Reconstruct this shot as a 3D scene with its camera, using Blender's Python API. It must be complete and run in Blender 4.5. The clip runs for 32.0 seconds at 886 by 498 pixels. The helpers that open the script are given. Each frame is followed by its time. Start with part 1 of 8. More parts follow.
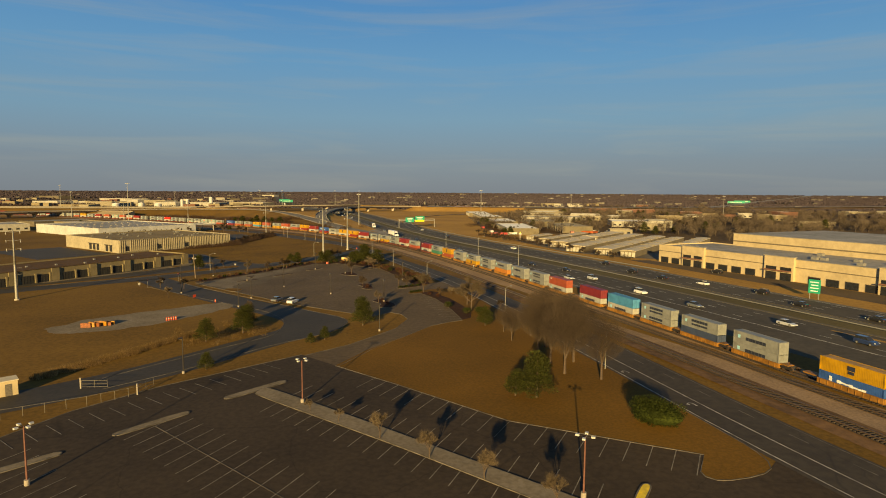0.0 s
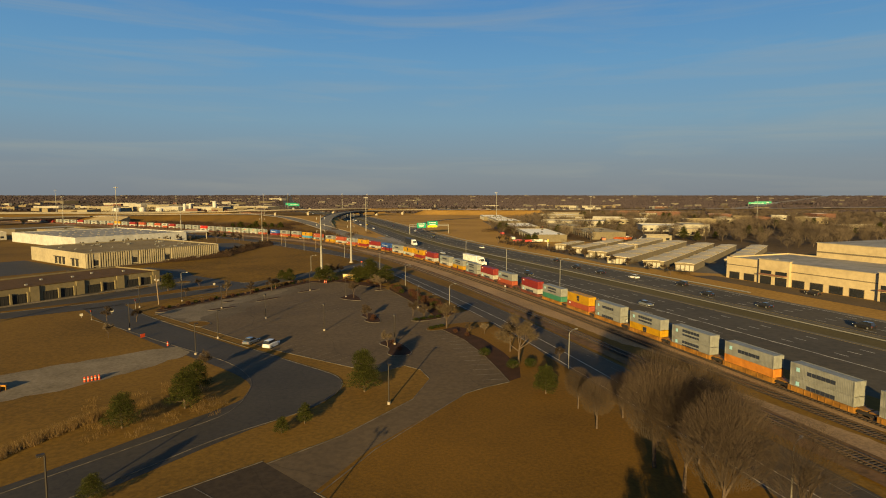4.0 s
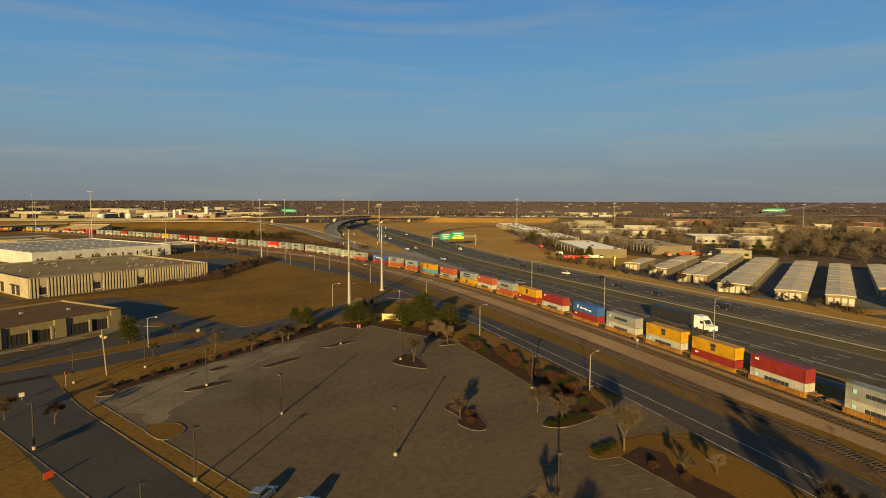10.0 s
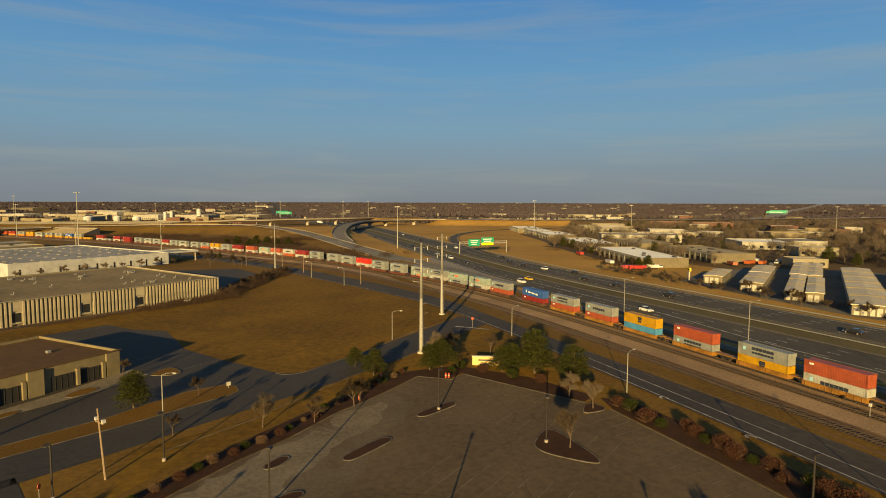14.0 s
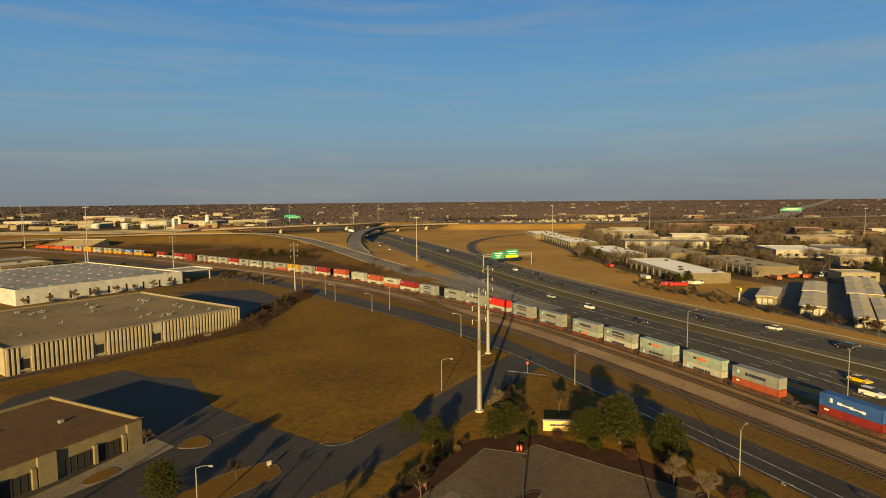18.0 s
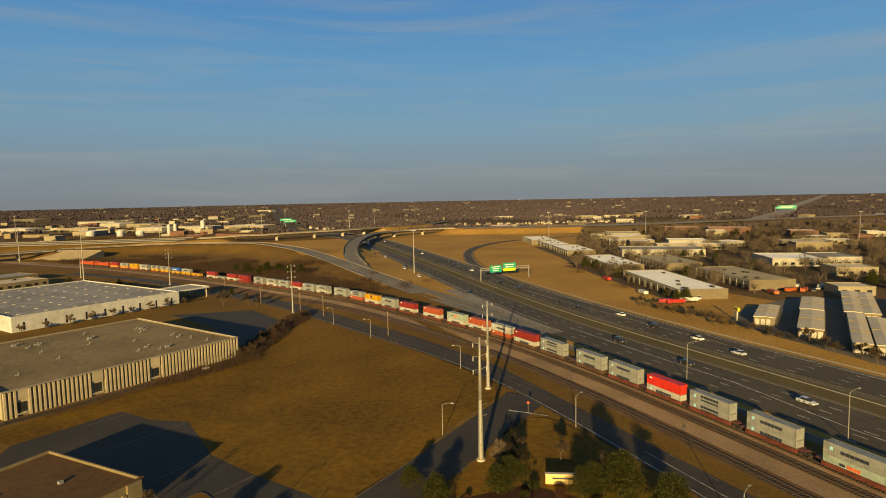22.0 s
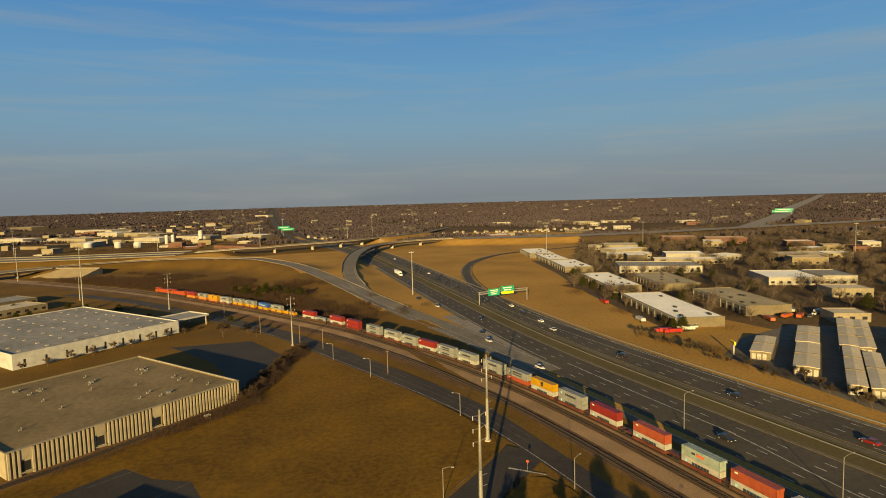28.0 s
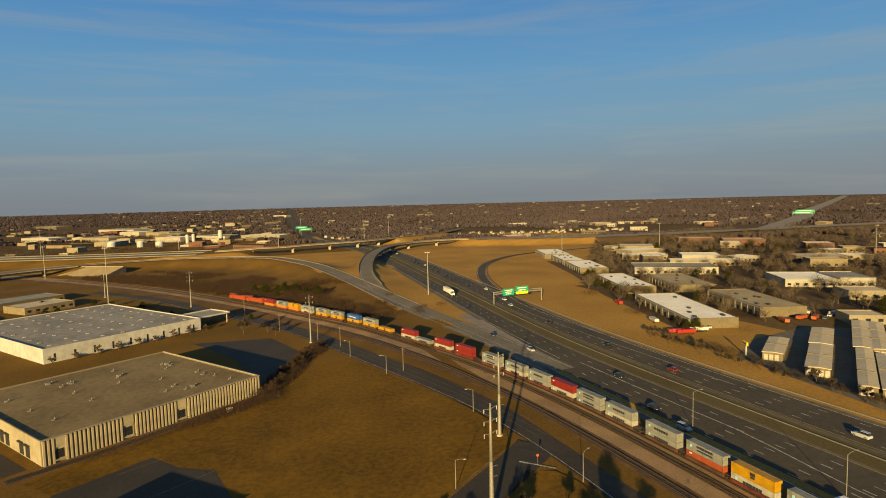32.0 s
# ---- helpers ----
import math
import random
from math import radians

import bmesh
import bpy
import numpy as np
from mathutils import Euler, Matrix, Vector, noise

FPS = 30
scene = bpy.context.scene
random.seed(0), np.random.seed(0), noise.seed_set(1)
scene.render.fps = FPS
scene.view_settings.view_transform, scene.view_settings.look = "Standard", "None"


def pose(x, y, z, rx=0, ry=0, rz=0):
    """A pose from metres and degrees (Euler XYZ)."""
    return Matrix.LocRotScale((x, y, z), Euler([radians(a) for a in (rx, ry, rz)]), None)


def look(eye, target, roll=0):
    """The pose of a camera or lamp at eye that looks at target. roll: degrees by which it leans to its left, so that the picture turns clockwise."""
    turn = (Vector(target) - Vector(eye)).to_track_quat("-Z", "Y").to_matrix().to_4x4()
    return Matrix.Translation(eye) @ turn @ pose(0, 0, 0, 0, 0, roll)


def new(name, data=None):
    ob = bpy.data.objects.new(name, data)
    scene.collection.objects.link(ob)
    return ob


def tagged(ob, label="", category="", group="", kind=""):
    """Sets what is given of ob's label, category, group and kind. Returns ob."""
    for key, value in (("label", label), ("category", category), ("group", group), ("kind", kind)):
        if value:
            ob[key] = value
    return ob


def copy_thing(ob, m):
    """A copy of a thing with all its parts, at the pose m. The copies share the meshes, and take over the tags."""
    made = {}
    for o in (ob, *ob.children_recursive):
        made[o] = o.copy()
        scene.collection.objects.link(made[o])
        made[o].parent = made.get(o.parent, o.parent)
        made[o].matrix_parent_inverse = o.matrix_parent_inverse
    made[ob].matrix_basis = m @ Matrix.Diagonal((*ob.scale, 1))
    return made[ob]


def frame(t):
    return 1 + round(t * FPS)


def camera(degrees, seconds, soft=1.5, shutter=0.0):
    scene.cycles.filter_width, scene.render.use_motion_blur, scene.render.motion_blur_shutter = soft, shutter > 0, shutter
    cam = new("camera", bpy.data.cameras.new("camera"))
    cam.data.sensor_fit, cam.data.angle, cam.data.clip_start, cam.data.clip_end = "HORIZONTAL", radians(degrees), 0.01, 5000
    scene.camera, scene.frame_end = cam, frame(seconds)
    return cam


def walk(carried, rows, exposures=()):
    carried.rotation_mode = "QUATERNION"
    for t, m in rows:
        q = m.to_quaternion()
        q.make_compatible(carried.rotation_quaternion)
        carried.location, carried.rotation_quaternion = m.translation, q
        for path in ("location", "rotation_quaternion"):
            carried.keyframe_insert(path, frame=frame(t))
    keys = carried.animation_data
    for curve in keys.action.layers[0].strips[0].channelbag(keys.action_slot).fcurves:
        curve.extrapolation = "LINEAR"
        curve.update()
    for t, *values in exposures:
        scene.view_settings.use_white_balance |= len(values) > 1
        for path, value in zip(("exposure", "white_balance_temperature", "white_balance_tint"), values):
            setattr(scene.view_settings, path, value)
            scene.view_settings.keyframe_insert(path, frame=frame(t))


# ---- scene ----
cam = camera(74.0, 32.0, soft=1.0)
PATH = [
    (0, (-10.608, 10.549, 32.684), (-9.814, 12.375, 32.492), 0.4),
    (1, (-7.935, 21.472, 32.556), (-7.149, 23.302, 32.366), 0.5),
    (2, (-4.478, 33.243, 32.561), (-3.699, 35.075, 32.373), 0.4),
    (3, (-0.37, 44.032, 32.871), (0.409, 45.865, 32.685), 0.3),
    (3.5, (1.78, 49.736, 32.917), (2.555, 51.571, 32.731), 0.1),
    (5.5, (6.685, 73.537, 32.715), (7.427, 75.386, 32.54), 0.4),
    (6, (7.426, 79.318, 32.76), (8.175, 81.164, 32.586), 0.5),
    (7, (8.148, 90.693, 33.023), (8.916, 92.532, 32.851), 0.4),
    (8, (8.278, 102.875, 33.005), (9.053, 104.711, 32.835), 0.4),
    (9, (8.011, 114.486, 32.928), (8.794, 116.319, 32.763), 0.4),
    (10, (7.308, 126.284, 33.103), (8.094, 128.116, 32.939), 0.2),
    (11, (5.732, 138.265, 33.375), (6.523, 140.094, 33.212), 0.4),
    (12, (3.594, 150.27, 33.379), (4.392, 152.097, 33.218), 0.4),
    (13, (1.618, 162.066, 33.348), (2.425, 163.889, 33.189), 0.4),
    (14, (0.625, 173.303, 33.513), (1.444, 175.121, 33.354), 0.2),
    (14.5, (0.331, 178.362, 33.726), (1.154, 180.178, 33.568), 0.0),
    (16.5, (-1.51, 189.487, 37.025), (-0.676, 191.298, 36.868), -0.2),
    (17, (-1.989, 190.63, 38.435), (-1.167, 192.446, 38.277), -0.4),
    (18, (-2.533, 191.948, 41.423), (-1.732, 193.772, 41.259), -0.5),
    (19, (-2.707, 192.967, 43.829), (-1.904, 194.792, 43.664), -0.6),
    (20, (-2.765, 193.221, 46.53), (-1.958, 195.043, 46.36), -0.8),
    (21, (-2.614, 193.536, 48.617), (-1.802, 195.356, 48.448), -0.9),
    (22, (-2.493, 193.346, 51.376), (-1.68, 195.165, 51.204), -1.1),
    (23, (-2.668, 193.351, 53.773), (-1.852, 195.169, 53.602), -1.2),
    (24, (-2.453, 193.063, 56.548), (-1.638, 194.881, 56.376), -1.5),
    (25, (-2.549, 192.982, 59.308), (-1.732, 194.799, 59.135), -1.5),
    (25.5, (-2.675, 192.937, 60.511), (-1.855, 194.753, 60.339), -1.5),
    (27.5, (-2.849, 192.971, 65.643), (-2.029, 194.787, 65.471), -1.4),
    (28, (-2.622, 193.004, 65.808), (-1.802, 194.82, 65.637), -1.5),
    (29, (-2.527, 192.714, 66.025), (-1.712, 194.533, 65.855), -1.4),
    (30, (-2.68, 192.791, 66.163), (-1.87, 194.612, 65.993), -1.4),
    (31, (-3.374, 191.408, 66.289), (-2.575, 193.233, 66.121), -1.4),
    (32, (-4.076, 188.144, 66.12), (-3.307, 189.982, 65.952), -1.4),
]
walk(cam, [(t, look(eye, target, roll)) for t, eye, target, roll in PATH], [(0, 1.1, 8800, 4), (32, 1.1, 8800, 4)])

# ---- world and sun ----
SUN_AZ, SUN_EL = 235.5, 10.2          # degrees, counter-clockwise from +x; above the horizon
world = bpy.data.worlds.new("sky")
scene.world = world
world.use_nodes = True
wn, wl = world.node_tree.nodes, world.node_tree.links
sky = wn.new("ShaderNodeTexSky")
sky.sky_type, sky.sun_disc = "NISHITA", False
sky.sun_elevation, sky.sun_rotation = radians(SUN_EL), radians(90 - SUN_AZ)
sky.altitude, sky.air_density, sky.dust_density, sky.ozone_density = 0, 1.0, 1.0, 3.0
# hazy blue above a grey horizon, with thin streaks of cirrus
wtc = wn.new("ShaderNodeTexCoord")
wsep = wn.new("ShaderNodeSeparateXYZ")
wl.new(wtc.outputs["Generated"], wsep.inputs[0])
wr = wn.new("ShaderNodeValToRGB")
for k, (pos, c) in enumerate(((0.0, (0.172, 0.226, 0.34)), (0.05, (0.16, 0.234, 0.385)), (0.12, (0.136, 0.295, 0.54)), (0.21, (0.086, 0.285, 0.635)), (0.32, (0.04, 0.22, 0.63)), (0.6, (0.045, 0.11, 0.25)), (1.0, (0.045, 0.085, 0.17)))):
    e = wr.color_ramp.elements[k] if k < 2 else wr.color_ramp.elements.new(pos)
    e.position, e.color = pos, (*c, 1)
wl.new(wsep.outputs["Z"], wr.inputs[0])
wmap = wn.new("ShaderNodeMapping")
wmap.inputs["Scale"].default_value = (1.8, 1.8, 22.0)
wmap.inputs["Rotation"].default_value = (0.05, 0.04, 0.5)
wl.new(wtc.outputs["Generated"], wmap.inputs[0])
wno = wn.new("ShaderNodeTexNoise")
wno.inputs["Scale"].default_value, wno.inputs["Detail"].default_value, wno.inputs["Roughness"].default_value, wno.inputs["Distortion"].default_value = 1.5, 6, 0.55, 0.5
wl.new(wmap.outputs[0], wno.inputs["Vector"])
wmr = wn.new("ShaderNodeMapRange")
wmr.inputs["From Min"].default_value, wmr.inputs["From Max"].default_value, wmr.inputs["To Max"].default_value = 0.47, 0.8, 0.42
wl.new(wno.outputs["Fac"], wmr.inputs["Value"])
wcl = wn.new("ShaderNodeMix")
wcl.data_type = "RGBA"
wcl.inputs["B"].default_value = (0.3, 0.34, 0.4, 1)
wl.new(wmr.outputs["Result"], wcl.inputs["Factor"])
wl.new(wr.outputs[0], wcl.inputs["A"])
wsk = wn.new("ShaderNodeMix")
wsk.data_type = "RGBA"
wsk.inputs["Factor"].default_value = 0.85
wgain = wn.new("ShaderNodeVectorMath")
wgain.operation = "SCALE"
wgain.inputs["Scale"].default_value = 0.09
wl.new(sky.outputs[0], wgain.inputs[0])
wl.new(wgain.outputs[0], wsk.inputs["A"])
wl.new(wcl.outputs["Result"], wsk.inputs["B"])
wl.new(wsk.outputs["Result"], wn["Background"].inputs[0])
wn["Background"].inputs[1].default_value = 0.51
sun = new("sun", bpy.data.lights.new("sun", "SUN"))
sun.data.energy, sun.data.angle, sun.data.color = 4.6, radians(0.6), (1.0, 0.78, 0.42)
sd = Vector((math.cos(radians(SUN_AZ)) * math.cos(radians(SUN_EL)), math.sin(radians(SUN_AZ)) * math.cos(radians(SUN_EL)), math.sin(radians(SUN_EL))))
sun.matrix_world = look(sd * 300, (0, 0, 0))


# ---- terrain ----
def lerp_table(v, xs, ys):
    return float(np.interp(v, xs, ys))


def smooth_curve(points, step=6.0, rounds=3):
    """A smooth line through control points, sampled about every step metres."""
    p = np.array(points, float)
    p = np.vstack([2 * p[0] - p[1], p, 2 * p[-1] - p[-2]])
    out = []
    for i in range(1, len(p) - 2):
        a, b, c, d = p[i - 1:i + 3]
        n = max(1, int(np.hypot(*(c - b)[:2]) / step))
        for k in range(n):
            t = k / n
            out.append(0.5 * (2 * b + (c - a) * t + (2 * a - 5 * b + 4 * c - d) * t * t + (3 * b - a - 3 * c + d) * t ** 3))
    out.append(p[-2])
    out = np.array(out)
    for _ in range(rounds):
        out[1:-1] = 0.25 * out[:-2] + 0.5 * out[1:-1] + 0.25 * out[2:]
    return out


def offset_curve(c, d):
    """The line d metres to the right of the curve c (x, y)."""
    t = np.gradient(c[:, :2], axis=0)
    t /= np.hypot(t[:, 0], t[:, 1])[:, None]
    o = c.copy()
    o[:, 0] += t[:, 1] * d
    o[:, 1] -= t[:, 0] * d
    return o


# the rising ramp (x, y, height over the plain) and the flyover that leaves it
RAMP = smooth_curve([(119.5, 372, 0), (119, 440, 0), (115.5, 500, 0), (112, 560, 1.0), (109, 620, 2.6), (104, 690, 4.6), (95, 760, 6.2), (72, 830, 7.0), (35, 880, 7.2), (-16, 912, 7.2), (-80, 916, 7.2), (-125, 902, 7.2), (-175, 868, 7.2), (-250, 800, 7.2), (-350, 710, 7.0)], 10)
FLY = smooth_curve([(114, 590, 1.7), (121, 645, 3.6), (134, 700, 5.4), (148, 745, 6.6), (168, 800, 7.4), (196, 862, 7.8), (228, 912, 7.8), (268, 946, 7.6), (320, 962, 7.4), (380, 952, 7.2), (470, 905, 7.2), (600, 868, 7), (760, 850, 7), (1000, 830, 7), (1400, 800, 7)], 10)
CROSS = smooth_curve([(-900, 1330, 7), (-500, 1180, 7), (-206, 1060, 7.4), (-140, 1034, 7.5), (-49, 1006, 7.8), (27, 982, 8), (83, 978, 8.2), (143, 990, 8.4), (216, 1010, 8.4), (262, 1042, 8.2), (330, 1100, 7), (420, 1200, 4), (560, 1400, 0)], 10)


def base_z(x, y):
    z = lerp_table(x, [-60, 20, 45, 72, 88, 107, 120, 4000], [-1.2, -0.7, 0, 1.0, 0.4, 0.4, 0.9, 0.9])
    d = math.hypot(x, y - 200)
    return z + 24.0 * min(1, max(0, (d - 1300) / 3400)) ** 1.4


BANKS = []


def bank(curve, lo, hi, top, foot):
    """An embankment under a piece of road."""
    BANKS.append((curve[lo:hi], top, foot))


def ground_z(x, y):
    z = base_z(x, y)
    extra = 0.0
    if 380 < y < 1250:
        for c, top, foot in BANKS:
            d2 = (c[:, 0] - x) ** 2 + (c[:, 1] - y) ** 2
            i = int(np.argmin(d2))
            d = math.sqrt(d2[i])
            if d < foot:
                k = 1.0 if d < top else 1 - (d - top) / (foot - top)
                k = k * k * (3 - 2 * k)
                extra = max(extra, c[i, 2] * k - 0.12)
    return z + extra


def near_index(c, x, y):
    return int(np.argmin((c[:, 0] - x) ** 2 + (c[:, 1] - y) ** 2))


bank(RAMP, near_index(RAMP, 113, 540), near_index(RAMP, -122, 903), 8.5, 36)
bank(FLY, 0, near_index(FLY, 150, 750), 6.5, 20)
bank(FLY, near_index(FLY, 372, 953), len(FLY), 21, 42)
bank(CROSS, 0, near_index(CROSS, 20, 984), 46, 70)
bank(CROSS, near_index(CROSS, 275, 1050), len(CROSS), 8, 26)


# ---- materials ----
def material(name, base, rough=0.7, metal=0.0, vary=0.12, scale=1.0, bump=0.0, second=None, big=0.0, coords="Object", spec=0.5, island=0.0, cracks=0.0):
    """Base colour varied by fine grain (scale, per metre) and by broad patches (big), mixed towards second."""
    m = bpy.data.materials.new(name)
    m.use_nodes = True
    n, l = m.node_tree.nodes, m.node_tree.links
    b = n["Principled BSDF"]
    b.inputs["Roughness"].default_value, b.inputs["Metallic"].default_value = rough, metal
    b.inputs["Specular IOR Level"].default_value = spec
    tc = n.new("ShaderNodeTexCoord")
    f = n.new("ShaderNodeTexNoise")
    f.inputs["Scale"].default_value, f.inputs["Detail"].default_value, f.inputs["Roughness"].default_value = scale, 5, 0.6
    l.new(tc.outputs[coords], f.inputs["Vector"])
    mix = n.new("ShaderNodeMix")
    mix.data_type = "RGBA"
    c = Vector(base)
    s = Vector(second) if second else c * (1 - 2 * vary)
    mix.inputs["A"].default_value = (*(c * (1 + vary)), 1)
    mix.inputs["B"].default_value = (*s, 1)
    ramp = n.new("ShaderNodeMapRange")
    ramp.inputs["From Min"].default_value, ramp.inputs["From Max"].default_value = 0.38, 0.64
    l.new(f.outputs["Fac"], ramp.inputs["Value"])
    fac = ramp.outputs["Result"]
    if big:
        g = n.new("ShaderNodeTexNoise")
        g.inputs["Scale"].default_value, g.inputs["Detail"].default_value = big, 3
        l.new(tc.outputs[coords], g.inputs["Vector"])
        r2 = n.new("ShaderNodeMapRange")
        r2.inputs["From Min"].default_value, r2.inputs["From Max"].default_value = 0.35, 0.66
        l.new(g.outputs["Fac"], r2.inputs["Value"])
        av = n.new("ShaderNodeMath")
        av.operation = "MULTIPLY_ADD"
        av.inputs[1].default_value, av.inputs[2].default_value = 0.55, 0.0
        l.new(fac, av.inputs[0])
        ad = n.new("ShaderNodeMath")
        ad.operation = "MULTIPLY_ADD"
        ad.inputs[1].default_value = 0.5
        l.new(r2.outputs["Result"], ad.inputs[0])
        l.new(av.outputs[0], ad.inputs[2])
        fac = ad.outputs[0]
    l.new(fac, mix.inputs["Factor"])
    out = mix.outputs["Result"]
    if island:
        geo = n.new("ShaderNodeNewGeometry")
        hsv = n.new("ShaderNodeHueSaturation")
        mr = n.new("ShaderNodeMapRange")
        mr.inputs["To Min"].default_value, mr.inputs["To Max"].default_value = 1 - island, 1 + island
        l.new(geo.outputs["Random Per Island"], mr.inputs["Value"])
        l.new(mr.outputs["Result"], hsv.inputs["Value"])
        l.new(out, hsv.inputs["Color"])
        out = hsv.outputs["Color"]
    if cracks:
        # dark sealed cracks between broad slabs of paving
        wob = n.new("ShaderNodeTexNoise")
        wob.inputs["Scale"].default_value, wob.inputs["Detail"].default_value = cracks * 2.5, 4
        l.new(tc.outputs[coords], wob.inputs["Vector"])
        wv = n.new("ShaderNodeVectorMath")
        wv.operation = "MULTIPLY_ADD"
        wv.inputs[1].default_value = (4.0, 4.0, 0.0)
        l.new(wob.outputs["Color"], wv.inputs[0])
        l.new(tc.outputs[coords], wv.inputs[2])
        vo = n.new("ShaderNodeTexVoronoi")
        vo.feature = "DISTANCE_TO_EDGE"
        vo.inputs["Scale"].default_value = cracks
        l.new(wv.outputs[0], vo.inputs["Vector"])
        cr = n.new("ShaderNodeMapRange")
        cr.inputs["From Max"].default_value, cr.inputs["To Min"].default_value = 0.12 * cracks, 0.72
        l.new(vo.outputs["Distance"], cr.inputs["Value"])
        cm = n.new("ShaderNodeVectorMath")
        cm.operation = "SCALE"
        l.new(out, cm.inputs[0])
        l.new(cr.outputs["Result"], cm.inputs["Scale"])
        out = cm.outputs[0]
    l.new(out, b.inputs["Base Color"])
    if bump:
        bp = n.new("ShaderNodeBump")
        bp.inputs["Strength"].default_value, bp.inputs["Distance"].default_value = 0.6, bump
        l.new(f.outputs["Fac"], bp.inputs["Height"])
        l.new(bp.outputs["Normal"], b.inputs["Normal"])
    return m


def glow(name, colour, strength):
    m = material(name, colour, 0.4)
    b = m.node_tree.nodes["Principled BSDF"]
    b.inputs["Emission Color"].default_value, b.inputs["Emission Strength"].default_value = (*colour, 1), strength
    return m


GRASS = material("dry_grass", (0.42, 0.232, 0.062), 0.95, scale=0.9, bump=0.05, second=(0.27, 0.148, 0.04), big=0.02, spec=0.1)
FIELD = material("field_grass", (0.178, 0.094, 0.0145), 0.95, scale=0.7, bump=0.08, second=(0.088, 0.048, 0.0095), big=0.035, spec=0.1)
LITTER = material("leaf_litter", (0.14, 0.09, 0.045), 0.95, scale=0.5, second=(0.075, 0.052, 0.03), big=0.01, spec=0.05)
ROUGH = material("rough_grass", (0.185, 0.1, 0.022), 0.95, scale=1.4, bump=0.05, second=(0.105, 0.059, 0.0155), big=0.03, spec=0.1)
LAWN = material("lawn_grass", (0.16, 0.08, 0.0155), 0.95, scale=2.4, bump=0.05, second=(0.1, 0.053, 0.012), big=0.05, spec=0.1)
MULCH = material("mulch", (0.0555, 0.0266, 0.0163), 0.95, scale=6, bump=0.04, second=(0.0296, 0.0163, 0.0111), big=0.5, spec=0.1)
ASPHALT = material("asphalt", (0.114, 0.079, 0.046), 0.88, scale=1.1, second=(0.07, 0.049, 0.0295), big=0.05, spec=0.2, cracks=0.05)
ASPHALT_DARK = material("asphalt_dark", (0.047, 0.0375, 0.0265), 0.78, scale=1.3, second=(0.027, 0.0218, 0.016), big=0.07, spec=0.35, cracks=0.1)
ASPHALT_PALE = material("asphalt_pale", (0.185, 0.146, 0.1), 0.9, scale=1.8, second=(0.105, 0.081, 0.054), big=0.12, spec=0.2)
ROAD_GREY = material("road_grey_asphalt", (0.058, 0.045, 0.031), 0.8, scale=0.9, second=(0.036, 0.028, 0.02), big=0.06, spec=0.3, cracks=0.06)
SHOULDER = material("pale_shoulder", (0.15, 0.128, 0.096), 0.9, scale=0.6, second=(0.095, 0.081, 0.062), big=0.05, spec=0.2)
ASPHALT_OLD = material("asphalt_old", (0.055, 0.038, 0.0235), 0.88, scale=1.2, second=(0.029, 0.02, 0.0128), big=0.055, spec=0.2, cracks=0.07)
HIGHWAY = material("highway", (0.08, 0.066, 0.047), 0.85, scale=0.7, second=(0.05, 0.042, 0.031), big=0.03, spec=0.25)
CONCRETE = material("concrete", (0.266, 0.229, 0.185), 0.85, scale=2, second=(0.178, 0.148, 0.118), big=0.2, spec=0.3)
RAMP_ROAD = material("ramp_concrete", (0.185, 0.16, 0.125), 0.85, scale=0.8, second=(0.12, 0.104, 0.082), big=0.05, spec=0.25)
GIRDER = material("weathered_girder", (0.035, 0.021, 0.014), 0.85, scale=1.5, second=(0.02, 0.0125, 0.009), big=0.2)
PAVED_SLOPE = material("buff_slope_paving", (0.36, 0.27, 0.14), 0.9, scale=0.8, second=(0.27, 0.2, 0.105), big=0.15)
CONCRETE_PALE = material("concrete_pale", (0.407, 0.355, 0.281), 0.85, scale=1, second=(0.311, 0.266, 0.207), big=0.1, spec=0.3)
KERB = material("kerb_concrete", (0.125, 0.105, 0.082), 0.85, scale=0.5, second=(0.055, 0.046, 0.036), spec=0.3)
MEDIAN = material("median_grass", (0.125, 0.098, 0.045), 0.95, scale=1.1, second=(0.085, 0.068, 0.033), big=0.04, spec=0.1)
BALLAST = material("ballast", (0.36, 0.232, 0.128), 0.95, scale=2.2, bump=0.06, second=(0.19, 0.122, 0.07), big=0.08, spec=0.2)
BALLAST_DARK = material("ballast_dark", (0.0814, 0.0607, 0.0444), 0.95, scale=5, bump=0.06, second=(0.0518, 0.037, 0.0281), big=0.3, spec=0.2)
BALLAST_BROWN = material("brown_ballast", (0.18, 0.098, 0.047), 0.95, scale=0.8, bump=0.06, second=(0.085, 0.05, 0.028), big=0.12, spec=0.15)
DIRT = material("dirt", (0.222, 0.178, 0.126), 0.95, scale=1.5, bump=0.05, second=(0.141, 0.111, 0.074), big=0.15, spec=0.1)
PAINT_WHITE = material("road_paint_white", (0.5, 0.46, 0.39), 0.7, scale=0.6, second=(0.2, 0.18, 0.155))
PAINT_FADED = material("faded_bay_paint", (0.23, 0.195, 0.15), 0.8, scale=0.8, second=(0.1, 0.083, 0.064))
PAINT_WORN = material("worn_road_paint", (0.17, 0.145, 0.11), 0.8, scale=0.5, second=(0.06, 0.05, 0.038))
PAINT_GHOST = material("ghost_bay_paint", (0.15, 0.115, 0.075), 0.85, scale=0.7, second=(0.075, 0.056, 0.035))
PAINT_YELLOW = material("road_paint_yellow", (0.407, 0.266, 0.0444), 0.7, scale=2, second=(0.222, 0.148, 0.037))
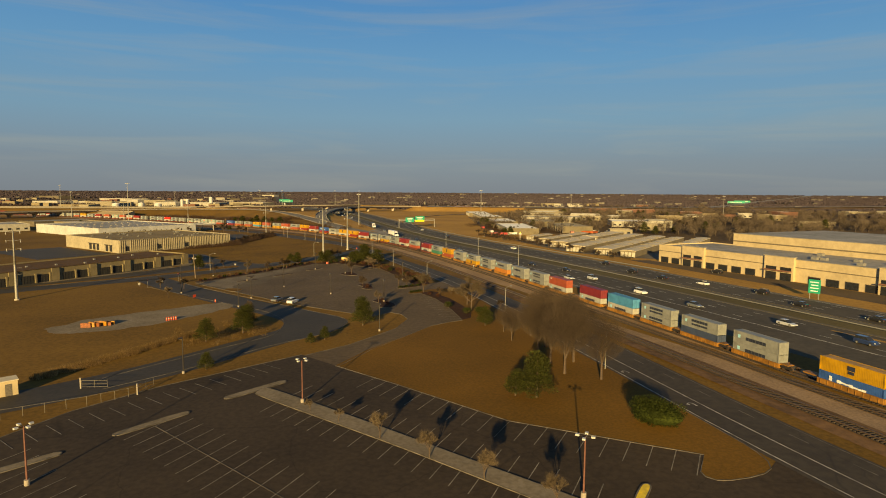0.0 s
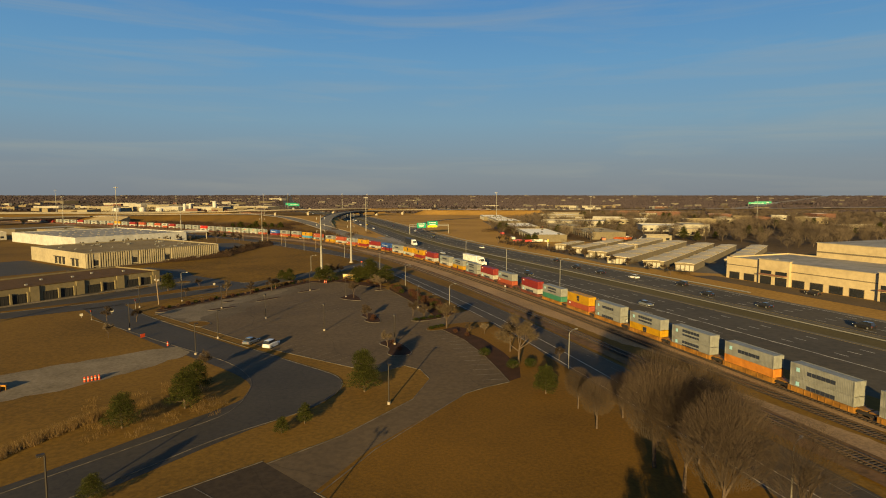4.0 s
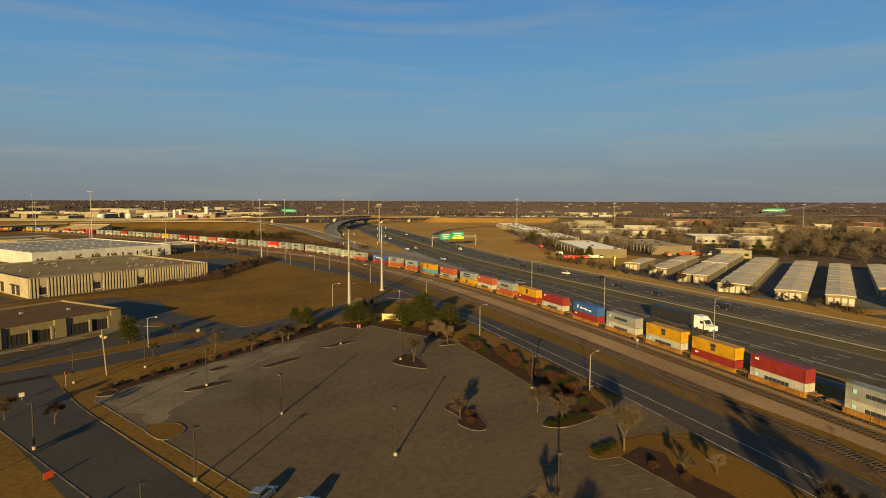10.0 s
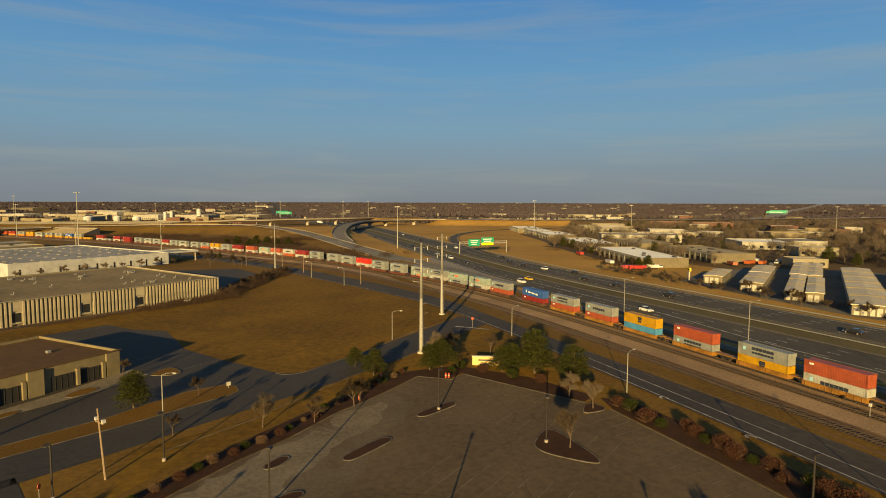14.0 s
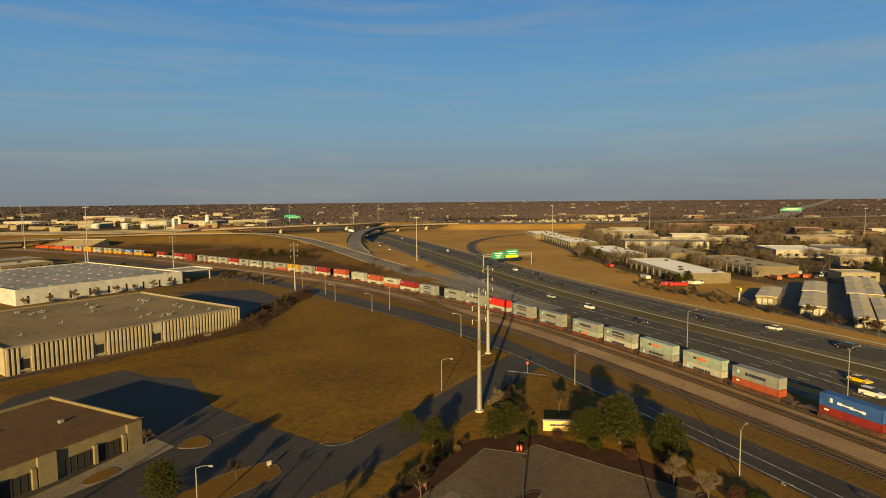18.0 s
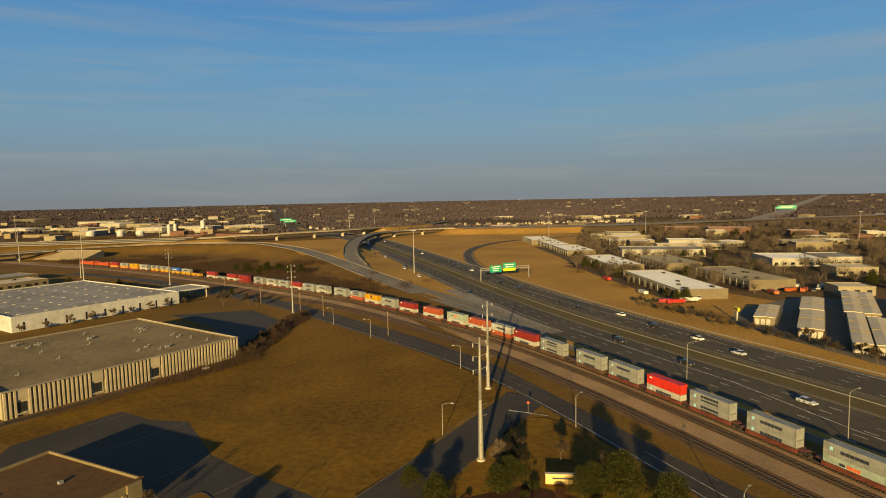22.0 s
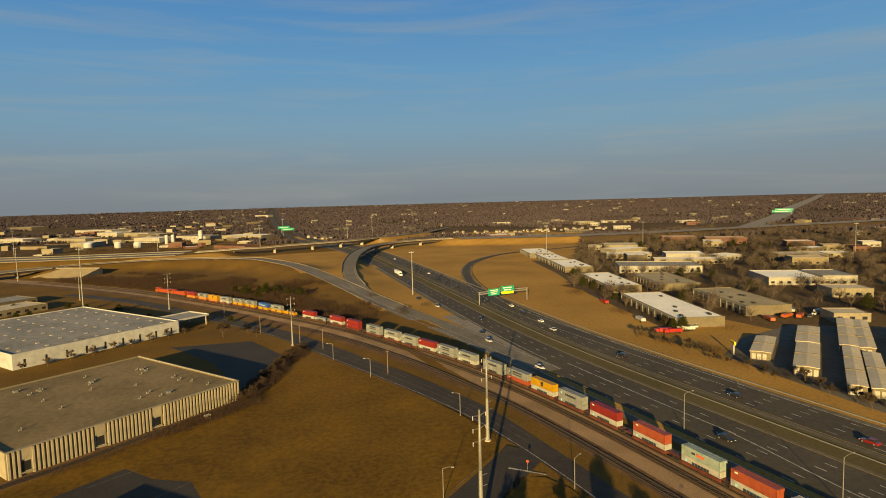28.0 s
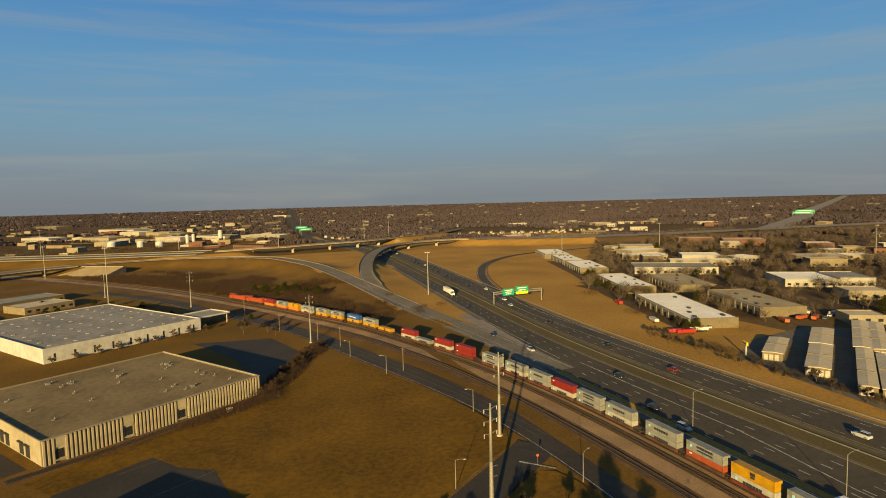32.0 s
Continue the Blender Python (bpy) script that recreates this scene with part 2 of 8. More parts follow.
STEEL = material("galvanised_steel", (0.24, 0.228, 0.2), 0.55, 0.3, scale=3)
STEEL_DARK = material("dark_steel", (0.0333, 0.0296, 0.0266), 0.6, 0.3, scale=3)
RAIL = material("rail_steel", (0.2, 0.13, 0.085), 0.38, 0.7, scale=3)
SLEEPER = material("sleeper_wood", (0.0444, 0.0311, 0.0222), 0.9, scale=4)
# leafless grey-brown with the bluish distance haze mixed into the base colour
WOODS_HAZED = material("far_woods", (0.062, 0.05, 0.057), 1.0, scale=0.5, second=(0.05, 0.04, 0.047), big=0.004, spec=0.0, island=0.06)


# ---- mesh helpers ----
class Shape:
    """A list of vertices and faces that grows by simple solids."""

    def __init__(self):
        self.v, self.f = [], []

    def add(self, v, f):
        k = len(self.v)
        self.v += [tuple(p) for p in v]
        self.f += [tuple(i + k for i in q) for q in f]
        return self

    def box(self, x, y, z, sx, sy, sz, rz=0.0):
        """A box by its centre and full size."""
        c, s = math.cos(radians(rz)), math.sin(radians(rz))
        v = []
        for dz in (-sz / 2, sz / 2):
            for dx, dy in ((-sx / 2, -sy / 2), (sx / 2, -sy / 2), (sx / 2, sy / 2), (-sx / 2, sy / 2)):
                v.append((x + dx * c - dy * s, y + dx * s + dy * c, z + dz))
        return self.add(v, [(3, 2, 1, 0), (4, 5, 6, 7), (0, 1, 5, 4), (1, 2, 6, 5), (2, 3, 7, 6), (3, 0, 4, 7)])

    def tube(self, a, b, r0, r1=None, n=8, caps=True):
        a, b = Vector(a), Vector(b)
        r1 = r0 if r1 is None else r1
        d = (b - a).normalized()
        u = d.orthogonal().normalized()
        w = d.cross(u)
        v = [p + (u * math.cos(6.28319 * i / n) + w * math.sin(6.28319 * i / n)) * r for p, r in ((a, r0), (b, r1)) for i in range(n)]
        f = [(i, (i + 1) % n, n + (i + 1) % n, n + i) for i in range(n)]
        if caps:
            f += [tuple(range(n - 1, -1, -1)), tuple(range(n, 2 * n))]
        return self.add(v, f)

    def prism(self, pts, z0, z1):
        """An upright solid over a ring of (x, y), counter-clockwise."""
        n = len(pts)
        v = [(x, y, z0) for x, y in pts] + [(x, y, z1) for x, y in pts]
        return self.add(v, [tuple(range(n - 1, -1, -1)), tuple(range(n, 2 * n))] + [(i, (i + 1) % n, n + (i + 1) % n, n + i) for i in range(n)])

    def mesh(self, name, mat, smooth=False):
        me = bpy.data.meshes.new(name)
        me.from_pydata(self.v, [], self.f)
        me.materials.append(mat)
        if smooth:
            me.polygons.foreach_set("use_smooth", [True] * len(me.polygons))
        me.update()
        return me


def part(name, shape, mat, parent=None, label="", smooth=False):
    """One mesh object, under a thing or a part."""
    ob = new(name, shape.mesh(name, mat, smooth) if isinstance(shape, Shape) else shape)
    if parent:
        ob.parent = parent
    if label:
        tagged(ob, label)
    return ob


def thing(name, m, label, category, group=""):
    ob = new(name)
    ob.empty_display_size = 0.5
    ob.matrix_world = m
    return tagged(ob, label, category, group)


def strip(name, centre, left, right, mat, lift, label="", cols=1, zfun=None, parent=None):
    """A ribbon along a curve from left to right metres beside it (right is positive), laid on the ground."""
    s = Shape()
    rails = [offset_curve(centre, left + (right - left) * k / cols) for k in range(cols + 1)]
    n = len(centre)
    for r in rails:
        for i in range(n):
            z = zfun(r[i, 0], r[i, 1], i) if zfun else ground_z(r[i, 0], r[i, 1])
            s.v.append((r[i, 0], r[i, 1], z + lift))
    for k in range(cols):
        for i in range(n - 1):
            s.f.append((k * n + i, (k + 1) * n + i, (k + 1) * n + i + 1, k * n + i + 1))
    ob = part(name, s, mat, parent)
    return tagged(ob, label, kind="structure") if not parent else ob


def flat(name, ring, mat, lift, label="", step=8.0, kind="structure"):
    """A sheet over a ring of (x, y) that follows the ground."""
    bm = bmesh.new()
    vs = [bm.verts.new((x, y, 0)) for x, y in ring]
    bm.faces.new(vs).normal_update()
    bmesh.ops.triangulate(bm, faces=bm.faces)
    for _ in range(5):
        es = [e for e in bm.edges if e.calc_length() > step]
        if not es:
            break
        bmesh.ops.subdivide_edges(bm, edges=es, cuts=1)
        bmesh.ops.triangulate(bm, faces=bm.faces)
    bm.normal_update()
    for v in bm.verts:
        v.co.z = ground_z(v.co.x, v.co.y) + lift
    if sum(f.normal.z for f in bm.faces) < 0:
        bmesh.ops.reverse_faces(bm, faces=bm.faces)
    me = bpy.data.meshes.new(name)
    bm.to_mesh(me)
    bm.free()
    me.materials.append(mat)
    return tagged(new(name, me), label, kind=kind)


def ragged(ring, amp):
    """A ring with an uneven, frayed outline."""
    out = []
    for i in range(len(ring)):
        a, b = Vector(ring[i]), Vector(ring[(i + 1) % len(ring)])
        n = max(1, int((b - a).length / 1.2))
        for k in range(n):
            p = a.lerp(b, k / n)
            v = noise.noise_vector(Vector((p.x / 2.6, p.y / 2.6, 1.7)))
            out.append((p.x + v.x * amp, p.y + v.y * amp))
    return out


def kerb(name, line, closed=False, h=0.075, w=0.14, lift=0.0, label="pale worn concrete kerb edging"):
    """A raised kerb along a line of (x, y)."""
    c = np.array(line, float)
    if closed:
        c = np.vstack([c, c[:1]])
    a, b = offset_curve(c, -w / 2), offset_curve(c, w / 2)
    s = Shape()
    for i in range(len(c)):
        for p, z in ((a, -0.05), (a, h), (b, h), (b, -0.05)):
            s.v.append((p[i, 0], p[i, 1], ground_z(p[i, 0], p[i, 1]) + z + lift))
    for i in range(len(c) - 1):
        for k in range(3):
            s.f.append((4 * i + k, 4 * i + 4 + k, 4 * i + 5 + k, 4 * i + k + 1))
    return tagged(part(name, s, KERB), label, kind="structure")


# ---- the ground ----
def build_ground():
    xs = np.unique(np.concatenate([np.linspace(-4900, -400, 24), np.arange(-400, 620, 12.0), np.linspace(620, 4900, 24)]))
    ys = np.unique(np.concatenate([np.linspace(-4700, -80, 16), np.arange(-80, 1180, 12.0), np.linspace(1180, 4900, 26)]))
    s = Shape()
    for y in ys:
        for x in xs:
            s.v.append((x, y, ground_z(x, y)))
    n = len(xs)
    for j in range(len(ys) - 1):
        for i in range(n - 1):
            s.f.append((j * n + i, j * n + i + 1, (j + 1) * n + i + 1, (j + 1) * n + i))
    ob = part("ground", s, GRASS, smooth=True)
    # leaf litter under the woods and between the buildings
    ob.data.materials.append(LITTER)
    ob.data.materials.append(ROUGH)
    wild = []
    for p in ob.data.polygons:
        x, y = p.center.x, p.center.y
        wild.append(int(math.hypot(x - 60, y - 200) > 1080 or (x > 250 and y < 300 + 1.25 * (x - 60)) or x > 700) or 2 * int(x < 112 and -100 < y < 470 or 470 <= y < 912 and x < np.interp(y, [470, 620, 760, 830, 880, 912], [112, 106, 92, 70, 33, -16]) or y > 950 and x < 190))
    ob.data.polygons.foreach_set("material_index", wild)
    tagged(ob, "dry golden-brown winter grass over flat open ground", "ground", kind="structure")


build_ground()

# ---- railway ----
TRACK = smooth_curve([(8, -760), (30, -520), (52, -280), (71, -80), (77, -20), (82, 24), (86.8, 63.5), (90.4, 90), (93.2, 113), (101.6, 200), (103.8, 235), (105.6, 275), (106.2, 310), (105.2, 345), (101.5, 380), (95.5, 412), (86, 443.8), (75, 483.9), (63.5, 512), (50, 545.5), (37, 578.8), (22, 609.7), (4.5, 645), (-14, 680), (-34, 715), (-58, 752), (-88, 793), (-125, 840), (-240, 975), (-390, 1130), (-560, 1290)], 4.0, 60)
TS = np.r_[0, np.cumsum(np.hypot(*np.diff(TRACK, axis=0).T))]
TS -= np.interp(-20, TRACK[:, 1], TS)          # zero beside the near lot


def on_track(s):
    """Place and heading (degrees) on the loaded track, s metres along it."""
    x, y = np.interp(s, TS, TRACK[:, 0]), np.interp(s, TS, TRACK[:, 1])
    a, b = np.interp([s - 1, s + 1], TS, TRACK[:, 0]), np.interp([s - 1, s + 1], TS, TRACK[:, 1])
    return float(x), float(y), math.degrees(math.atan2(b[1] - b[0], a[1] - a[0]))


RAIL_TOP = 0.56
near_track = TRACK[near_index(TRACK, 71, -80):near_index(TRACK, -240, 975)]
strip("track_bed", near_track, -11.4, 4.0, BALLAST, 0.06, "pale tan crushed-stone railway bed", 4)
strip("siding_bed", near_track, -18.6, -11.4, BALLAST_BROWN, 0.06, "weedy brown ballast under the siding", 2)


def build_track(off, name, label, lo=(71, -80), hi=(-125, 840), dark=True):
    """Rails and sleepers beside the loaded line, off metres to its right."""
    c = offset_curve(TRACK, off)
    c = c[near_index(c, *lo):near_index(c, *hi)]
    if dark:
        strip(name + "_sleeper_bed", c, -1.5, 1.5, BALLAST_DARK, 0.16, "dark oil-stained ballast between the rails")
    th = new(name)
    tagged(th, label, "railway track", kind="structure")
    for k, d in (("rail", -0.75), ("rail", 0.75)):
        a, b = offset_curve(c, d - 0.05), offset_curve(c, d + 0.05)
        s = Shape()
        for i in range(len(c)):
            z = ground_z(c[i, 0], c[i, 1])
            for p, h in ((a, 0.25), (a, RAIL_TOP - 0.12), (b, RAIL_TOP - 0.12), (b, 0.25)):
                s.v.append((p[i, 0], p[i, 1], z + h))
        for i in range(len(c) - 1):
            for q in range(3):
                s.f.append((4 * i + q, 4 * i + 4 + q, 4 * i + 5 + q, 4 * i + q + 1))
        part(k, s, RAIL, th)
    return c, th


track_main, tm = build_track(0.0, "railway_track", "steel rails on dark sleepers beside the train")
track_second, t2 = build_track(-4.7, "railway_track", "empty parallel track with dark rails")
track_siding, t3 = build_track(-14.4, "railway_track", "empty siding with worn wooden sleepers", hi=(60, 515))


def sleepers(c, th, seed, lo, hi):
    """Wooden sleepers under the rails, a little uneven."""
    rng = random.Random(seed)
    ln = np.r_[0, np.cumsum(np.hypot(*np.diff(c, axis=0).T))]
    s = Shape()
    p = 0.0
    while p < ln[-1] - 1:
        x, y = np.interp(p, ln, c[:, 0]), np.interp(p, ln, c[:, 1])
        if lo < y < hi:
            a, b = np.interp([p, p + 0.8], ln, c[:, 0]), np.interp([p, p + 0.8], ln, c[:, 1])
            h = math.degrees(math.atan2(b[1] - b[0], a[1] - a[0])) + rng.uniform(-1.5, 1.5)
            s.box(x, y, ground_z(x, y) + 0.2 + rng.uniform(0, 0.03), 0.26, 2.6 + rng.uniform(-0.12, 0.12), 0.16, h)
        p += 0.62
    tagged(part("sleepers", s, SLEEPER, th), "dark weathered wooden sleepers", kind="stuff")


sleepers(track_siding, t3, 4, 40, 430)
sleepers(track_second, t2, 5, 40, 430)
sleepers(track_main, tm, 6, 40, 300)

# ---- highway ----
MED = smooth_curve([(108, -260), (119, -100), (127, 0), (133, 100), (137, 190), (139, 260), (139.5, 310), (140, 350), (142, 395), (147.5, 452), (160, 547), (172, 636), (184, 726), (200, 860), (206, 960), (200, 1080), (192, 1230), (215, 1500), (263, 1919), (403, 2977), (640, 4600)], 8, 8)
strip("highway_near_carriageway", MED[near_index(MED, 141, 388):], -15, 0, HIGHWAY, 0.03, "worn grey asphalt carriageway with dashed white lane lines", 2)
strip("highway_near_carriageway", MED[:near_index(MED, 141, 388) + 1], -30.5, 0, HIGHWAY, 0.03, "worn grey asphalt carriageway with dashed white lane lines", 2)
strip("highway_far_carriageway", MED, 10, 27.5, HIGHWAY, 0.03, "worn grey asphalt carriageway with dashed white lane lines", 2)
strip("median", MED[:near_index(MED, 192, 1230)], 0, 10, MEDIAN, 0.05, "olive dry grass strip between the carriageways")


def lane_lines(name, c, offs, dash, gap, mat, lift=0.045, w=0.16, label="white painted lane dashes", zlift=None, lo=0, hi=None):
    """Dashes along a curve; gap 0 gives a full line."""
    c = c[lo:hi]
    ln = np.r_[0, np.cumsum(np.hypot(*np.diff(c[:, :2], axis=0).T))]
    s = Shape()
    for d in offs:
        o = offset_curve(c, d)
        t = np.gradient(o[:, :2], axis=0)
        t /= np.hypot(t[:, 0], t[:, 1])[:, None]
        p = 0.0
        step = dash + gap if gap else dash
        while p + dash < ln[-1]:
            q = []
            for e in (p, p + dash):
                x, y = np.interp(e, ln, o[:, 0]), np.interp(e, ln, o[:, 1])
                tx, ty = np.interp(e, ln, t[:, 0]), np.interp(e, ln, t[:, 1])
                h = np.interp(e, ln, zlift) if zlift is not None else ground_z(x, y)
                q.append((x, y, h, tx, ty))
            k = len(s.v)
            for x, y, h, tx, ty in q:
                s.v += [(x - ty * w / 2, y + tx * w / 2, h + lift), (x + ty * w / 2, y - tx * w / 2, h + lift)]
            s.f.append((k, k + 1, k + 3, k + 2))
            p += step
    return tagged(part(name, s, mat), label, "road marking", kind="structure")


hi_m = near_index(MED, 192, 1230)
# pale shoulders beside the lanes
for c, a, b in ((MED[:hi_m], -1.5, 0.0), (MED[:hi_m], 8.8, 10.6), (MED[:hi_m], 27.2, 29.4), (MED[:near_index(MED, 141, 388)], -26.7, -23.8), (MED[near_index(MED, 141, 470):hi_m], -16.4, -13.2)):
    strip("road_shoulder", c, a, b, SHOULDER, 0.052, "pale worn shoulder beside the lanes")
lo_g = near_index(MED, 141, 388)
lane_lines("lane_lines", MED, (-5.2, -8.9), 3.0, 9.2, PAINT_WHITE, hi=hi_m, w=0.26)
lane_lines("lane_lines", MED, (-12.6, -16.3, -20.0), 3.0, 9.2, PAINT_WHITE, hi=lo_g, w=0.26)
lane_lines("lane_lines", MED, (13.6, 17.3, 21.0, 24.6), 3.0, 9.2, PAINT_WHITE, hi=hi_m, w=0.26)
lane_lines("edge_lines", MED, (-23.6,), 12.0, 0, PAINT_WHITE, hi=lo_g, w=0.3, lift=0.07, label="white painted edge line")
lane_lines("edge_lines", MED, (-13.0,), 12.0, 0, PAINT_WHITE, lo=lo_g, hi=hi_m, w=0.3, lift=0.07, label="white painted edge line")
lane_lines("edge_lines", MED, (27.0,), 12.0, 0, PAINT_WHITE, hi=hi_m, w=0.3, lift=0.07, label="white painted edge line")
lane_lines("edge_lines", MED, (-1.4, 11.2), 12.0, 0, PAINT_YELLOW, hi=hi_m, w=0.26, lift=0.07, label="yellow painted edge line")

lane_lines("exit_lane_line", MED[:lo_g], (np.interp(MED[:lo_g, 1], [150, 268, 300, 360], [-16.2, -14, -9.2, -8.8]),), 12.0, 0, PAINT_WHITE, w=0.34, lift=0.07, label="solid white line beside the exit lane")

# exit road that leaves the far carriageway and loops away
EXIT = smooth_curve([(165, 330), (166.5, 400), (170, 470), (176, 510), (187, 548), (206, 606), (232, 664), (262, 712), (300, 752), (345, 780), (400, 790), (470, 800), (560, 830)], 8, 6)
strip("exit_road", EXIT, -4.2, 4.2, HIGHWAY, 0.06, "curved single-lane grey exit road")

# rising ramp and flyover
flat("gore", [(126.2, 378), (127.2, 400), (130.6, 430), (134.5, 460), (137.8, 486), (128, 486), (125.6, 450), (126, 410)], CONCRETE, 0.05, "pale concrete gore between ramp and highway")
def on_bank(c):
    return lambda x, y, i: base_z(x, y) + c[i, 2]


strip("ramp_road", RAMP, -7.0, 7.0, RAMP_ROAD, 0.1, "pale worn concrete ramp road climbing to a bridge", zfun=on_bank(RAMP))


def deck(name, c, lo, hi, half, label, piers, mat=None):
    """A bridge deck with parapets on piers along a part of a curve."""
    c = c[lo:hi]
    th = new(name)
    tagged(th, label, "bridge")
    zt = np.array([base_z(p[0], p[1]) + p[2] for p in c])
    for nm, prof, m in (("deck", [(-half, 0.12), (half, 0.12), (half, -0.25), (half - 1.2, -0.4), (-half + 1.2, -0.4), (-half, -0.25)], CONCRETE_PALE),
                        ("girder", [(half - 0.7, -0.38), (half - 0.7, -2.3), (-half + 0.7, -2.3), (-half + 0.7, -0.38)], GIRDER),
                        ("parapet", [(-half, 0.1), (-half, 0.8), (-half + 0.3, 0.8), (-half + 0.4, 0.1)], RAMP_ROAD),
                        ("parapet", [(half - 0.4, 0.1), (half - 0.3, 0.8), (half, 0.8), (half, 0.1)], RAMP_ROAD)):
        s = Shape()
        k = len(prof)
        lines = [offset_curve(c, d) for d, _ in prof]
        for i in range(len(c)):
            for ln, (_, h) in zip(lines, prof):
                s.v.append((ln[i, 0], ln[i, 1], zt[i] + h))
        for i in range(len(c) - 1):
            for q in range(k):
                s.f.append((i * k + q, i * k + (q + 1) % k, (i + 1) * k + (q + 1) % k, (i + 1) * k + q))
        part(nm, s, m, th)
    strip("road_surface", c, -half + 0.5, half - 0.5, RAMP_ROAD, 0.16, zfun=lambda x, y, i: zt[i], parent=th)
    for d in piers:
        i = int(d * (len(c) - 1))
        x, y = c[i, 0], c[i, 1]
        t = c[min(i + 1, len(c) - 1)] - c[max(i - 1, 0)]
        a = math.degrees(math.atan2(t[1], t[0])) + 90
        g = base_z(x, y)
        s = Shape().box(x, y, (g + zt[i] - 3.2) / 2 - 0.2, 4.6, 1.5, zt[i] - 3.0 - g, a)
        w = half * 1.5
        cs, sn = math.cos(radians(a)), math.sin(radians(a))
        v = []
        for e in (-0.75, 0.75):
            for u, h in ((-w / 2, zt[i] - 2.25), (-w / 2, zt[i] - 2.9), (-2.3, zt[i] - 4.0), (2.3, zt[i] - 4.0), (w / 2, zt[i] - 2.9), (w / 2, zt[i] - 2.25)):
                v.append((x + u * cs - e * sn, y + u * sn + e * cs, h))
        s.add(v, [(0, 1, 2, 3, 4, 5), (11, 10, 9, 8, 7, 6)] + [(i2, i2 + 6, (i2 + 1) % 6 + 6, (i2 + 1) % 6) for i2 in range(6)])
        part("pier", s, CONCRETE_PALE, th)
    return th


f0, f1 = near_index(FLY, 138, 712), near_index(FLY, 372, 953)
strip("flyover_approach", FLY[:f0 + 1], -5.8, 5.8, RAMP_ROAD, 0.12, "pale concrete approach to the flyover", zfun=on_bank(FLY))
strip("crossing_highway", FLY[f1:], -20, 20, CONCRETE, 0.1, "pale concrete highway on a grass embankment", zfun=on_bank(FLY[f1:]))
deck("flyover_bridge", FLY, f0, f1, 6.4, "long curved concrete flyover on hammerhead piers", (0.14, 0.3, 0.44, 0.58, 0.72, 0.86))
c0, c1 = near_index(CROSS, 20, 984), near_index(CROSS, 275, 1050)
strip("crossing_highway", CROSS[:c0], -20, 44, RAMP_ROAD, 0.1, "pale concrete highway on a grass embankment", zfun=on_bank(CROSS))
for off in (-20.4, 11.6, 44.0):
    b0, b1 = CROSS[:c0], on_bank(CROSS)
    strip("crossing_barrier", b0, off, off + 0.4, RAMP_ROAD, 0.9, "low pale concrete barrier along the highway", zfun=b1)
    for e in (0.0, 0.4):
        c = offset_curve(b0, off + e)
        s = Shape()
        for i in range(len(c)):
            z = base_z(c[i, 0], c[i, 1]) + c[i, 2]
            s.v += [(c[i, 0], c[i, 1], z), (c[i, 0], c[i, 1], z + 0.9)]
        s.f = [(2 * i, 2 * i + 2, 2 * i + 3, 2 * i + 1) for i in range(len(c) - 1)]
        tagged(part("crossing_barrier", s, RAMP_ROAD), "low pale concrete barrier along the highway", kind="structure")
strip("crossing_highway", CROSS[c1:], -7, 7, RAMP_ROAD, 0.1, "pale concrete road coming down from a bridge", zfun=on_bank(CROSS[c1:]))
deck("crossing_bridge", CROSS, c0, c1 + 1, 7.0, "straight concrete bridge with a brown weathered girder", (0.18, 0.36, 0.54, 0.72, 0.88))
# sloped concrete abutments where the banks end at the bridges
def abutment(x, y, z, w, rz, run=14):
    th = thing("bridge_abutment", pose(x, y, base_z(x, y), 0, 0, rz), "sloped pale concrete bridge abutment", "abutment", "bridge abutments")
    s = Shape()
    v = [(0, -w / 2, -0.3), (0, w / 2, -0.3), (-run, w / 2, z), (-run, -w / 2, z), (-run - 4, -w / 2, -0.3), (-run - 4, w / 2, -0.3), (-run - 4, w / 2, z), (-run - 4, -w / 2, z)]
    s.add(v, [(0, 1, 2, 3), (3, 2, 6, 7), (1, 5, 6, 2), (0, 3, 7, 4), (4, 7, 6, 5), (0, 4, 5, 1)])
    part("slope_paving", s, PAVED_SLOPE, th)
    part("seat_wall", Shape().box(-run - 1, 0, z + 0.35, 1.2, w, 0.7), CONCRETE, th)


abutment(-114, 862, 6.4, 56, 235, 27)
abutment(262, 1036, 5.0, 16, 210)
abutment(34, 981, 5.2, 16, 0)
r0, r1 = near_index(RAMP, -122, 903), near_index(RAMP, -240, 808)
deck("railway_overbridge", RAMP, r0, r1, 9.5, "concrete bridge over the railway with a low parapet", (0.25, 0.5, 0.75))
strip("ramp_road_west", RAMP[r1:], -5.5, 5.5, RAMP_ROAD, 0.1, "pale worn concrete ramp road", zfun=on_bank(RAMP[r1:]))

# edge lines, parapets and guard rails of the ramps
def banked_lines(c, offs, mat, label):
    lane_lines("edge_lines", c, offs, 10.0, 0, mat, 0.16, 0.28, label, zlift=np.array([base_z(p[0], p[1]) + p[2] for p in c]))


def low_wall(name, c, off, h, w, mat, label, z0=0.0):
    """A low wall or rail along a curve, off metres to its right."""
    s = Shape()
    a, b = offset_curve(c, off - w / 2), offset_curve(c, off + w / 2)
    for i in range(len(c)):
        z = base_z(c[i, 0], c[i, 1]) + (c[i, 2] if c.shape[1] > 2 else 0)
        for p, e in ((a, z0), (a, h), (b, h), (b, z0)):
            s.v.append((p[i, 0], p[i, 1], z + e))
    for i in range(len(c) - 1):
        for k in range(4):
            s.f.append((4 * i + k, 4 * i + 4 + k, 4 * i + 4 + (k + 1) % 4, 4 * i + (k + 1) % 4))
    return tagged(part(name, s, mat), label, kind="structure")


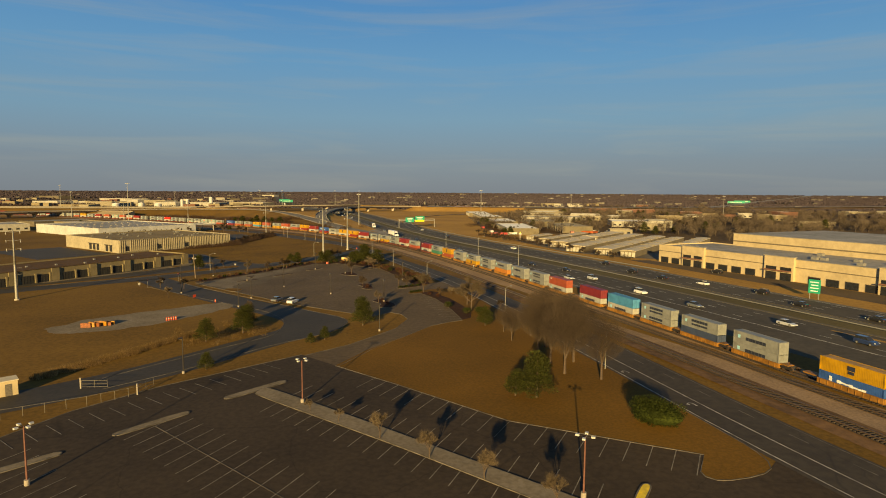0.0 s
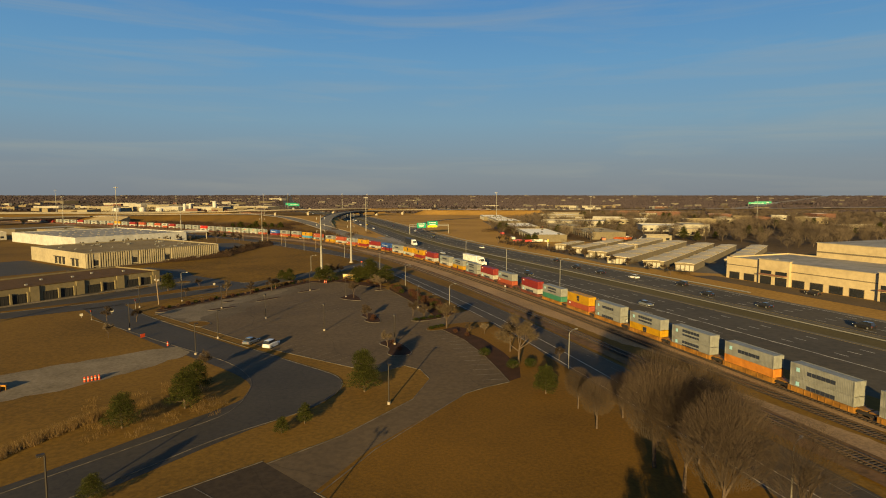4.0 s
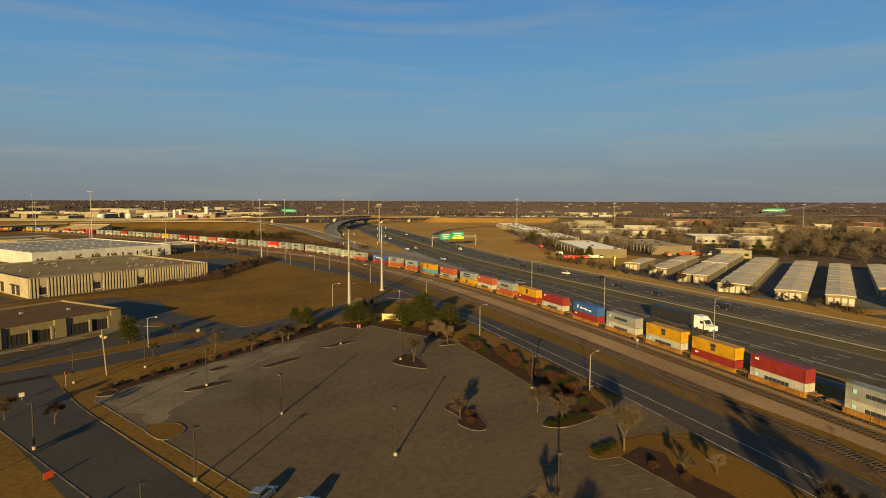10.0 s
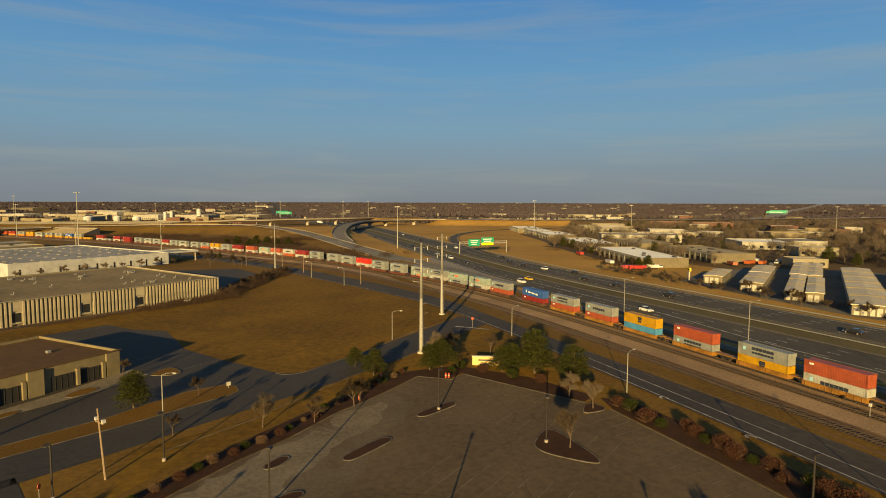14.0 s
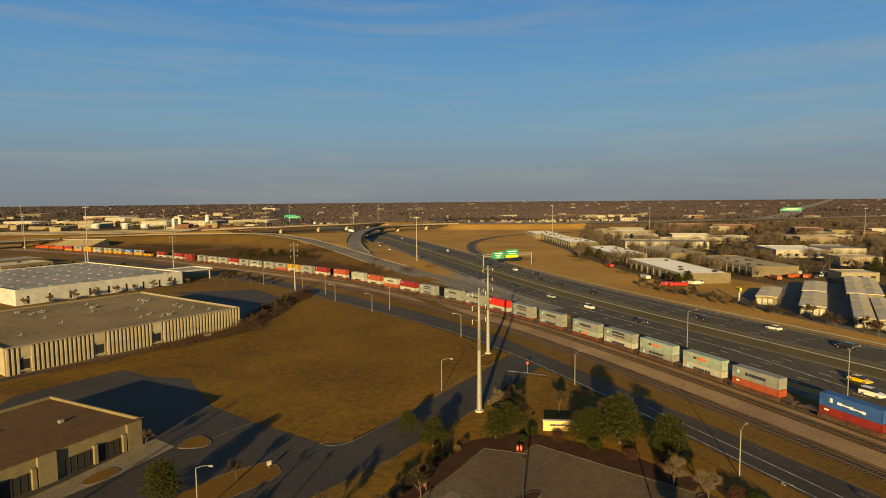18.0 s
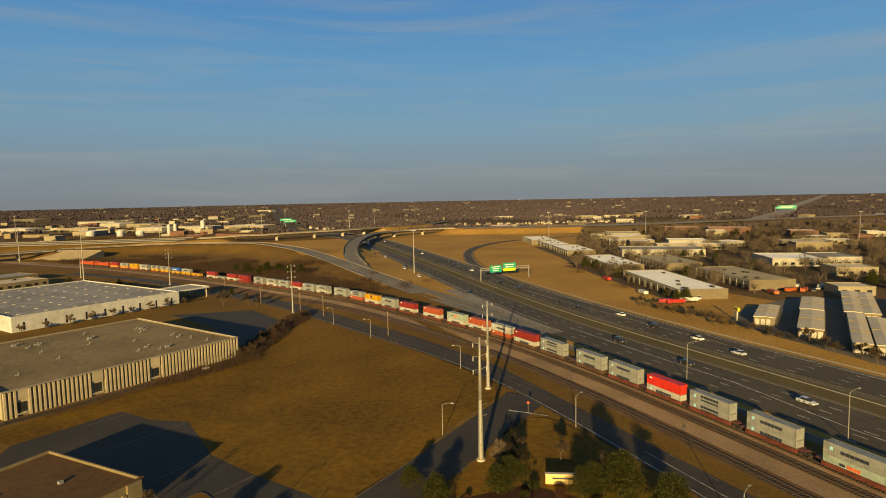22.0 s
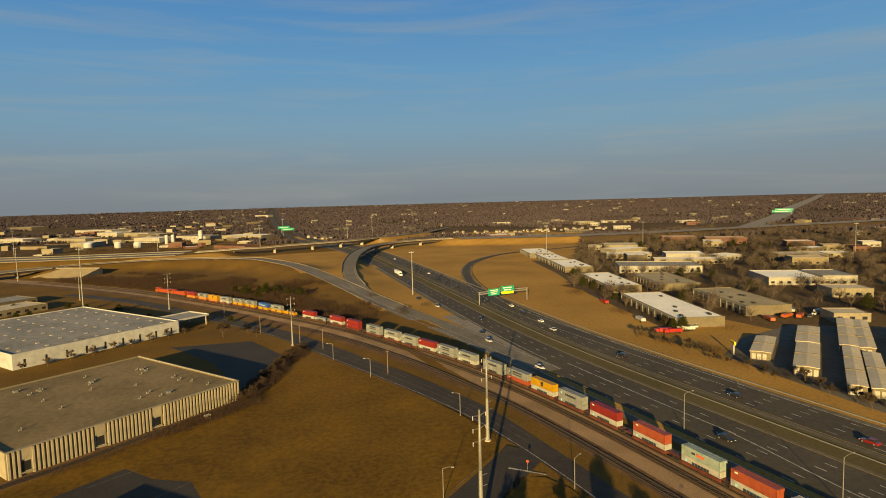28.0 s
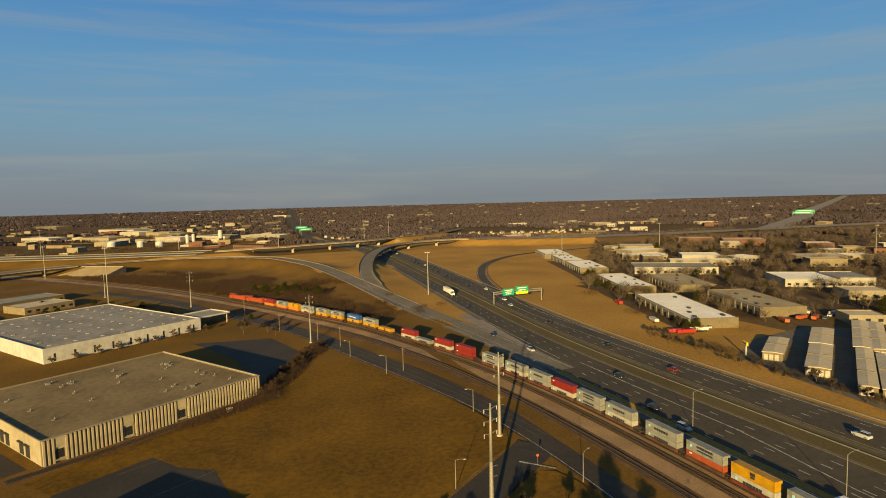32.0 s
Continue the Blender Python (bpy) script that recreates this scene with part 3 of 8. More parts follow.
banked_lines(RAMP[:r0], (-5.6, 5.6), PAINT_WHITE, "white painted edge line on the ramp")
banked_lines(RAMP[:r0], (-1.8,), PAINT_WHITE, "white painted lane line on the ramp")
banked_lines(FLY[:f0], (-4.6, 4.6), PAINT_WHITE, "white painted edge line on the ramp")
banked_lines(FLY[f1:], (-10, -5, 5, 10), PAINT_WHITE, "white painted lane line on the far highway")
banked_lines(CROSS[:c0], (-16, -11, -6, -1, 4, 17, 22, 27, 32, 38), PAINT_WHITE, "white painted lane line on the far highway")
low_wall("parapet_wall", FLY[8:f0 + 1], -6.0, 0.9, 0.35, CONCRETE, "low pale concrete parapet beside the ramp")
low_wall("parapet_wall", FLY[2:f0 + 1], 6.0, 0.9, 0.35, CONCRETE, "low pale concrete parapet beside the ramp")
low_wall("guard_rail", RAMP[14:r0], -7.4, 0.8, 0.12, CONCRETE, "thin steel guard rail beside the ramp", 0.45)
low_wall("guard_rail", RAMP[14:r0], 7.4, 0.8, 0.12, CONCRETE, "thin steel guard rail beside the ramp", 0.45)
lane_lines("edge_lines", EXIT, (-3.5, 3.5), 8.0, 0, PAINT_WHITE, 0.09, 0.26, "white painted edge line of the exit road")
low_wall("guard_rail", EXIT[18:], 5.0, 0.8, 0.12, STEEL_DARK, "thin dark guard rail beside the exit road", 0.45)
low_wall("guard_rail", MED[near_index(MED, 137, 190):hi_m], 30.2, 0.8, 0.12, STEEL, "thin steel guard rail beside the highway", 0.45)
low_wall("cable_barrier", MED[:hi_m], 5.0, 0.75, 0.1, STEEL, "thin steel barrier along the median", 0.5)

# ---- local roads and lots ----
FRONT = smooth_curve([(42, -120), (52, -20), (59.6, 60), (62.4, 80), (65.6, 102), (69.3, 130), (72.3, 155), (75, 180), (77.8, 225), (79.6, 270), (80.6, 305), (79.6, 330), (77.4, 350), (73.3, 371), (68, 393), (62.6, 415), (57, 437), (51.6, 460), (45, 485), (36.5, 509), (21, 545), (-2, 592), (-32, 655), (-82, 727)], 5, 8)
FARWAY = smooth_curve([(780, 850), (900, 905), (1094, 1018), (1400, 1200), (1711, 1409), (2300, 1760), (3100, 2240), (4200, 2900)], 20, 4)
ROADS = None


def near_road(x, y, r):
    global ROADS
    if ROADS is None:
        ROADS = np.vstack([c[:, :2] for c in (MED, EXIT, RAMP, FLY, CROSS, FRONT, TRACK, FARWAY)])
    return bool(((ROADS[:, 0] - x) ** 2 + (ROADS[:, 1] - y) ** 2).min() < r * r)


strip("frontage_road", FRONT, -5.2, 5.2, ROAD_GREY, 0.035, "smooth dark asphalt road beside the railway", 2)
lane_lines("frontage_edge_lines", FRONT, (-4.4,), 6.0, 0, PAINT_WHITE, 0.05, 0.16, "white painted edge line")
lane_lines("frontage_lane_lines", FRONT, (-0.9,), 6.0, 0, PAINT_WHITE, 0.05, 0.16, "white painted turn-lane line", hi=near_index(FRONT, 80, 290))
lane_lines("frontage_lane_lines", FRONT, (-0.9, 2.0), 6.0, 0, PAINT_WORN, 0.05, 0.14, "faint white painted lane line", lo=near_index(FRONT, 80, 320))
lane_lines("frontage_far_lines", FRONT, (2.6,), 3.0, 6.0, PAINT_WORN, 0.05, 0.14, "worn pale lane dashes", hi=near_index(FRONT, 80, 290))
lane_lines("frontage_edge_lines", FRONT, (4.7,), 6.0, 0, PAINT_WORN, 0.05, 0.12, "worn pale edge line")
STREET = smooth_curve([(-140, 215), (-90, 238), (-60, 250), (-33, 258), (-19, 263), (-6, 270.5), (10, 279), (25, 286), (40, 294), (54, 303.5), (68, 312), (76, 318)], 4, 6)
strip("street", STREET, -5.6, 5.6, ASPHALT_DARK, 0.03, "dark asphalt side street between grass verges", 2)
ACCESS = smooth_curve([(-24, 258), (-17, 238), (-8, 218), (2, 196.5), (11, 179), (17, 164), (14.5, 152), (2, 143.5), (-14, 132), (-26, 125.5), (-37, 121.5), (-60, 116), (-100, 112)], 3, 6)
strip("access_road", ACCESS, -5.4, 5.4, ASPHALT_DARK, 0.03, "dark asphalt access road with concrete kerbs", 2)
flat("cul_de_sac", [tuple(p) for p in smooth_curve([(8, 186), (13, 189), (21.5, 171.6), (26.3, 161.2), (26.4, 155.8), (22.2, 149.5), (16, 145.1), (5, 140.4), (7, 148.8), (11.1, 161.2), (11.4, 166.4), (8.2, 178.9)], 2.0, 2)], ASPHALT_DARK, 0.034, "dark asphalt bend where the access road widens")

LOT2 = [(-8.6, 239), (0.7, 220), (11.8, 197.5), (17.3, 186), (22.5, 177.5), (30, 165), (34.2, 159.5), (39.5, 161.5), (41.4, 157.5), (41, 151.7), (34.8, 143.4), (21.2, 134.4), (10.4, 129.6), (15, 119.5), (24, 128), (43.6, 142), (48.2, 143.2), (52.8, 143.6), (54.2, 150), (56.1, 160), (57.6, 172), (59, 186), (61.2, 206), (62.2, 225), (62.6, 245.6), (57.4, 245.8), (60.9, 250), (50.3, 273.9), (47, 271.8), (42, 276.7), (33, 270.5), (23, 264.8), (14, 257.6), (7, 253.2), (-0.8, 247), (-6.4, 241.6)]
flat("parking_lot_far", LOT2, ASPHALT, 0.025, "empty worn asphalt parking lot with faded bay lines")
LOT1 = [(-120, 60), (-60, 84), (-35, 105.4), (-27.6, 113), (-16, 120), (1.4, 127), (10, 130.5), (15, 120), (22, 105), (31.5, 82.5), (48, 62.4), (44.4, 59.4), (44.6, 56.7), (51, 56), (54.6, 57.6), (60, 50), (60, 20), (52, -60), (-90, -60)]
flat("parking_lot_near", LOT1, ASPHALT_OLD, 0.02, "large empty asphalt parking lot with faded white bay lines")
LAWN1 = [(14.6, 120.2), (21.7, 105.3), (31.3, 82.6), (47.9, 62.5), (44.1, 59.5), (43.7, 58.4), (44.2, 57.2), (45.6, 56.5), (48, 56.0), (50.4, 55.9), (52, 56.4), (53.3, 57.8), (54.2, 60), (54.8, 62.3), (57.1, 77), (60.2, 100), (64.2, 130), (66.2, 150), (59, 150.5), (54.2, 149.8), (53.1, 143.4), (48.2, 142.9), (43.8, 141.8), (23.3, 128.3)]
flat("lawn", LAWN1, LAWN, 0.06, "mown golden-brown lawn between lot and road")
kerb("lawn_kerb", LAWN1[:15])
kerb("lot_kerb", LOT2[LOT2.index((15, 119.5)):LOT2.index((62.6, 245.6)) + 1])
kerb("lot_kerb", LOT2[LOT2.index((60.9, 250)):])
kerb("lot_kerb", LOT2[0:13])
kerb("road_kerb", list(smooth_curve([(-15.1, 248.9), (-8.3, 232), (10.4, 194.2), (21.5, 171.6), (26.3, 161.2), (26.4, 155.8), (22.2, 149.5), (16, 145.1), (5.2, 140.4), (-4.4, 133.7), (-14.6, 127.4), (-24.9, 122.4)], 2.0, 2)))
kerb("road_kerb", list(smooth_curve([(-24.3, 238.3), (-3.3, 199.6), (8.2, 178.9), (11.4, 166.4), (11.1, 161.2), (7.1, 150), (-1.3, 144.6), (-14.8, 136.1), (-25.6, 129)], 2.0, 2)))
kerb("lot_kerb", LOT1[2:7])
flat("clearing", ragged([(-44, 178), (-41, 171), (-33, 169.2), (-20, 172.5), (-11, 178.6), (-4, 184.6), (1.5, 189.5), (-1.5, 197), (-12, 194.5), (-24, 190.5), (-36, 185)], 1.3), DIRT, 0.04, "bare pale gravel track across rough grass")

# ---- large buildings, plain walls first ----
CREAM = material("cream_panel", (0.29, 0.245, 0.165), 0.8, scale=0.6, second=(0.22, 0.185, 0.125), big=0.1)
# the cream darkened: shade between the ribs is put into the wall colour
RECESS_SHADED = material("shaded_cream_panel", (0.165, 0.138, 0.09), 0.85, scale=0.6, second=(0.13, 0.108, 0.072), big=0.1)
KHAKI_WALL = material("khaki_wall", (0.155, 0.12, 0.062), 0.85, scale=0.8, second=(0.115, 0.09, 0.048), big=0.1)
UNIT_WALL = material("olive_tan_wall", (0.135, 0.108, 0.066), 0.85, scale=0.8, second=(0.095, 0.077, 0.048), big=0.1)
TAN_WALL = material("tan_wall", (0.148, 0.118, 0.074), 0.85, scale=0.8, second=(0.111, 0.0888, 0.0592), big=0.1)
SAND_WALL = material("sand_wall", (0.42, 0.33, 0.195), 0.8, scale=0.6, second=(0.34, 0.265, 0.155), big=0.1)
ROOF_GRAVEL = material("gravel_roof", (0.25, 0.185, 0.1), 0.95, scale=0.7, second=(0.16, 0.118, 0.066), big=0.05, spec=0.1)
ROOF_BUFF = material("buff_flat_roof", (0.4, 0.325, 0.205), 0.9, scale=0.6, second=(0.29, 0.235, 0.15), big=0.06, spec=0.1)
ROOF_GREY = material("grey_membrane_roof", (0.31, 0.293, 0.268), 0.9, scale=0.35, second=(0.19, 0.18, 0.165), big=0.05, spec=0.2)
ROOF_WHITE = material("white_membrane_roof", (0.93, 0.88, 0.77), 0.8, scale=0.5, second=(0.82, 0.76, 0.65), big=0.05, spec=0.2)
ROOF_BROWN = material("brown_roof", (0.115, 0.064, 0.029), 0.9, scale=0.8, second=(0.075, 0.043, 0.021), big=0.06, spec=0.1)
WALL_WHITE = material("white_wall", (0.244, 0.229, 0.196), 0.8, scale=0.6, second=(0.185, 0.17, 0.148), big=0.1)
WALL_BRIGHT = material("bright_white_wall", (0.37, 0.365, 0.345), 0.8, scale=0.4, second=(0.29, 0.285, 0.27), big=0.1)
BRICK_RED = material("red_brick_wall", (0.222, 0.0962, 0.0555), 0.9, scale=1.5, second=(0.163, 0.0703, 0.0444), big=0.2)
GLASS_DARK = material("dark_glass", (0.02, 0.022, 0.025), 0.08, spec=0.8)
# near-black colour stands in for the shade inside doors and bays
OPENING_SHADE = material("painted_opening_shade", (0.012, 0.011, 0.01), 0.9)


def frame_of(origin, angle):
    """Local axes: x along the wall, y into the building."""
    return pose(origin[0], origin[1], base_z(*origin), 0, 0, angle)


FOOTPRINTS = []


def built_on(x, y, m=3.0):
    """Whether a place lies inside a building or within m metres of it."""
    for ox, oy, c, q, w, d in FOOTPRINTS:
        u, v = (x - ox) * c + (y - oy) * q, (y - oy) * c - (x - ox) * q
        if -m < u < w + m and -m < v < d + m:
            return True
    return False


def slab_building(name, origin, angle, w, d, h, wall, roof, label, category="building", parapet=0.5, deep=2.5):
    """Walls with a parapet and a roof set into them, seen from above."""
    th = thing(name, frame_of(origin, angle), label, category)
    FOOTPRINTS.append((*origin, math.cos(radians(angle)), math.sin(radians(angle)), w, d))
    t = 0.3
    for x, y, sx, sy in ((w / 2, t / 2, w, t), (w / 2, d - t / 2, w, t), (t / 2, d / 2, t, d - 2 * t), (w - t / 2, d / 2, t, d - 2 * t)):
        part("wall", Shape().box(x, y, (h - deep) / 2, sx, sy, h + deep), wall, th)
    part("roof", Shape().box(w / 2, d / 2, h - parapet - 0.15, w - 2 * t, d - 2 * t, 0.3), roof, th)
    return th


ribbed = slab_building("ribbed_warehouse", (-44.6, 366.2), 31.0, 67.5, 64, 7.0, RECESS_SHADED, ROOF_GRAVEL, "low warehouse with cream ribbed concrete walls and gravel roof", "warehouse")
white_wh = slab_building("white_warehouse", (-68.5, 487.0), 33.0, 76, 97, 6.8, WALL_BRIGHT, ROOF_GREY, "low white warehouse with a wide grey membrane roof", "warehouse")
bays = slab_building("bay_building", (-77.6, 250.7), 39.5, 86.5, 27, 5.0, KHAKI_WALL, ROOF_BROWN, "tan single-storey unit building with dock bays painted as dark shaded recesses", "industrial building")
sandw = slab_building("sand_warehouse", (193, 223), -90.0, 150, 34, 8.2, SAND_WALL, ROOF_GREY, "large sand-coloured warehouse with grey roof beside the highway", "warehouse")


def add_windows(th, face_w, spots, z, w, h, mat=None, frame_mat=None, depth=0.12, y=0.0):
    """Windows set on the front wall of a building: a frame with its pane."""
    for x in spots:
        fr = part("window", Shape().box(x, y - 0.04, z, w + 0.24, 0.1, h + 0.24), frame_mat or CONCRETE_PALE, th)
        part("pane", Shape().box(x, y - 0.1, z, w, 0.06, h), mat or GLASS_DARK, fr)


# ribbed front of the cream warehouse
def dress_ribbed():
    w, h = 67.5, 7.0
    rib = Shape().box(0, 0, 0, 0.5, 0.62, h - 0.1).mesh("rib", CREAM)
    n = 62
    skip = (2.8, 20.8, 37.2)
    for i in range(n):
        x = 0.45 + i * (w - 0.9) / (n - 1)
        if any(a < x < a + 2.9 for a in skip):
            continue
        o = new("rib", rib)
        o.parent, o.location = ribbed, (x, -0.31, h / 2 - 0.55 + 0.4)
    for a in skip:
        fr = part("window", Shape().box(a + 1.45, -0.06, 2.5, 2.9, 0.12, 3.4), CREAM, ribbed)
        part("pane", Shape().box(a + 1.45, -0.14, 2.3, 2.1, 0.06, 2.5), GLASS_DARK, fr)
        part("sill", Shape().box(a + 1.45, -0.3, 0.75, 2.9, 0.55, 0.25), CREAM, fr)
        part("head_panel", Shape().box(a + 1.45, -0.2, 5.5, 2.9, 0.4, 2.7), CREAM, fr)
    for x in (31.3, 48.5, 52.6, 56.8, 60.5):
        part("side_door", Shape().box(x, -0.08, 1.5, 0.9, 0.1, 2.1), OPENING_SHADE, ribbed)
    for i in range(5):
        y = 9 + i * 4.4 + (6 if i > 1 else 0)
        b = part("dock_door", Shape().box(-0.12, y, 2.0, 0.14, 2.8, 3.2), OPENING_SHADE, ribbed)
        part("dock_hood", Shape().box(-0.35, y, 3.9, 0.7, 3.3, 0.35), STEEL_DARK, b)
    part("coping", Shape().box(w / 2, -0.12, h + 0.03, w + 0.3, 1.0, 0.1), CREAM, ribbed)
    part("side_panel", Shape().box(-0.05, 32, 3.5, 0.1, 63.6, 6.8), CREAM, ribbed, "smooth cream end wall")
    part("coping", Shape().box(w - 0.1, 32, h + 0.03, 0.5, 63.4, 0.1), CONCRETE_PALE, ribbed, "white-painted roof edge")
    rng = random.Random(5)
    for _ in range(26):
        x, y = rng.uniform(6, w - 6), rng.uniform(6, 58)
        k = rng.choice((0.5, 0.8, 1.3))
        v = part("roof_vent", Shape().box(x, y, h - 0.3, k, k * 0.7, k * 0.7), STEEL, ribbed)
        part("cowl", Shape().tube((x + k, y, h - 0.5), (x + k, y, h + 0.4), 0.15, 0.15, 6), STEEL, v)


dress_ribbed()


def dress_white():
    h = 6.8
    for i in range(9):
        part("slot_window", Shape().box(4.5 + i * 8.4, -0.03, 2.2, 0.8, 0.1, 3.4), GLASS_DARK, white_wh)
    rng = random.Random(8)
    for i in range(7):
        for j in range(9):
            x, y = 6 + i * 10.6 + rng.uniform(-1, 1), 6 + j * 10.6 + rng.uniform(-1, 1)
            part("skylight", Shape().box(x, y, h - 0.42, 1.3, 0.9, 0.3), CONCRETE_PALE, white_wh)
    c = part("canopy_roof", Shape().box(86.5, 12, h - 1.0, 20, 17, 0.3), ROOF_GREY, white_wh, "grey canopy deck with a white rim")
    for x, y, sx, sy in ((86.5, 3.4, 20.4, 0.3), (86.5, 20.6, 20.4, 0.3), (96.6, 12, 0.3, 17)):
        part("canopy_rim", Shape().box(x, y, h - 0.7, sx, sy, 0.9), WALL_BRIGHT, c)
    for x, y in ((95.5, 4.5), (95.5, 19.5), (79, 4.5), (79, 19.5)):
        part("canopy_post", Shape().box(x, y, h / 2 - 1.4, 0.4, 0.4, h), CONCRETE_PALE, white_wh)


dress_white()


def dress_bays():
    w, h = 86.5, 5.0
    part("coping", Shape().box(w / 2, -0.05, h + 0.02, w + 0.4, 0.5, 0.12), ROOF_BROWN, bays, "brown metal roof edge")
    x = 1.2
    while x < w - 6:
        for b in range(2):
            # solid box on the wall; the recess's shade is only its colour
            d = part("dock_bay", Shape().box(x + 2.1, -0.04, 1.25, 4.3, 0.2, 3.3), OPENING_SHADE, bays)
            for i in range(4):
                part("mullion", Shape().box(x + 0.6 + i * 1.05, -0.17, 1.25, 0.07, 0.05, 3.2), STEEL_DARK, d)
            part("pier", Shape().box(x + 4.6, -0.3, 1.5, 0.6, 0.6, 3.8), KHAKI_WALL, bays)
            x += 5.0
        # a bay wall that stands proud between the pairs
        part("wall_panel", Shape().box(x + 1.5, -0.35, 1.9, 2.7, 0.5, 5.9), KHAKI_WALL, bays)
        x += 4.4
    rng = random.Random(6)
    for k in range(9):
        x = 6 + k * 9.2
        part("roof_vent", Shape().box(x, rng.uniform(7, 20), h - 0.4, 0.7, 0.7, 0.8), STEEL, bays)


dress_bays()


def dress_sand():
    w, h = 150, 8.2
    part("upper_hall", Shape().box(75, 66, 5.4, 126, 64, 16.0), SAND_WALL, sandw)
    part("hall_band", Shape().box(75, 33.9, 9.9, 126, 0.2, 0.5), TAN_WALL, sandw)
    part("hall_coping", Shape().box(75, 34.2, 13.45, 126.6, 0.8, 0.2), WALL_WHITE, sandw)
    part("hall_roof", Shape().box(75, 66, 13.45, 124, 62, 0.12), ROOF_GREY, sandw)
    for x, sx in ((21, 12), (62, 12), (103, 12), (143, 12)):
        p = part("entrance_portal", Shape().box(x, -0.45, 4.0, sx, 1.2, 9.6), SAND_WALL, sandw)
        part("portal_cap", Shape().box(x, -0.5, 8.9, sx + 0.6, 1.6, 0.25), WALL_WHITE, p)
        for dx in (-3, 3):
            part("entrance_glazing", Shape().box(x + dx, -1.08, 1.4, 4.4, 0.1, 3.0), GLASS_DARK, p)
            part("upper_glazing", Shape().box(x + dx, -1.08, 4.3, 4.4, 0.1, 1.3), GLASS_DARK, p)
        part("canopy", Shape().box(x, -1.5, 3.6, sx - 1.2, 1.6, 0.3), BRICK_RED, p)
    x = 1.8
    while x < w - 4:
        if not any(abs(x + 2 - c) < 8.2 for c in (21, 62, 103, 143)):
            fr = part("window", Shape().box(x + 2, -0.04, 1.25, 4.6, 0.14, 2.9), TAN_WALL, sandw)
            part("pane", Shape().box(x + 2, -0.13, 1.25, 4.3, 0.06, 2.6), GLASS_DARK, fr)
        x += 6.5
    part("coping", Shape().box(w / 2, 0.1, h + 0.05, w + 0.3, 0.7, 0.14), WALL_WHITE, sandw)
    part("band", Shape().box(w / 2, -0.05, 5.3, w, 0.12, 0.3), TAN_WALL, sandw)
    rng = random.Random(2)
    for _ in range(14):
        x, y = rng.uniform(8, w - 8), rng.uniform(4, 30)
        part("roof_unit", Shape().box(x, y, h - 0.1, 2.2, 1.6, 1.1), STEEL, sandw)


dress_sand()


# ---- storage sheds and business units beyond the highway ----
DOOR_WHITE = material("white_roller_door", (0.36, 0.33, 0.27), 0.6, scale=2)
ROOF_TAN = material("tan_metal_roof", (0.56, 0.465, 0.31), 0.7, scale=0.8, second=(0.44, 0.365, 0.245), big=0.1)


def shed(x, y, length, width, angle=33.0, h=3.2):
    """A long low storage building: low gabled roof, doors along its sides and end."""
    th = thing("storage_shed", pose(x, y, base_z(x, y), 0, 0, angle), "long low tan storage shed with white roller doors", "shed", "storage sheds")
    part("body", Shape().box(length / 2, -width / 2, h / 2 - 0.6, length, width, h + 1.2), TAN_WALL, th)
    s = Shape()
    e = 0.3
    v = []
    for px in (-e, length + e):
        v += [(px, e, h - 0.02), (px, -width / 2, h + 0.3), (px, -width - e, h - 0.02), (px, -width - e, h - 0.2), (px, -width / 2, h + 0.1), (px, e, h - 0.2)]
    s.add(v, [(0, 1, 7, 6), (1, 2, 8, 7), (2, 3, 9, 8), (3, 4, 10, 9), (4, 5, 11, 10), (5, 0, 6, 11), (0, 5, 4, 1), (1, 4, 3, 2), (6, 7, 10, 11), (7, 8, 9, 10)])
    part("roof", s, ROOF_TAN, th)
    # the roof steps along its length, with a dark joint at each step
    for k in range(1, max(2, int(length / 17))):
        px = k * length / max(2, int(length / 17))
        part("roof_joint", Shape().box(px, -width / 2, h + 0.16, 0.35, width + 0.5, 0.5), TAN_WALL, th)
    for k in range(max(2, int(width / 1.9))):
        part("roller_door", Shape().box(-0.05, -1.2 - k * 1.85, 1.2, 0.12, 1.35, 2.3), DOOR_WHITE, th)
    m = Shape().box(0, 0, 0, 2.3, 0.12, 2.2).mesh("roller_door", DOOR_WHITE)
    for k in range(min(40, int(length / 3.2))):
        o = new("roller_door", m)
        o.parent, o.location = th, (2 + k * 3.1, 0.03, 1.15)
    return th


for row in ((196.6, 347.8, 28, 7), (192.2, 327.2, 38, 7.6), (225.2, 349.2, 32, 8), (187.2, 305.6, 54, 5), (190.2, 300.2, 48, 5), (234.0, 337.0, 57, 6), (236.6, 331.0, 57, 5), (180.5, 279.8, 118, 10.4), (185, 260.6, 116, 9), (190.5, 247.2, 114, 7.6), (222, 250, 92, 8)):
    shed(*row)
flat("storage_yard", [(178, 278), (182.5, 258), (188, 243), (199, 231), (222, 228), (300, 280), (300, 350), (262, 378), (222, 372), (192, 356), (186, 330)], SHOULDER, 0.03, "grey asphalt yard between storage sheds")


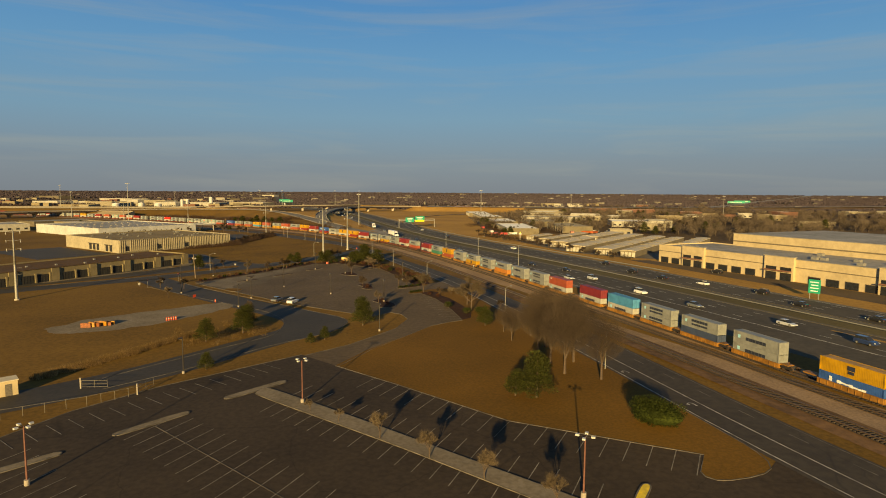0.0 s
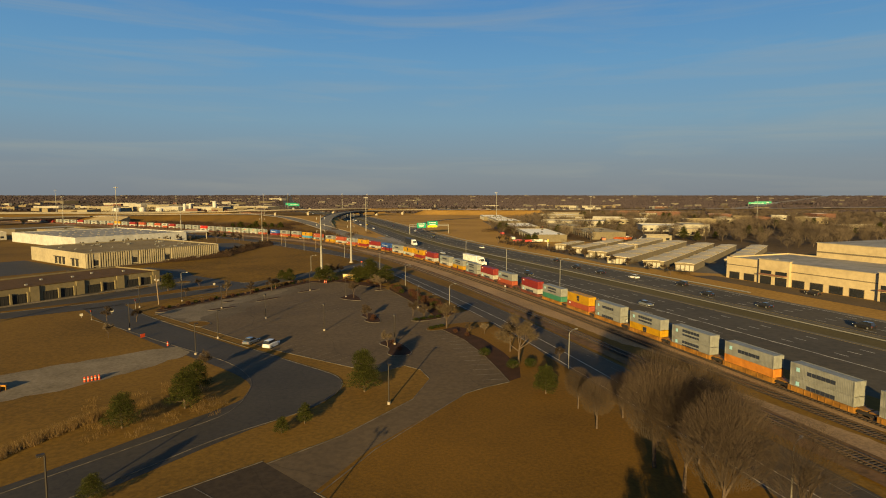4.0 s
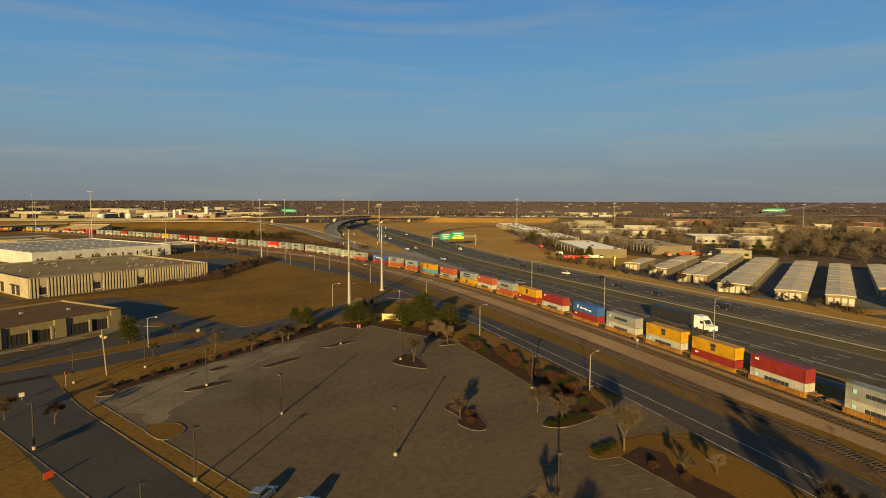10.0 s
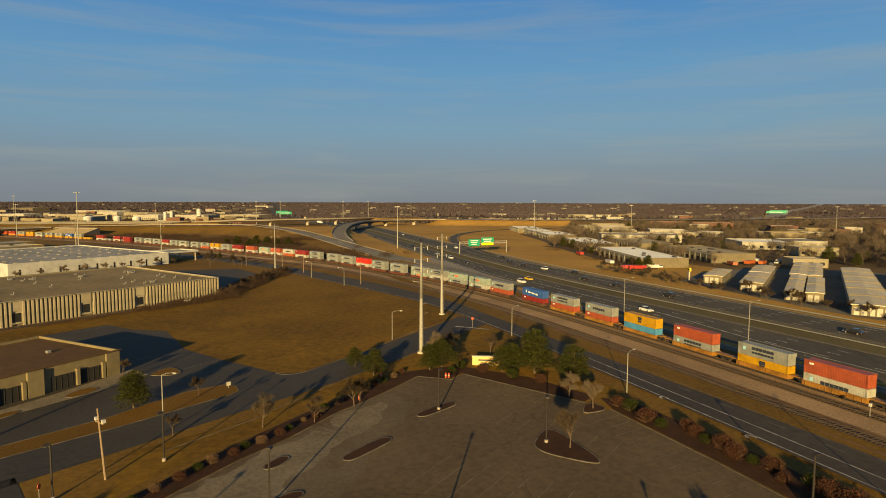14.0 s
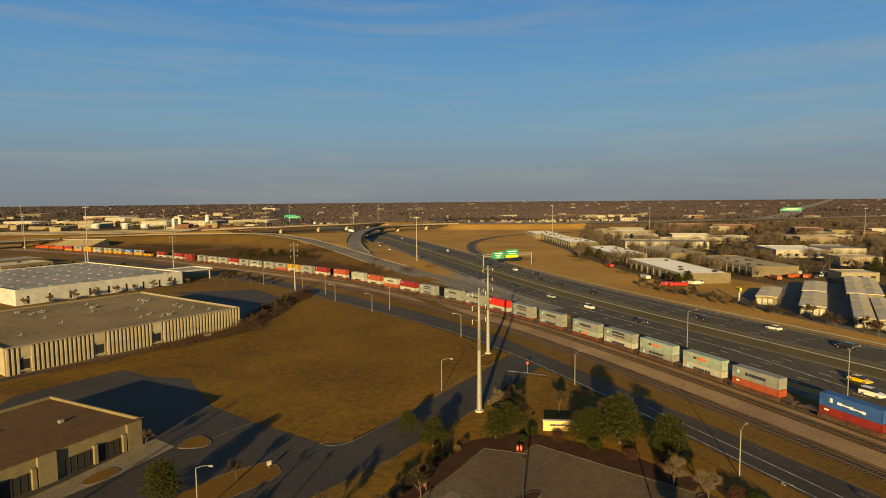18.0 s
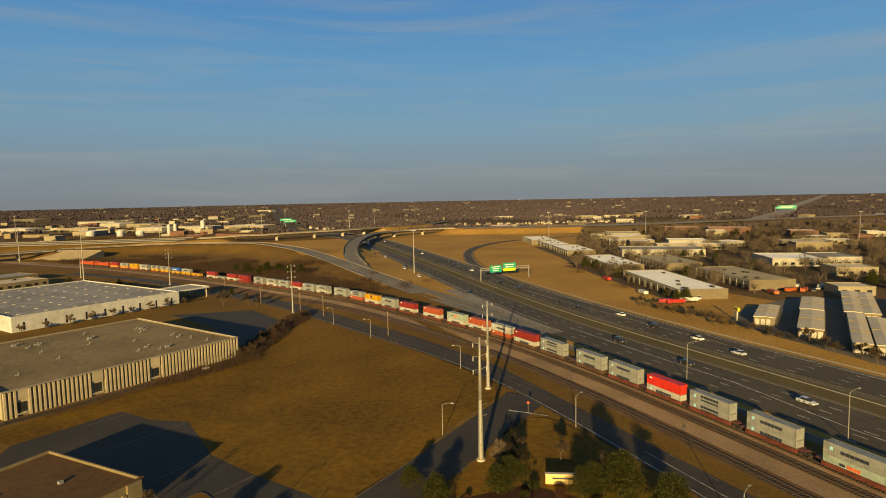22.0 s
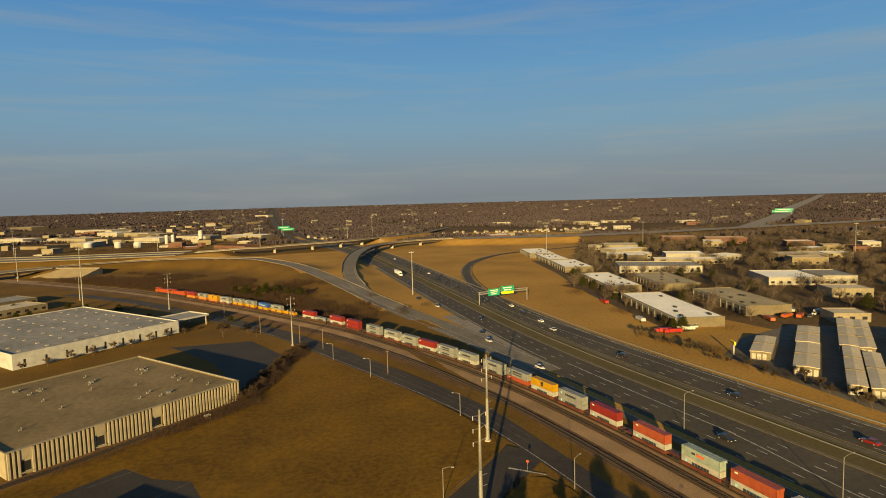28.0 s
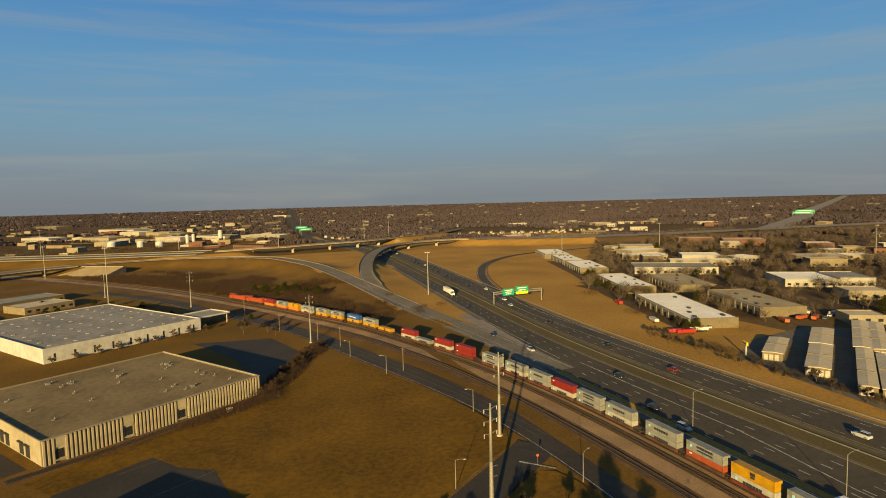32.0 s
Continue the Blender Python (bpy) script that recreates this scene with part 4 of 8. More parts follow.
def unit_row(name, near, angle, length, depth, h, wall, roof, label, doors=9):
    """A business unit row; near: its corner by the highway, the long side runs at the angle."""
    th = slab_building(name, near, angle, length, depth, h, wall, roof, label, "building", 0.35)
    m = Shape().box(0, 0, 0, 2.6, 0.14, 2.6).mesh("unit_door", GLASS_DARK)
    for k in range(doors):
        o = new("unit_door", m)
        o.parent, o.location = th, ((k + 0.5) * length / doors, depth + 0.02, 1.3)
    pier = Shape().box(0, 0, 0, 0.7, 0.3, h - 0.4).mesh("pier", WALL_WHITE)
    for k in range(doors + 1):
        o = new("pier", pier)
        o.parent, o.location = th, (min(max(k * length / doors, 0.4), length - 0.4), depth + 0.12, h / 2 - 0.3)
    part("fascia", Shape().box(length / 2, depth + 0.2, h - 0.55, length, 0.4, 0.7), WALL_WHITE, th)
    rng = random.Random(int(near[0]))
    for _ in range(6):
        part("roof_unit", Shape().box(rng.uniform(4, length - 4), rng.uniform(3, depth - 3), h - 0.1, 2.2, 1.4, 0.9), STEEL_DARK, th)
    return th


for nm, near, ang, ln, dp, h, wl_, rf, lb in (
        ("business_units", (235, 391.6), 68, 76, 24, 5.0, UNIT_WALL, ROOF_WHITE, "low tan business units under a bright white roof"),
        ("business_units", (274, 489), 68, 68, 22, 5.0, UNIT_WALL, ROOF_WHITE, "low tan business units under a bright white roof"),
        ("business_units", (314, 588), 68, 60, 24, 5.0, UNIT_WALL, ROOF_WHITE, "low tan business units under a bright white roof"),
        ("business_units", (334, 648), 69, 58, 20, 5.0, UNIT_WALL, ROOF_WHITE, "low pale business units under a white roof"),
        ("business_units", (358, 706), 68, 60, 26, 5.0, UNIT_WALL, ROOF_WHITE, "low pale business units under a white roof"),
        ("grey_roof_units", (286.7, 394), 68, 60, 24, 5.4, UNIT_WALL, ROOF_BUFF, "low buff commercial building with grey-brown roof"),
        ("grey_roof_units", (311, 474), 66, 58, 27, 5.0, UNIT_WALL, ROOF_BUFF, "low buff commercial building with grey-brown roof")):
    unit_row(nm, near, ang, ln, dp, h, wl_, rf, lb)
flat("units_yard", [(205, 395), (214, 392), (262, 500), (300, 590), (330, 690), (322, 696), (285, 600), (240, 500)], ASPHALT, 0.03, "grey asphalt yard in front of business units")
TRACK_ROWS = [0, 2, 4, 6, 8, 10, 12, 14, 16, 18, 20, 22, 24, 26, 28, 30, 32]


def travelled(t):
    """Metres that the train has gone."""
    return 20.2 * t - lerp_table(t, [0, 4, 8, 10, 13, 18, 23, 28, 32], [0, -0.4, 0.2, 1.0, 1.7, 6.2, 11.6, 17.4, 23])
COLS = {"gry": (0.2, 0.203, 0.185), "wht": (0.336, 0.32, 0.272), "yel": (0.4, 0.208, 0.0144), "red": (0.192, 0.0176, 0.0144), "dre": (0.176, 0.02, 0.024), "ore": (0.29, 0.06, 0.027), "blu": (0.024, 0.08, 0.256), "lbl": (0.05, 0.21, 0.36), "dkb": (0.04, 0.056, 0.096), "grn": (0.032, 0.16, 0.096), "ora": (0.44, 0.16, 0.032), "ggr": (0.24, 0.288, 0.24), "brd": (0.48, 0.024, 0.016)}
# metres along the train to each stack's leading end, upper and lower box
TRAIN = """83 yel blu|102.5 gry gry|118 gry dkb|132.8 gry gry|147.5 lbl wht|162.3 dre wht|181.3 ore wht|196 gry gry|211 gry gry|225.5 gry ora|240.5 gry gry|255.5 gry yel|270.5 gry gry|285 yel ore|300 gry grn|314.5 red wht|333 gry ore|348.6 red wht|363.6 gry gry|378 gry yel|393 gry wht|411 red wht|425.7 yel red|440 yel wht|455 gry wht|470 blu red|486.5 red wht|501.5 yel red|516.3 gry ore|531 ore wht|545.3 gry yel|563 ore gry|580 yel lbl|596 gry ore|612.5 gry ore|628 blu red|647.5 gry ore|661.5 ggr wht|676 ggr gry|690 gry wht|704 gry ggr|720.5 gry gry|736 gry gry|750 brd wht|764.5 gry gry|778.5 gry gry|796 gry gry|810.5 red wht|823.8 wht ore|838 ore wht|852 ggr wht|868.5 ore wht|886 red wht|900.6 gry gry|914.6 yel wht|928 gry ore|942.4 gry gry|958.9 gry wht|972.4 gry gry|985.6 red wht|998.4 gry gry|1012 gry wht|1027 gry gry|1045 red red|1060 red wht|1074.6 - gry|1086 red wht|1106 - yel|1120 gry yel|1135 blu yel|1151 gry yel|1166 gry yel|1182 gry wht|1196.6 yel ora|1211 gry ora|1226 red ora"""
MOVERS = []


def paint_material(name, c):
    """Faded container paint with fine upright corrugation, dirt streaks and rust specks."""
    m = material(name, c, 0.5, scale=0.9, second=tuple(v * 0.7 for v in c), big=0.35)
    n, l = m.node_tree.nodes, m.node_tree.links
    tc = n.new("ShaderNodeTexCoord")
    w = n.new("ShaderNodeTexWave")
    w.wave_type, w.bands_direction = "BANDS", "X"
    w.inputs["Scale"].default_value, w.inputs["Distortion"].default_value = 1.15, 0
    l.new(tc.outputs["Object"], w.inputs["Vector"])
    b = n.new("ShaderNodeBump")
    b.inputs["Strength"].default_value, b.inputs["Distance"].default_value = 0.35, 0.03
    l.new(w.outputs["Fac"], b.inputs["Height"])
    l.new(b.outputs["Normal"], n["Principled BSDF"].inputs["Normal"])
    return m


PAINT = {k: paint_material("container_paint_" + k, v) for k, v in COLS.items()}
LETTER_DARK = material("dark_lettering", (0.02, 0.025, 0.04), 0.6)
LETTER_WHITE = material("white_lettering", (0.7, 0.68, 0.62), 0.6)
LETTER_ORANGE = material("orange_emblem", (0.7, 0.1, 0.03), 0.6)
EMBLEM_BLUE = material("pale_blue_emblem", (0.3, 0.58, 0.66), 0.5)
WELL = {k: material("well_car_paint_" + k, v, 0.6, scale=1.2, second=tuple(c * 0.55 for c in v), big=0.5) for k, v in {"yellow": (0.27, 0.12, 0.022), "red": (0.12, 0.03, 0.018), "rust": (0.085, 0.04, 0.024)}.items()}
WORDS = {"gry": "yellow-grey", "wht": "off-white", "yel": "yellow", "red": "dark red", "dre": "maroon", "ore": "orange-red", "blu": "deep blue", "lbl": "light blue", "dkb": "navy", "grn": "green", "ora": "orange", "ggr": "grey-green", "brd": "bright red"}


def container(col, h, mark, level):
    """A shipping container, length along x, with its floor at z = 0."""
    L, W = 11.15, 2.2
    th = new("shipping_container")
    where = "stacked on another container" if level else "low in a rail well car"
    tagged(th, "%s corrugated steel container %s" % (WORDS[col], where), "container", "containers on the train")
    p = PAINT[col]
    part("body", Shape().box(0, 0, h / 2, L - 0.14, W - 0.1, h - 0.1), p, th)
    fr = Shape()
    for x in (-L / 2 + 0.09, L / 2 - 0.09):
        for y in (-W / 2 + 0.08, W / 2 - 0.08):
            fr.box(x, y, h / 2, 0.18, 0.16, h)
    for y in (-W / 2 + 0.05, W / 2 - 0.05):
        fr.box(0, y, h - 0.06, L - 0.36, 0.1, 0.12).box(0, y, 0.08, L - 0.36, 0.1, 0.16)
    part("corner_frame", fr, p, th)
    for y in (-0.57, 0.57):
        d = Shape().box(-L / 2 + 0.04, y, h / 2, 0.06, 1.1, h - 0.3)
        for k in (-0.28, 0.28):
            d.tube((-L / 2 - 0.01, y + k, 0.12), (-L / 2 - 0.01, y + k, h - 0.12), 0.025, n=5)
        part("door", d, p, th)
    # markings on the side that faces the road, as plain bars
    s = W / 2 + 0.0

    bars = {}

    def bar(x, z, w, hh, mat):
        bars.setdefault(mat.name, (Shape(), mat))[0].box(-x, s, z, w, 0.03, hh)

    if mark == "line":
        for i in range(6):
            bar(-2.0 + i * 0.83, h * 0.5, 0.72, 0.62, LETTER_DARK)
        part("emblem", Shape().box(4.1, s, h * 0.58, 0.62, 0.03, 0.66), EMBLEM_BLUE, th)
    elif mark == "two":
        for i in range(6):
            bar(-2.0 + i * 0.83, h * 0.7, 0.72, 0.55, LETTER_DARK)
        for i in range(7):
            bar(-2.0 + i * 0.7, h * 0.36, 0.6, 0.4, LETTER_DARK)
        part("emblem", Shape().box(4.1, s, h * 0.58, 0.62, 0.03, 0.66), EMBLEM_BLUE, th)
    elif mark == "block":
        bar(0.1, h * 0.66, 1.3, 0.75, LETTER_DARK)
        bar(0.1, h * 0.36, 1.1, 0.5, LETTER_DARK)
    elif mark == "orange":
        for i in range(4):
            bar(-0.9 + i * 0.6, h * 0.55, 0.45, 0.6, LETTER_ORANGE)
        bar(-2.0, h * 0.55, 1.0, 0.5, LETTER_DARK)
    elif mark == "script":
        for i in range(7):
            bar(-1.9 + i * 0.72, h * 0.5 - 0.04 * i, 0.68, 0.26 + 0.22 * (i % 3 == 0), LETTER_WHITE)
        bar(-3.4, h * 0.56, 0.5, 0.8, LETTER_WHITE)
    elif mark == "small":
        bar(-4.2, h * 0.75, 0.8, 0.34, LETTER_WHITE)
    for sh, mat in bars.values():
        part("lettering", sh, mat, th)
    return th


def well_car(col, pitch):
    """A well car: side sills that hold the box low, end decks, and a bogie at each end. Origin on the rail top, length along x."""
    th = new("well_car")
    tagged(th, "weathered %s steel double-stack well car" % col, "rail car", "well cars of the train")
    m = WELL[col]
    half = 5.7
    for y in (-1.24, 1.24):
        s = Shape().box(0, y, 0.5, 2 * half, 0.14, 0.8).box(0, y * 1.03, 0.92, 2 * half, 0.22, 0.09)
        for i in range(9):
            s.box(-5.0 + i * 1.25, y * 1.07, 0.5, 0.1, 0.12, 0.76)
        part("side_sill", s, m, th)
    part("well_floor", Shape().box(0, 0, 0.13, 2 * half, 2.3, 0.09), m, th)
    ext = (pitch - 11.4) / 2
    for e in (-1, 1):
        part("end_deck", Shape().box(e * (half + ext / 2), 0, 0.86, ext, 1.5, 0.24), m, th)
        part("bulkhead", Shape().box(e * (half + 0.06), 0, 0.52, 0.12, 2.45, 0.84), m, th)
    b = part("bogie", Shape().box(-half - ext, 1.0, 0.55, 2.4, 0.25, 0.35).box(-half - ext, -1.0, 0.55, 2.4, 0.25, 0.35).box(-half - ext, 0, 0.6, 0.5, 2.1, 0.4), STEEL_DARK, th)
    for dx in (-0.87, 0.87):
        for y in (-0.76, 0.76):
            part("wheel", Shape().tube((-half - ext + dx, y - 0.07, 0.44), (-half - ext + dx, y + 0.07, 0.44), 0.44, 0.44, 12), RAIL, b)
    return th


def build_train():
    rng = random.Random(11)
    boxes, cars = {}, {}
    rows = [r.split() for r in TRAIN.split("|")]
    for k, (u, up, low) in enumerate(rows):
        u = float(u) + 6.5
        nxt = float(rows[k + 1][0]) + 6.5 if k + 1 < len(rows) else u + 15
        pitch = 18 if nxt - u > 16.5 else 14.6
        cc = ("yellow", "yellow", "yellow", "red")[(k // 5) % 4] if float(rows[k][0]) < 620 else ("red", "rust")[(k // 5) % 2]
        if (cc, pitch) not in cars:
            cars[cc, pitch] = ob = well_car(cc, pitch)
        else:
            ob = copy_thing(cars[cc, pitch], pose(0, 0, 0))
        MOVERS.append((ob, u, 0.0))
        for level, (col, z, h) in enumerate(((low, 0.18, 2.2), (up, 2.4, 2.38))):
            if col == "-":
                continue
            mark = {"gry": ("line", "two")[(k // 2) % 2], "wht": "line", "yel": "block", "blu": "script", "ggr": "orange", "red": "small", "ore": "small", "brd": "small"}.get(col, "")
            if (col, level, mark) not in boxes:
                boxes[col, level, mark] = ob = container(col, h, mark, level)
            else:
                ob = copy_thing(boxes[col, level, mark], pose(0, 0, 0))
            MOVERS.append((ob, u, z))
    # two locomotives push at the tail
    loco = None
    for u in (1251.0, 1273.0):
        loco = locomotive() if loco is None else copy_thing(loco, pose(0, 0, 0))
        MOVERS.append((loco, u, 0.0))


LOCO_ORANGE = material("loco_orange", (0.3, 0.05, 0.015), 0.5, scale=1)


def locomotive():
    th = new("locomotive")
    tagged(th, "orange and black diesel freight locomotive at the tail of the train", "locomotive", "locomotives")
    part("frame", Shape().box(0, 0, 1.3, 21.5, 3.0, 0.5), STEEL_DARK, th)
    part("hood", Shape().box(-2.2, 0, 2.8, 15.5, 1.9, 2.4), LOCO_ORANGE, th)
    part("radiator", Shape().box(-8.2, 0, 4.1, 4.2, 2.9, 1.1), LOCO_ORANGE, th)
    c = part("cab", Shape().box(7.2, 0, 3.1, 3.0, 3.0, 3.3), LOCO_ORANGE, th)
    part("cab_window", Shape().box(8.72, 0, 3.9, 0.06, 2.4, 0.8), GLASS_DARK, c)
    part("cab_window", Shape().box(7.2, 1.52, 3.9, 1.8, 0.06, 0.8), GLASS_DARK, c)
    part("nose", Shape().box(9.5, 0, 2.4, 1.7, 1.9, 1.8), LOCO_ORANGE, th)
    part("fuel_tank", Shape().box(0, 0, 0.8, 5.5, 2.6, 0.8), STEEL_DARK, th)
    for x in (-7, 7):
        b = part("bogie", Shape().box(x, 0, 0.7, 4.6, 2.5, 0.5), STEEL_DARK, th)
        for dx in (-1.7, 0, 1.7):
            for y in (-0.76, 0.76):
                part("wheel", Shape().tube((x + dx, y - 0.07, 0.5), (x + dx, y + 0.07, 0.5), 0.5, 0.5, 12), RAIL, b)
    return th


build_train()

# ---- vegetation ----
BARK = material("grey_brown_bark", (0.0892, 0.0638, 0.0467), 0.95, scale=5, second=(0.051, 0.0357, 0.0272), spec=0.1)
TWIG = material("bare_twigs", (0.062, 0.044, 0.031), 0.95, scale=3, second=(0.036, 0.026, 0.019), spec=0.1, island=0.3)
TWIG_GREY = material("grey_bare_twigs", (0.095, 0.072, 0.054), 0.95, scale=3, second=(0.06, 0.046, 0.036), spec=0.1, island=0.3)
TWIG_PALE = material("pale_bare_twigs", (0.119, 0.0892, 0.0595), 0.95, scale=3, second=(0.0765, 0.0553, 0.0382), spec=0.1, island=0.25)
NEEDLE = material("pine_needles", (0.044, 0.045, 0.012), 0.95, scale=2, second=(0.02, 0.0235, 0.0065), spec=0.05, island=0.5)
HEDGE = material("evergreen_leaves", (0.03, 0.036, 0.0085), 0.95, scale=3, second=(0.0155, 0.021, 0.0055), spec=0.05, island=0.45)
RUSSET = material("russet_dry_leaves", (0.07, 0.03, 0.018), 0.9, scale=3, second=(0.036, 0.0165, 0.0115), spec=0.1, island=0.4)
STRAW = material("straw_reeds", (0.289, 0.178, 0.0723), 0.9, scale=3, second=(0.187, 0.111, 0.0425), spec=0.1, island=0.35)
SCRUB = material("brown_scrub", (0.135, 0.08, 0.046), 0.95, scale=3, second=(0.075, 0.046, 0.03), spec=0.1, island=0.35)


def bare_mesh(seed, h, spread=0.5, twigs=1100):
    """Trunk and limbs, and a crown of fine twigs, of a leafless tree."""
    rng = random.Random(seed)
    tr, tw = Shape(), Shape()
    ends = []

    def limb(a, d, ln, r, depth):
        b = a + d * ln
        (tr if depth < 3 else tw).tube(a, b, r, r * 0.62, 5 if depth < 2 else 3, False)
        ends.append((a, b, depth))
        if depth >= 4:
            return
        for _ in range(3 if depth else 5):
            ax = Vector((rng.uniform(-1, 1), rng.uniform(-1, 1), rng.uniform(-0.2, 0.5))).normalized()
            nd = (d * rng.uniform(0.7, 1.1) + ax * spread * rng.uniform(0.6, 1.4) + Vector((0, 0, 0.18))).normalized()
            limb(a + d * ln * rng.uniform(0.55, 1.0), nd, ln * rng.uniform(0.55, 0.78), r * 0.5, depth + 1)

    limb(Vector((0, 0, -0.2)), Vector((rng.uniform(-0.06, 0.06), rng.uniform(-0.06, 0.06), 1)).normalized(), h * 0.34, h * 0.021, 0)
    fine = [e for e in ends if e[2] >= 3]
    for _ in range(twigs):
        a, b, _d = rng.choice(fine)
        p = a.lerp(b, rng.random())
        d = Vector((rng.uniform(-1, 1), rng.uniform(-1, 1), rng.uniform(-0.3, 1.3))).normalized() * h * rng.uniform(0.05, 0.14)
        s = d.orthogonal().normalized() * 0.017
        tw.add([p - s, p + s, p + d], [(0, 1, 2)])
    return tr, tw


TREE_LIBRARY = {}


def bare_tree(x, y, h, kind=0, spread=0.5, pale=False):
    key = ("bare", kind, pale)
    rng = random.Random(int(x * 7 + y * 13))
    if key not in TREE_LIBRARY:
        tr, tw = bare_mesh(40 + kind, 8.0, (0.85, 0.7, 0.95, 0.8)[kind % 4], 5200)
        th = new("bare_tree")
        tagged(th, "leafless grey-brown deciduous tree with a fine twiggy crown", "tree", "bare trees")
        part("trunk", tr, BARK, th)
        part("crown", tw, TWIG_PALE if pale else TWIG, th)
        TREE_LIBRARY[key] = th
        ob = th
    else:
        ob = copy_thing(TREE_LIBRARY[key], pose(0, 0, 0))
    k = h / 8.0
    ob.matrix_world = pose(x, y, ground_z(x, y), 0, 0, rng.uniform(0, 360)) @ Matrix.Diagonal((k, k, k, 1))
    return ob


def grove_tree(x, y, h, kind):
    """A tall slender leafless tree with a wide haze of very fine twigs."""
    key = ("grove", kind)
    if key not in TREE_LIBRARY:
        rng = random.Random(60 + kind)
        tr, tw = bare_mesh(80 + kind, 12.0, 0.52 + 0.06 * kind, 0)
        for _ in range(8500):
            u = Vector((rng.gauss(0, 1), rng.gauss(0, 1), rng.gauss(0, 1))).normalized() * rng.random() ** 0.4
            p = Vector((u.x * 3.9, u.y * 3.9, 7.4 + u.z * 4.3))
            d = (Vector((u.x, u.y, abs(u.z) + 0.5)) + Vector((rng.uniform(-0.7, 0.7), rng.uniform(-0.7, 0.7), rng.uniform(-0.4, 0.6)))).normalized() * rng.uniform(0.5, 1.3)
            w = d.orthogonal().normalized() * 0.013
            tw.add([p - w, p + w, p + d], [(0, 1, 2)])
        th = new("bare_tree")
        tagged(th, "tall leafless tree with a grey-brown haze of fine twigs", "tree", "bare trees on the lawn")
        part("trunk", tr, BARK, th)
        part("crown", tw, TWIG, th)
        TREE_LIBRARY[key] = ob = th
    else:
        ob = copy_thing(TREE_LIBRARY[key], pose(0, 0, 0))
    k = h / 12.0
    ob.matrix_world = pose(x, y, ground_z(x, y), 0, 0, (x * 37 + y * 11) % 360) @ Matrix.Diagonal((k, k, k, 1))
    return ob


def leaf_cloud(s, rng, centre, radii, n, size, slim=0.42):
    """Small leaf-shaped faces scattered through a lumpy volume."""
    for _ in range(n):
        v = Vector((rng.gauss(0, 1), rng.gauss(0, 1), rng.gauss(0, 1))).normalized() * rng.uniform(0.55, 1.05)
        p = Vector(centre) + Vector((v.x * radii[0], v.y * radii[1], v.z * radii[2]))
        d = (Vector((rng.uniform(-1, 1), rng.uniform(-1, 1), rng.uniform(-0.4, 0.8))) + v * 0.7).normalized() * size * rng.uniform(0.7, 1.5)
        w = d.cross(Vector((rng.uniform(-1, 1), rng.uniform(-1, 1), 1))).normalized() * size * slim
        s.add([p - w * 0.5, p + d * 0.55 - w, p + d, p + d * 0.5 + w], [(0, 1, 2, 3)])


def pine(x, y, h, kind=0, squat=1.0):
    key = ("pine", kind)
    rng = random.Random(100 + kind)
    if key not in TREE_LIBRARY:
        H0 = 7.0
        th = new("pine_tree")
        tagged(th, "olive-green pine with an open uneven crown", "tree", "pine trees")
        tr, cr = Shape(), Shape()
        tr.tube((0, 0, -0.2), (0.1, 0, H0 * 0.55), 0.17, 0.12, 7, False).tube((0.1, 0, H0 * 0.55), (0, 0.1, H0 * 0.95), 0.12, 0.03, 6, False)
        for lv in range(9):
            z = H0 * (0.2 + 0.085 * lv)
            r = (2.9 if kind != 1 else 2.3) * (1 - 0.085 * lv) * rng.uniform(0.8, 1.15)
            for b in range(6 if lv < 7 else 4):
                a = 6.283 * (b + rng.random() * 0.7) / 6
                rr = r * rng.uniform(0.5, 1.0)
                e = Vector((math.cos(a) * rr, math.sin(a) * rr, z + rng.uniform(-0.2, 0.55)))
                tr.tube((0, 0, z - 0.2), e, 0.05, 0.02, 3, False)
                leaf_cloud(cr, rng, e, (0.95, 0.95, 0.42), 230, 0.24, 0.17)
        leaf_cloud(cr, rng, (0, 0, H0 * 0.93), (0.45, 0.45, 0.8), 220, 0.24, 0.17)
        part("trunk", tr, BARK, th)
        part("crown", cr, NEEDLE, th)
        TREE_LIBRARY[key] = ob = th
    else:
        ob = copy_thing(TREE_LIBRARY[key], pose(0, 0, 0))
    k = h / 7.0
    ob.matrix_world = pose(x, y, ground_z(x, y), 0, 0, random.Random(int(x * 11 + y)).uniform(0, 360)) @ Matrix.Diagonal((k * squat, k * squat, k, 1))
    return ob


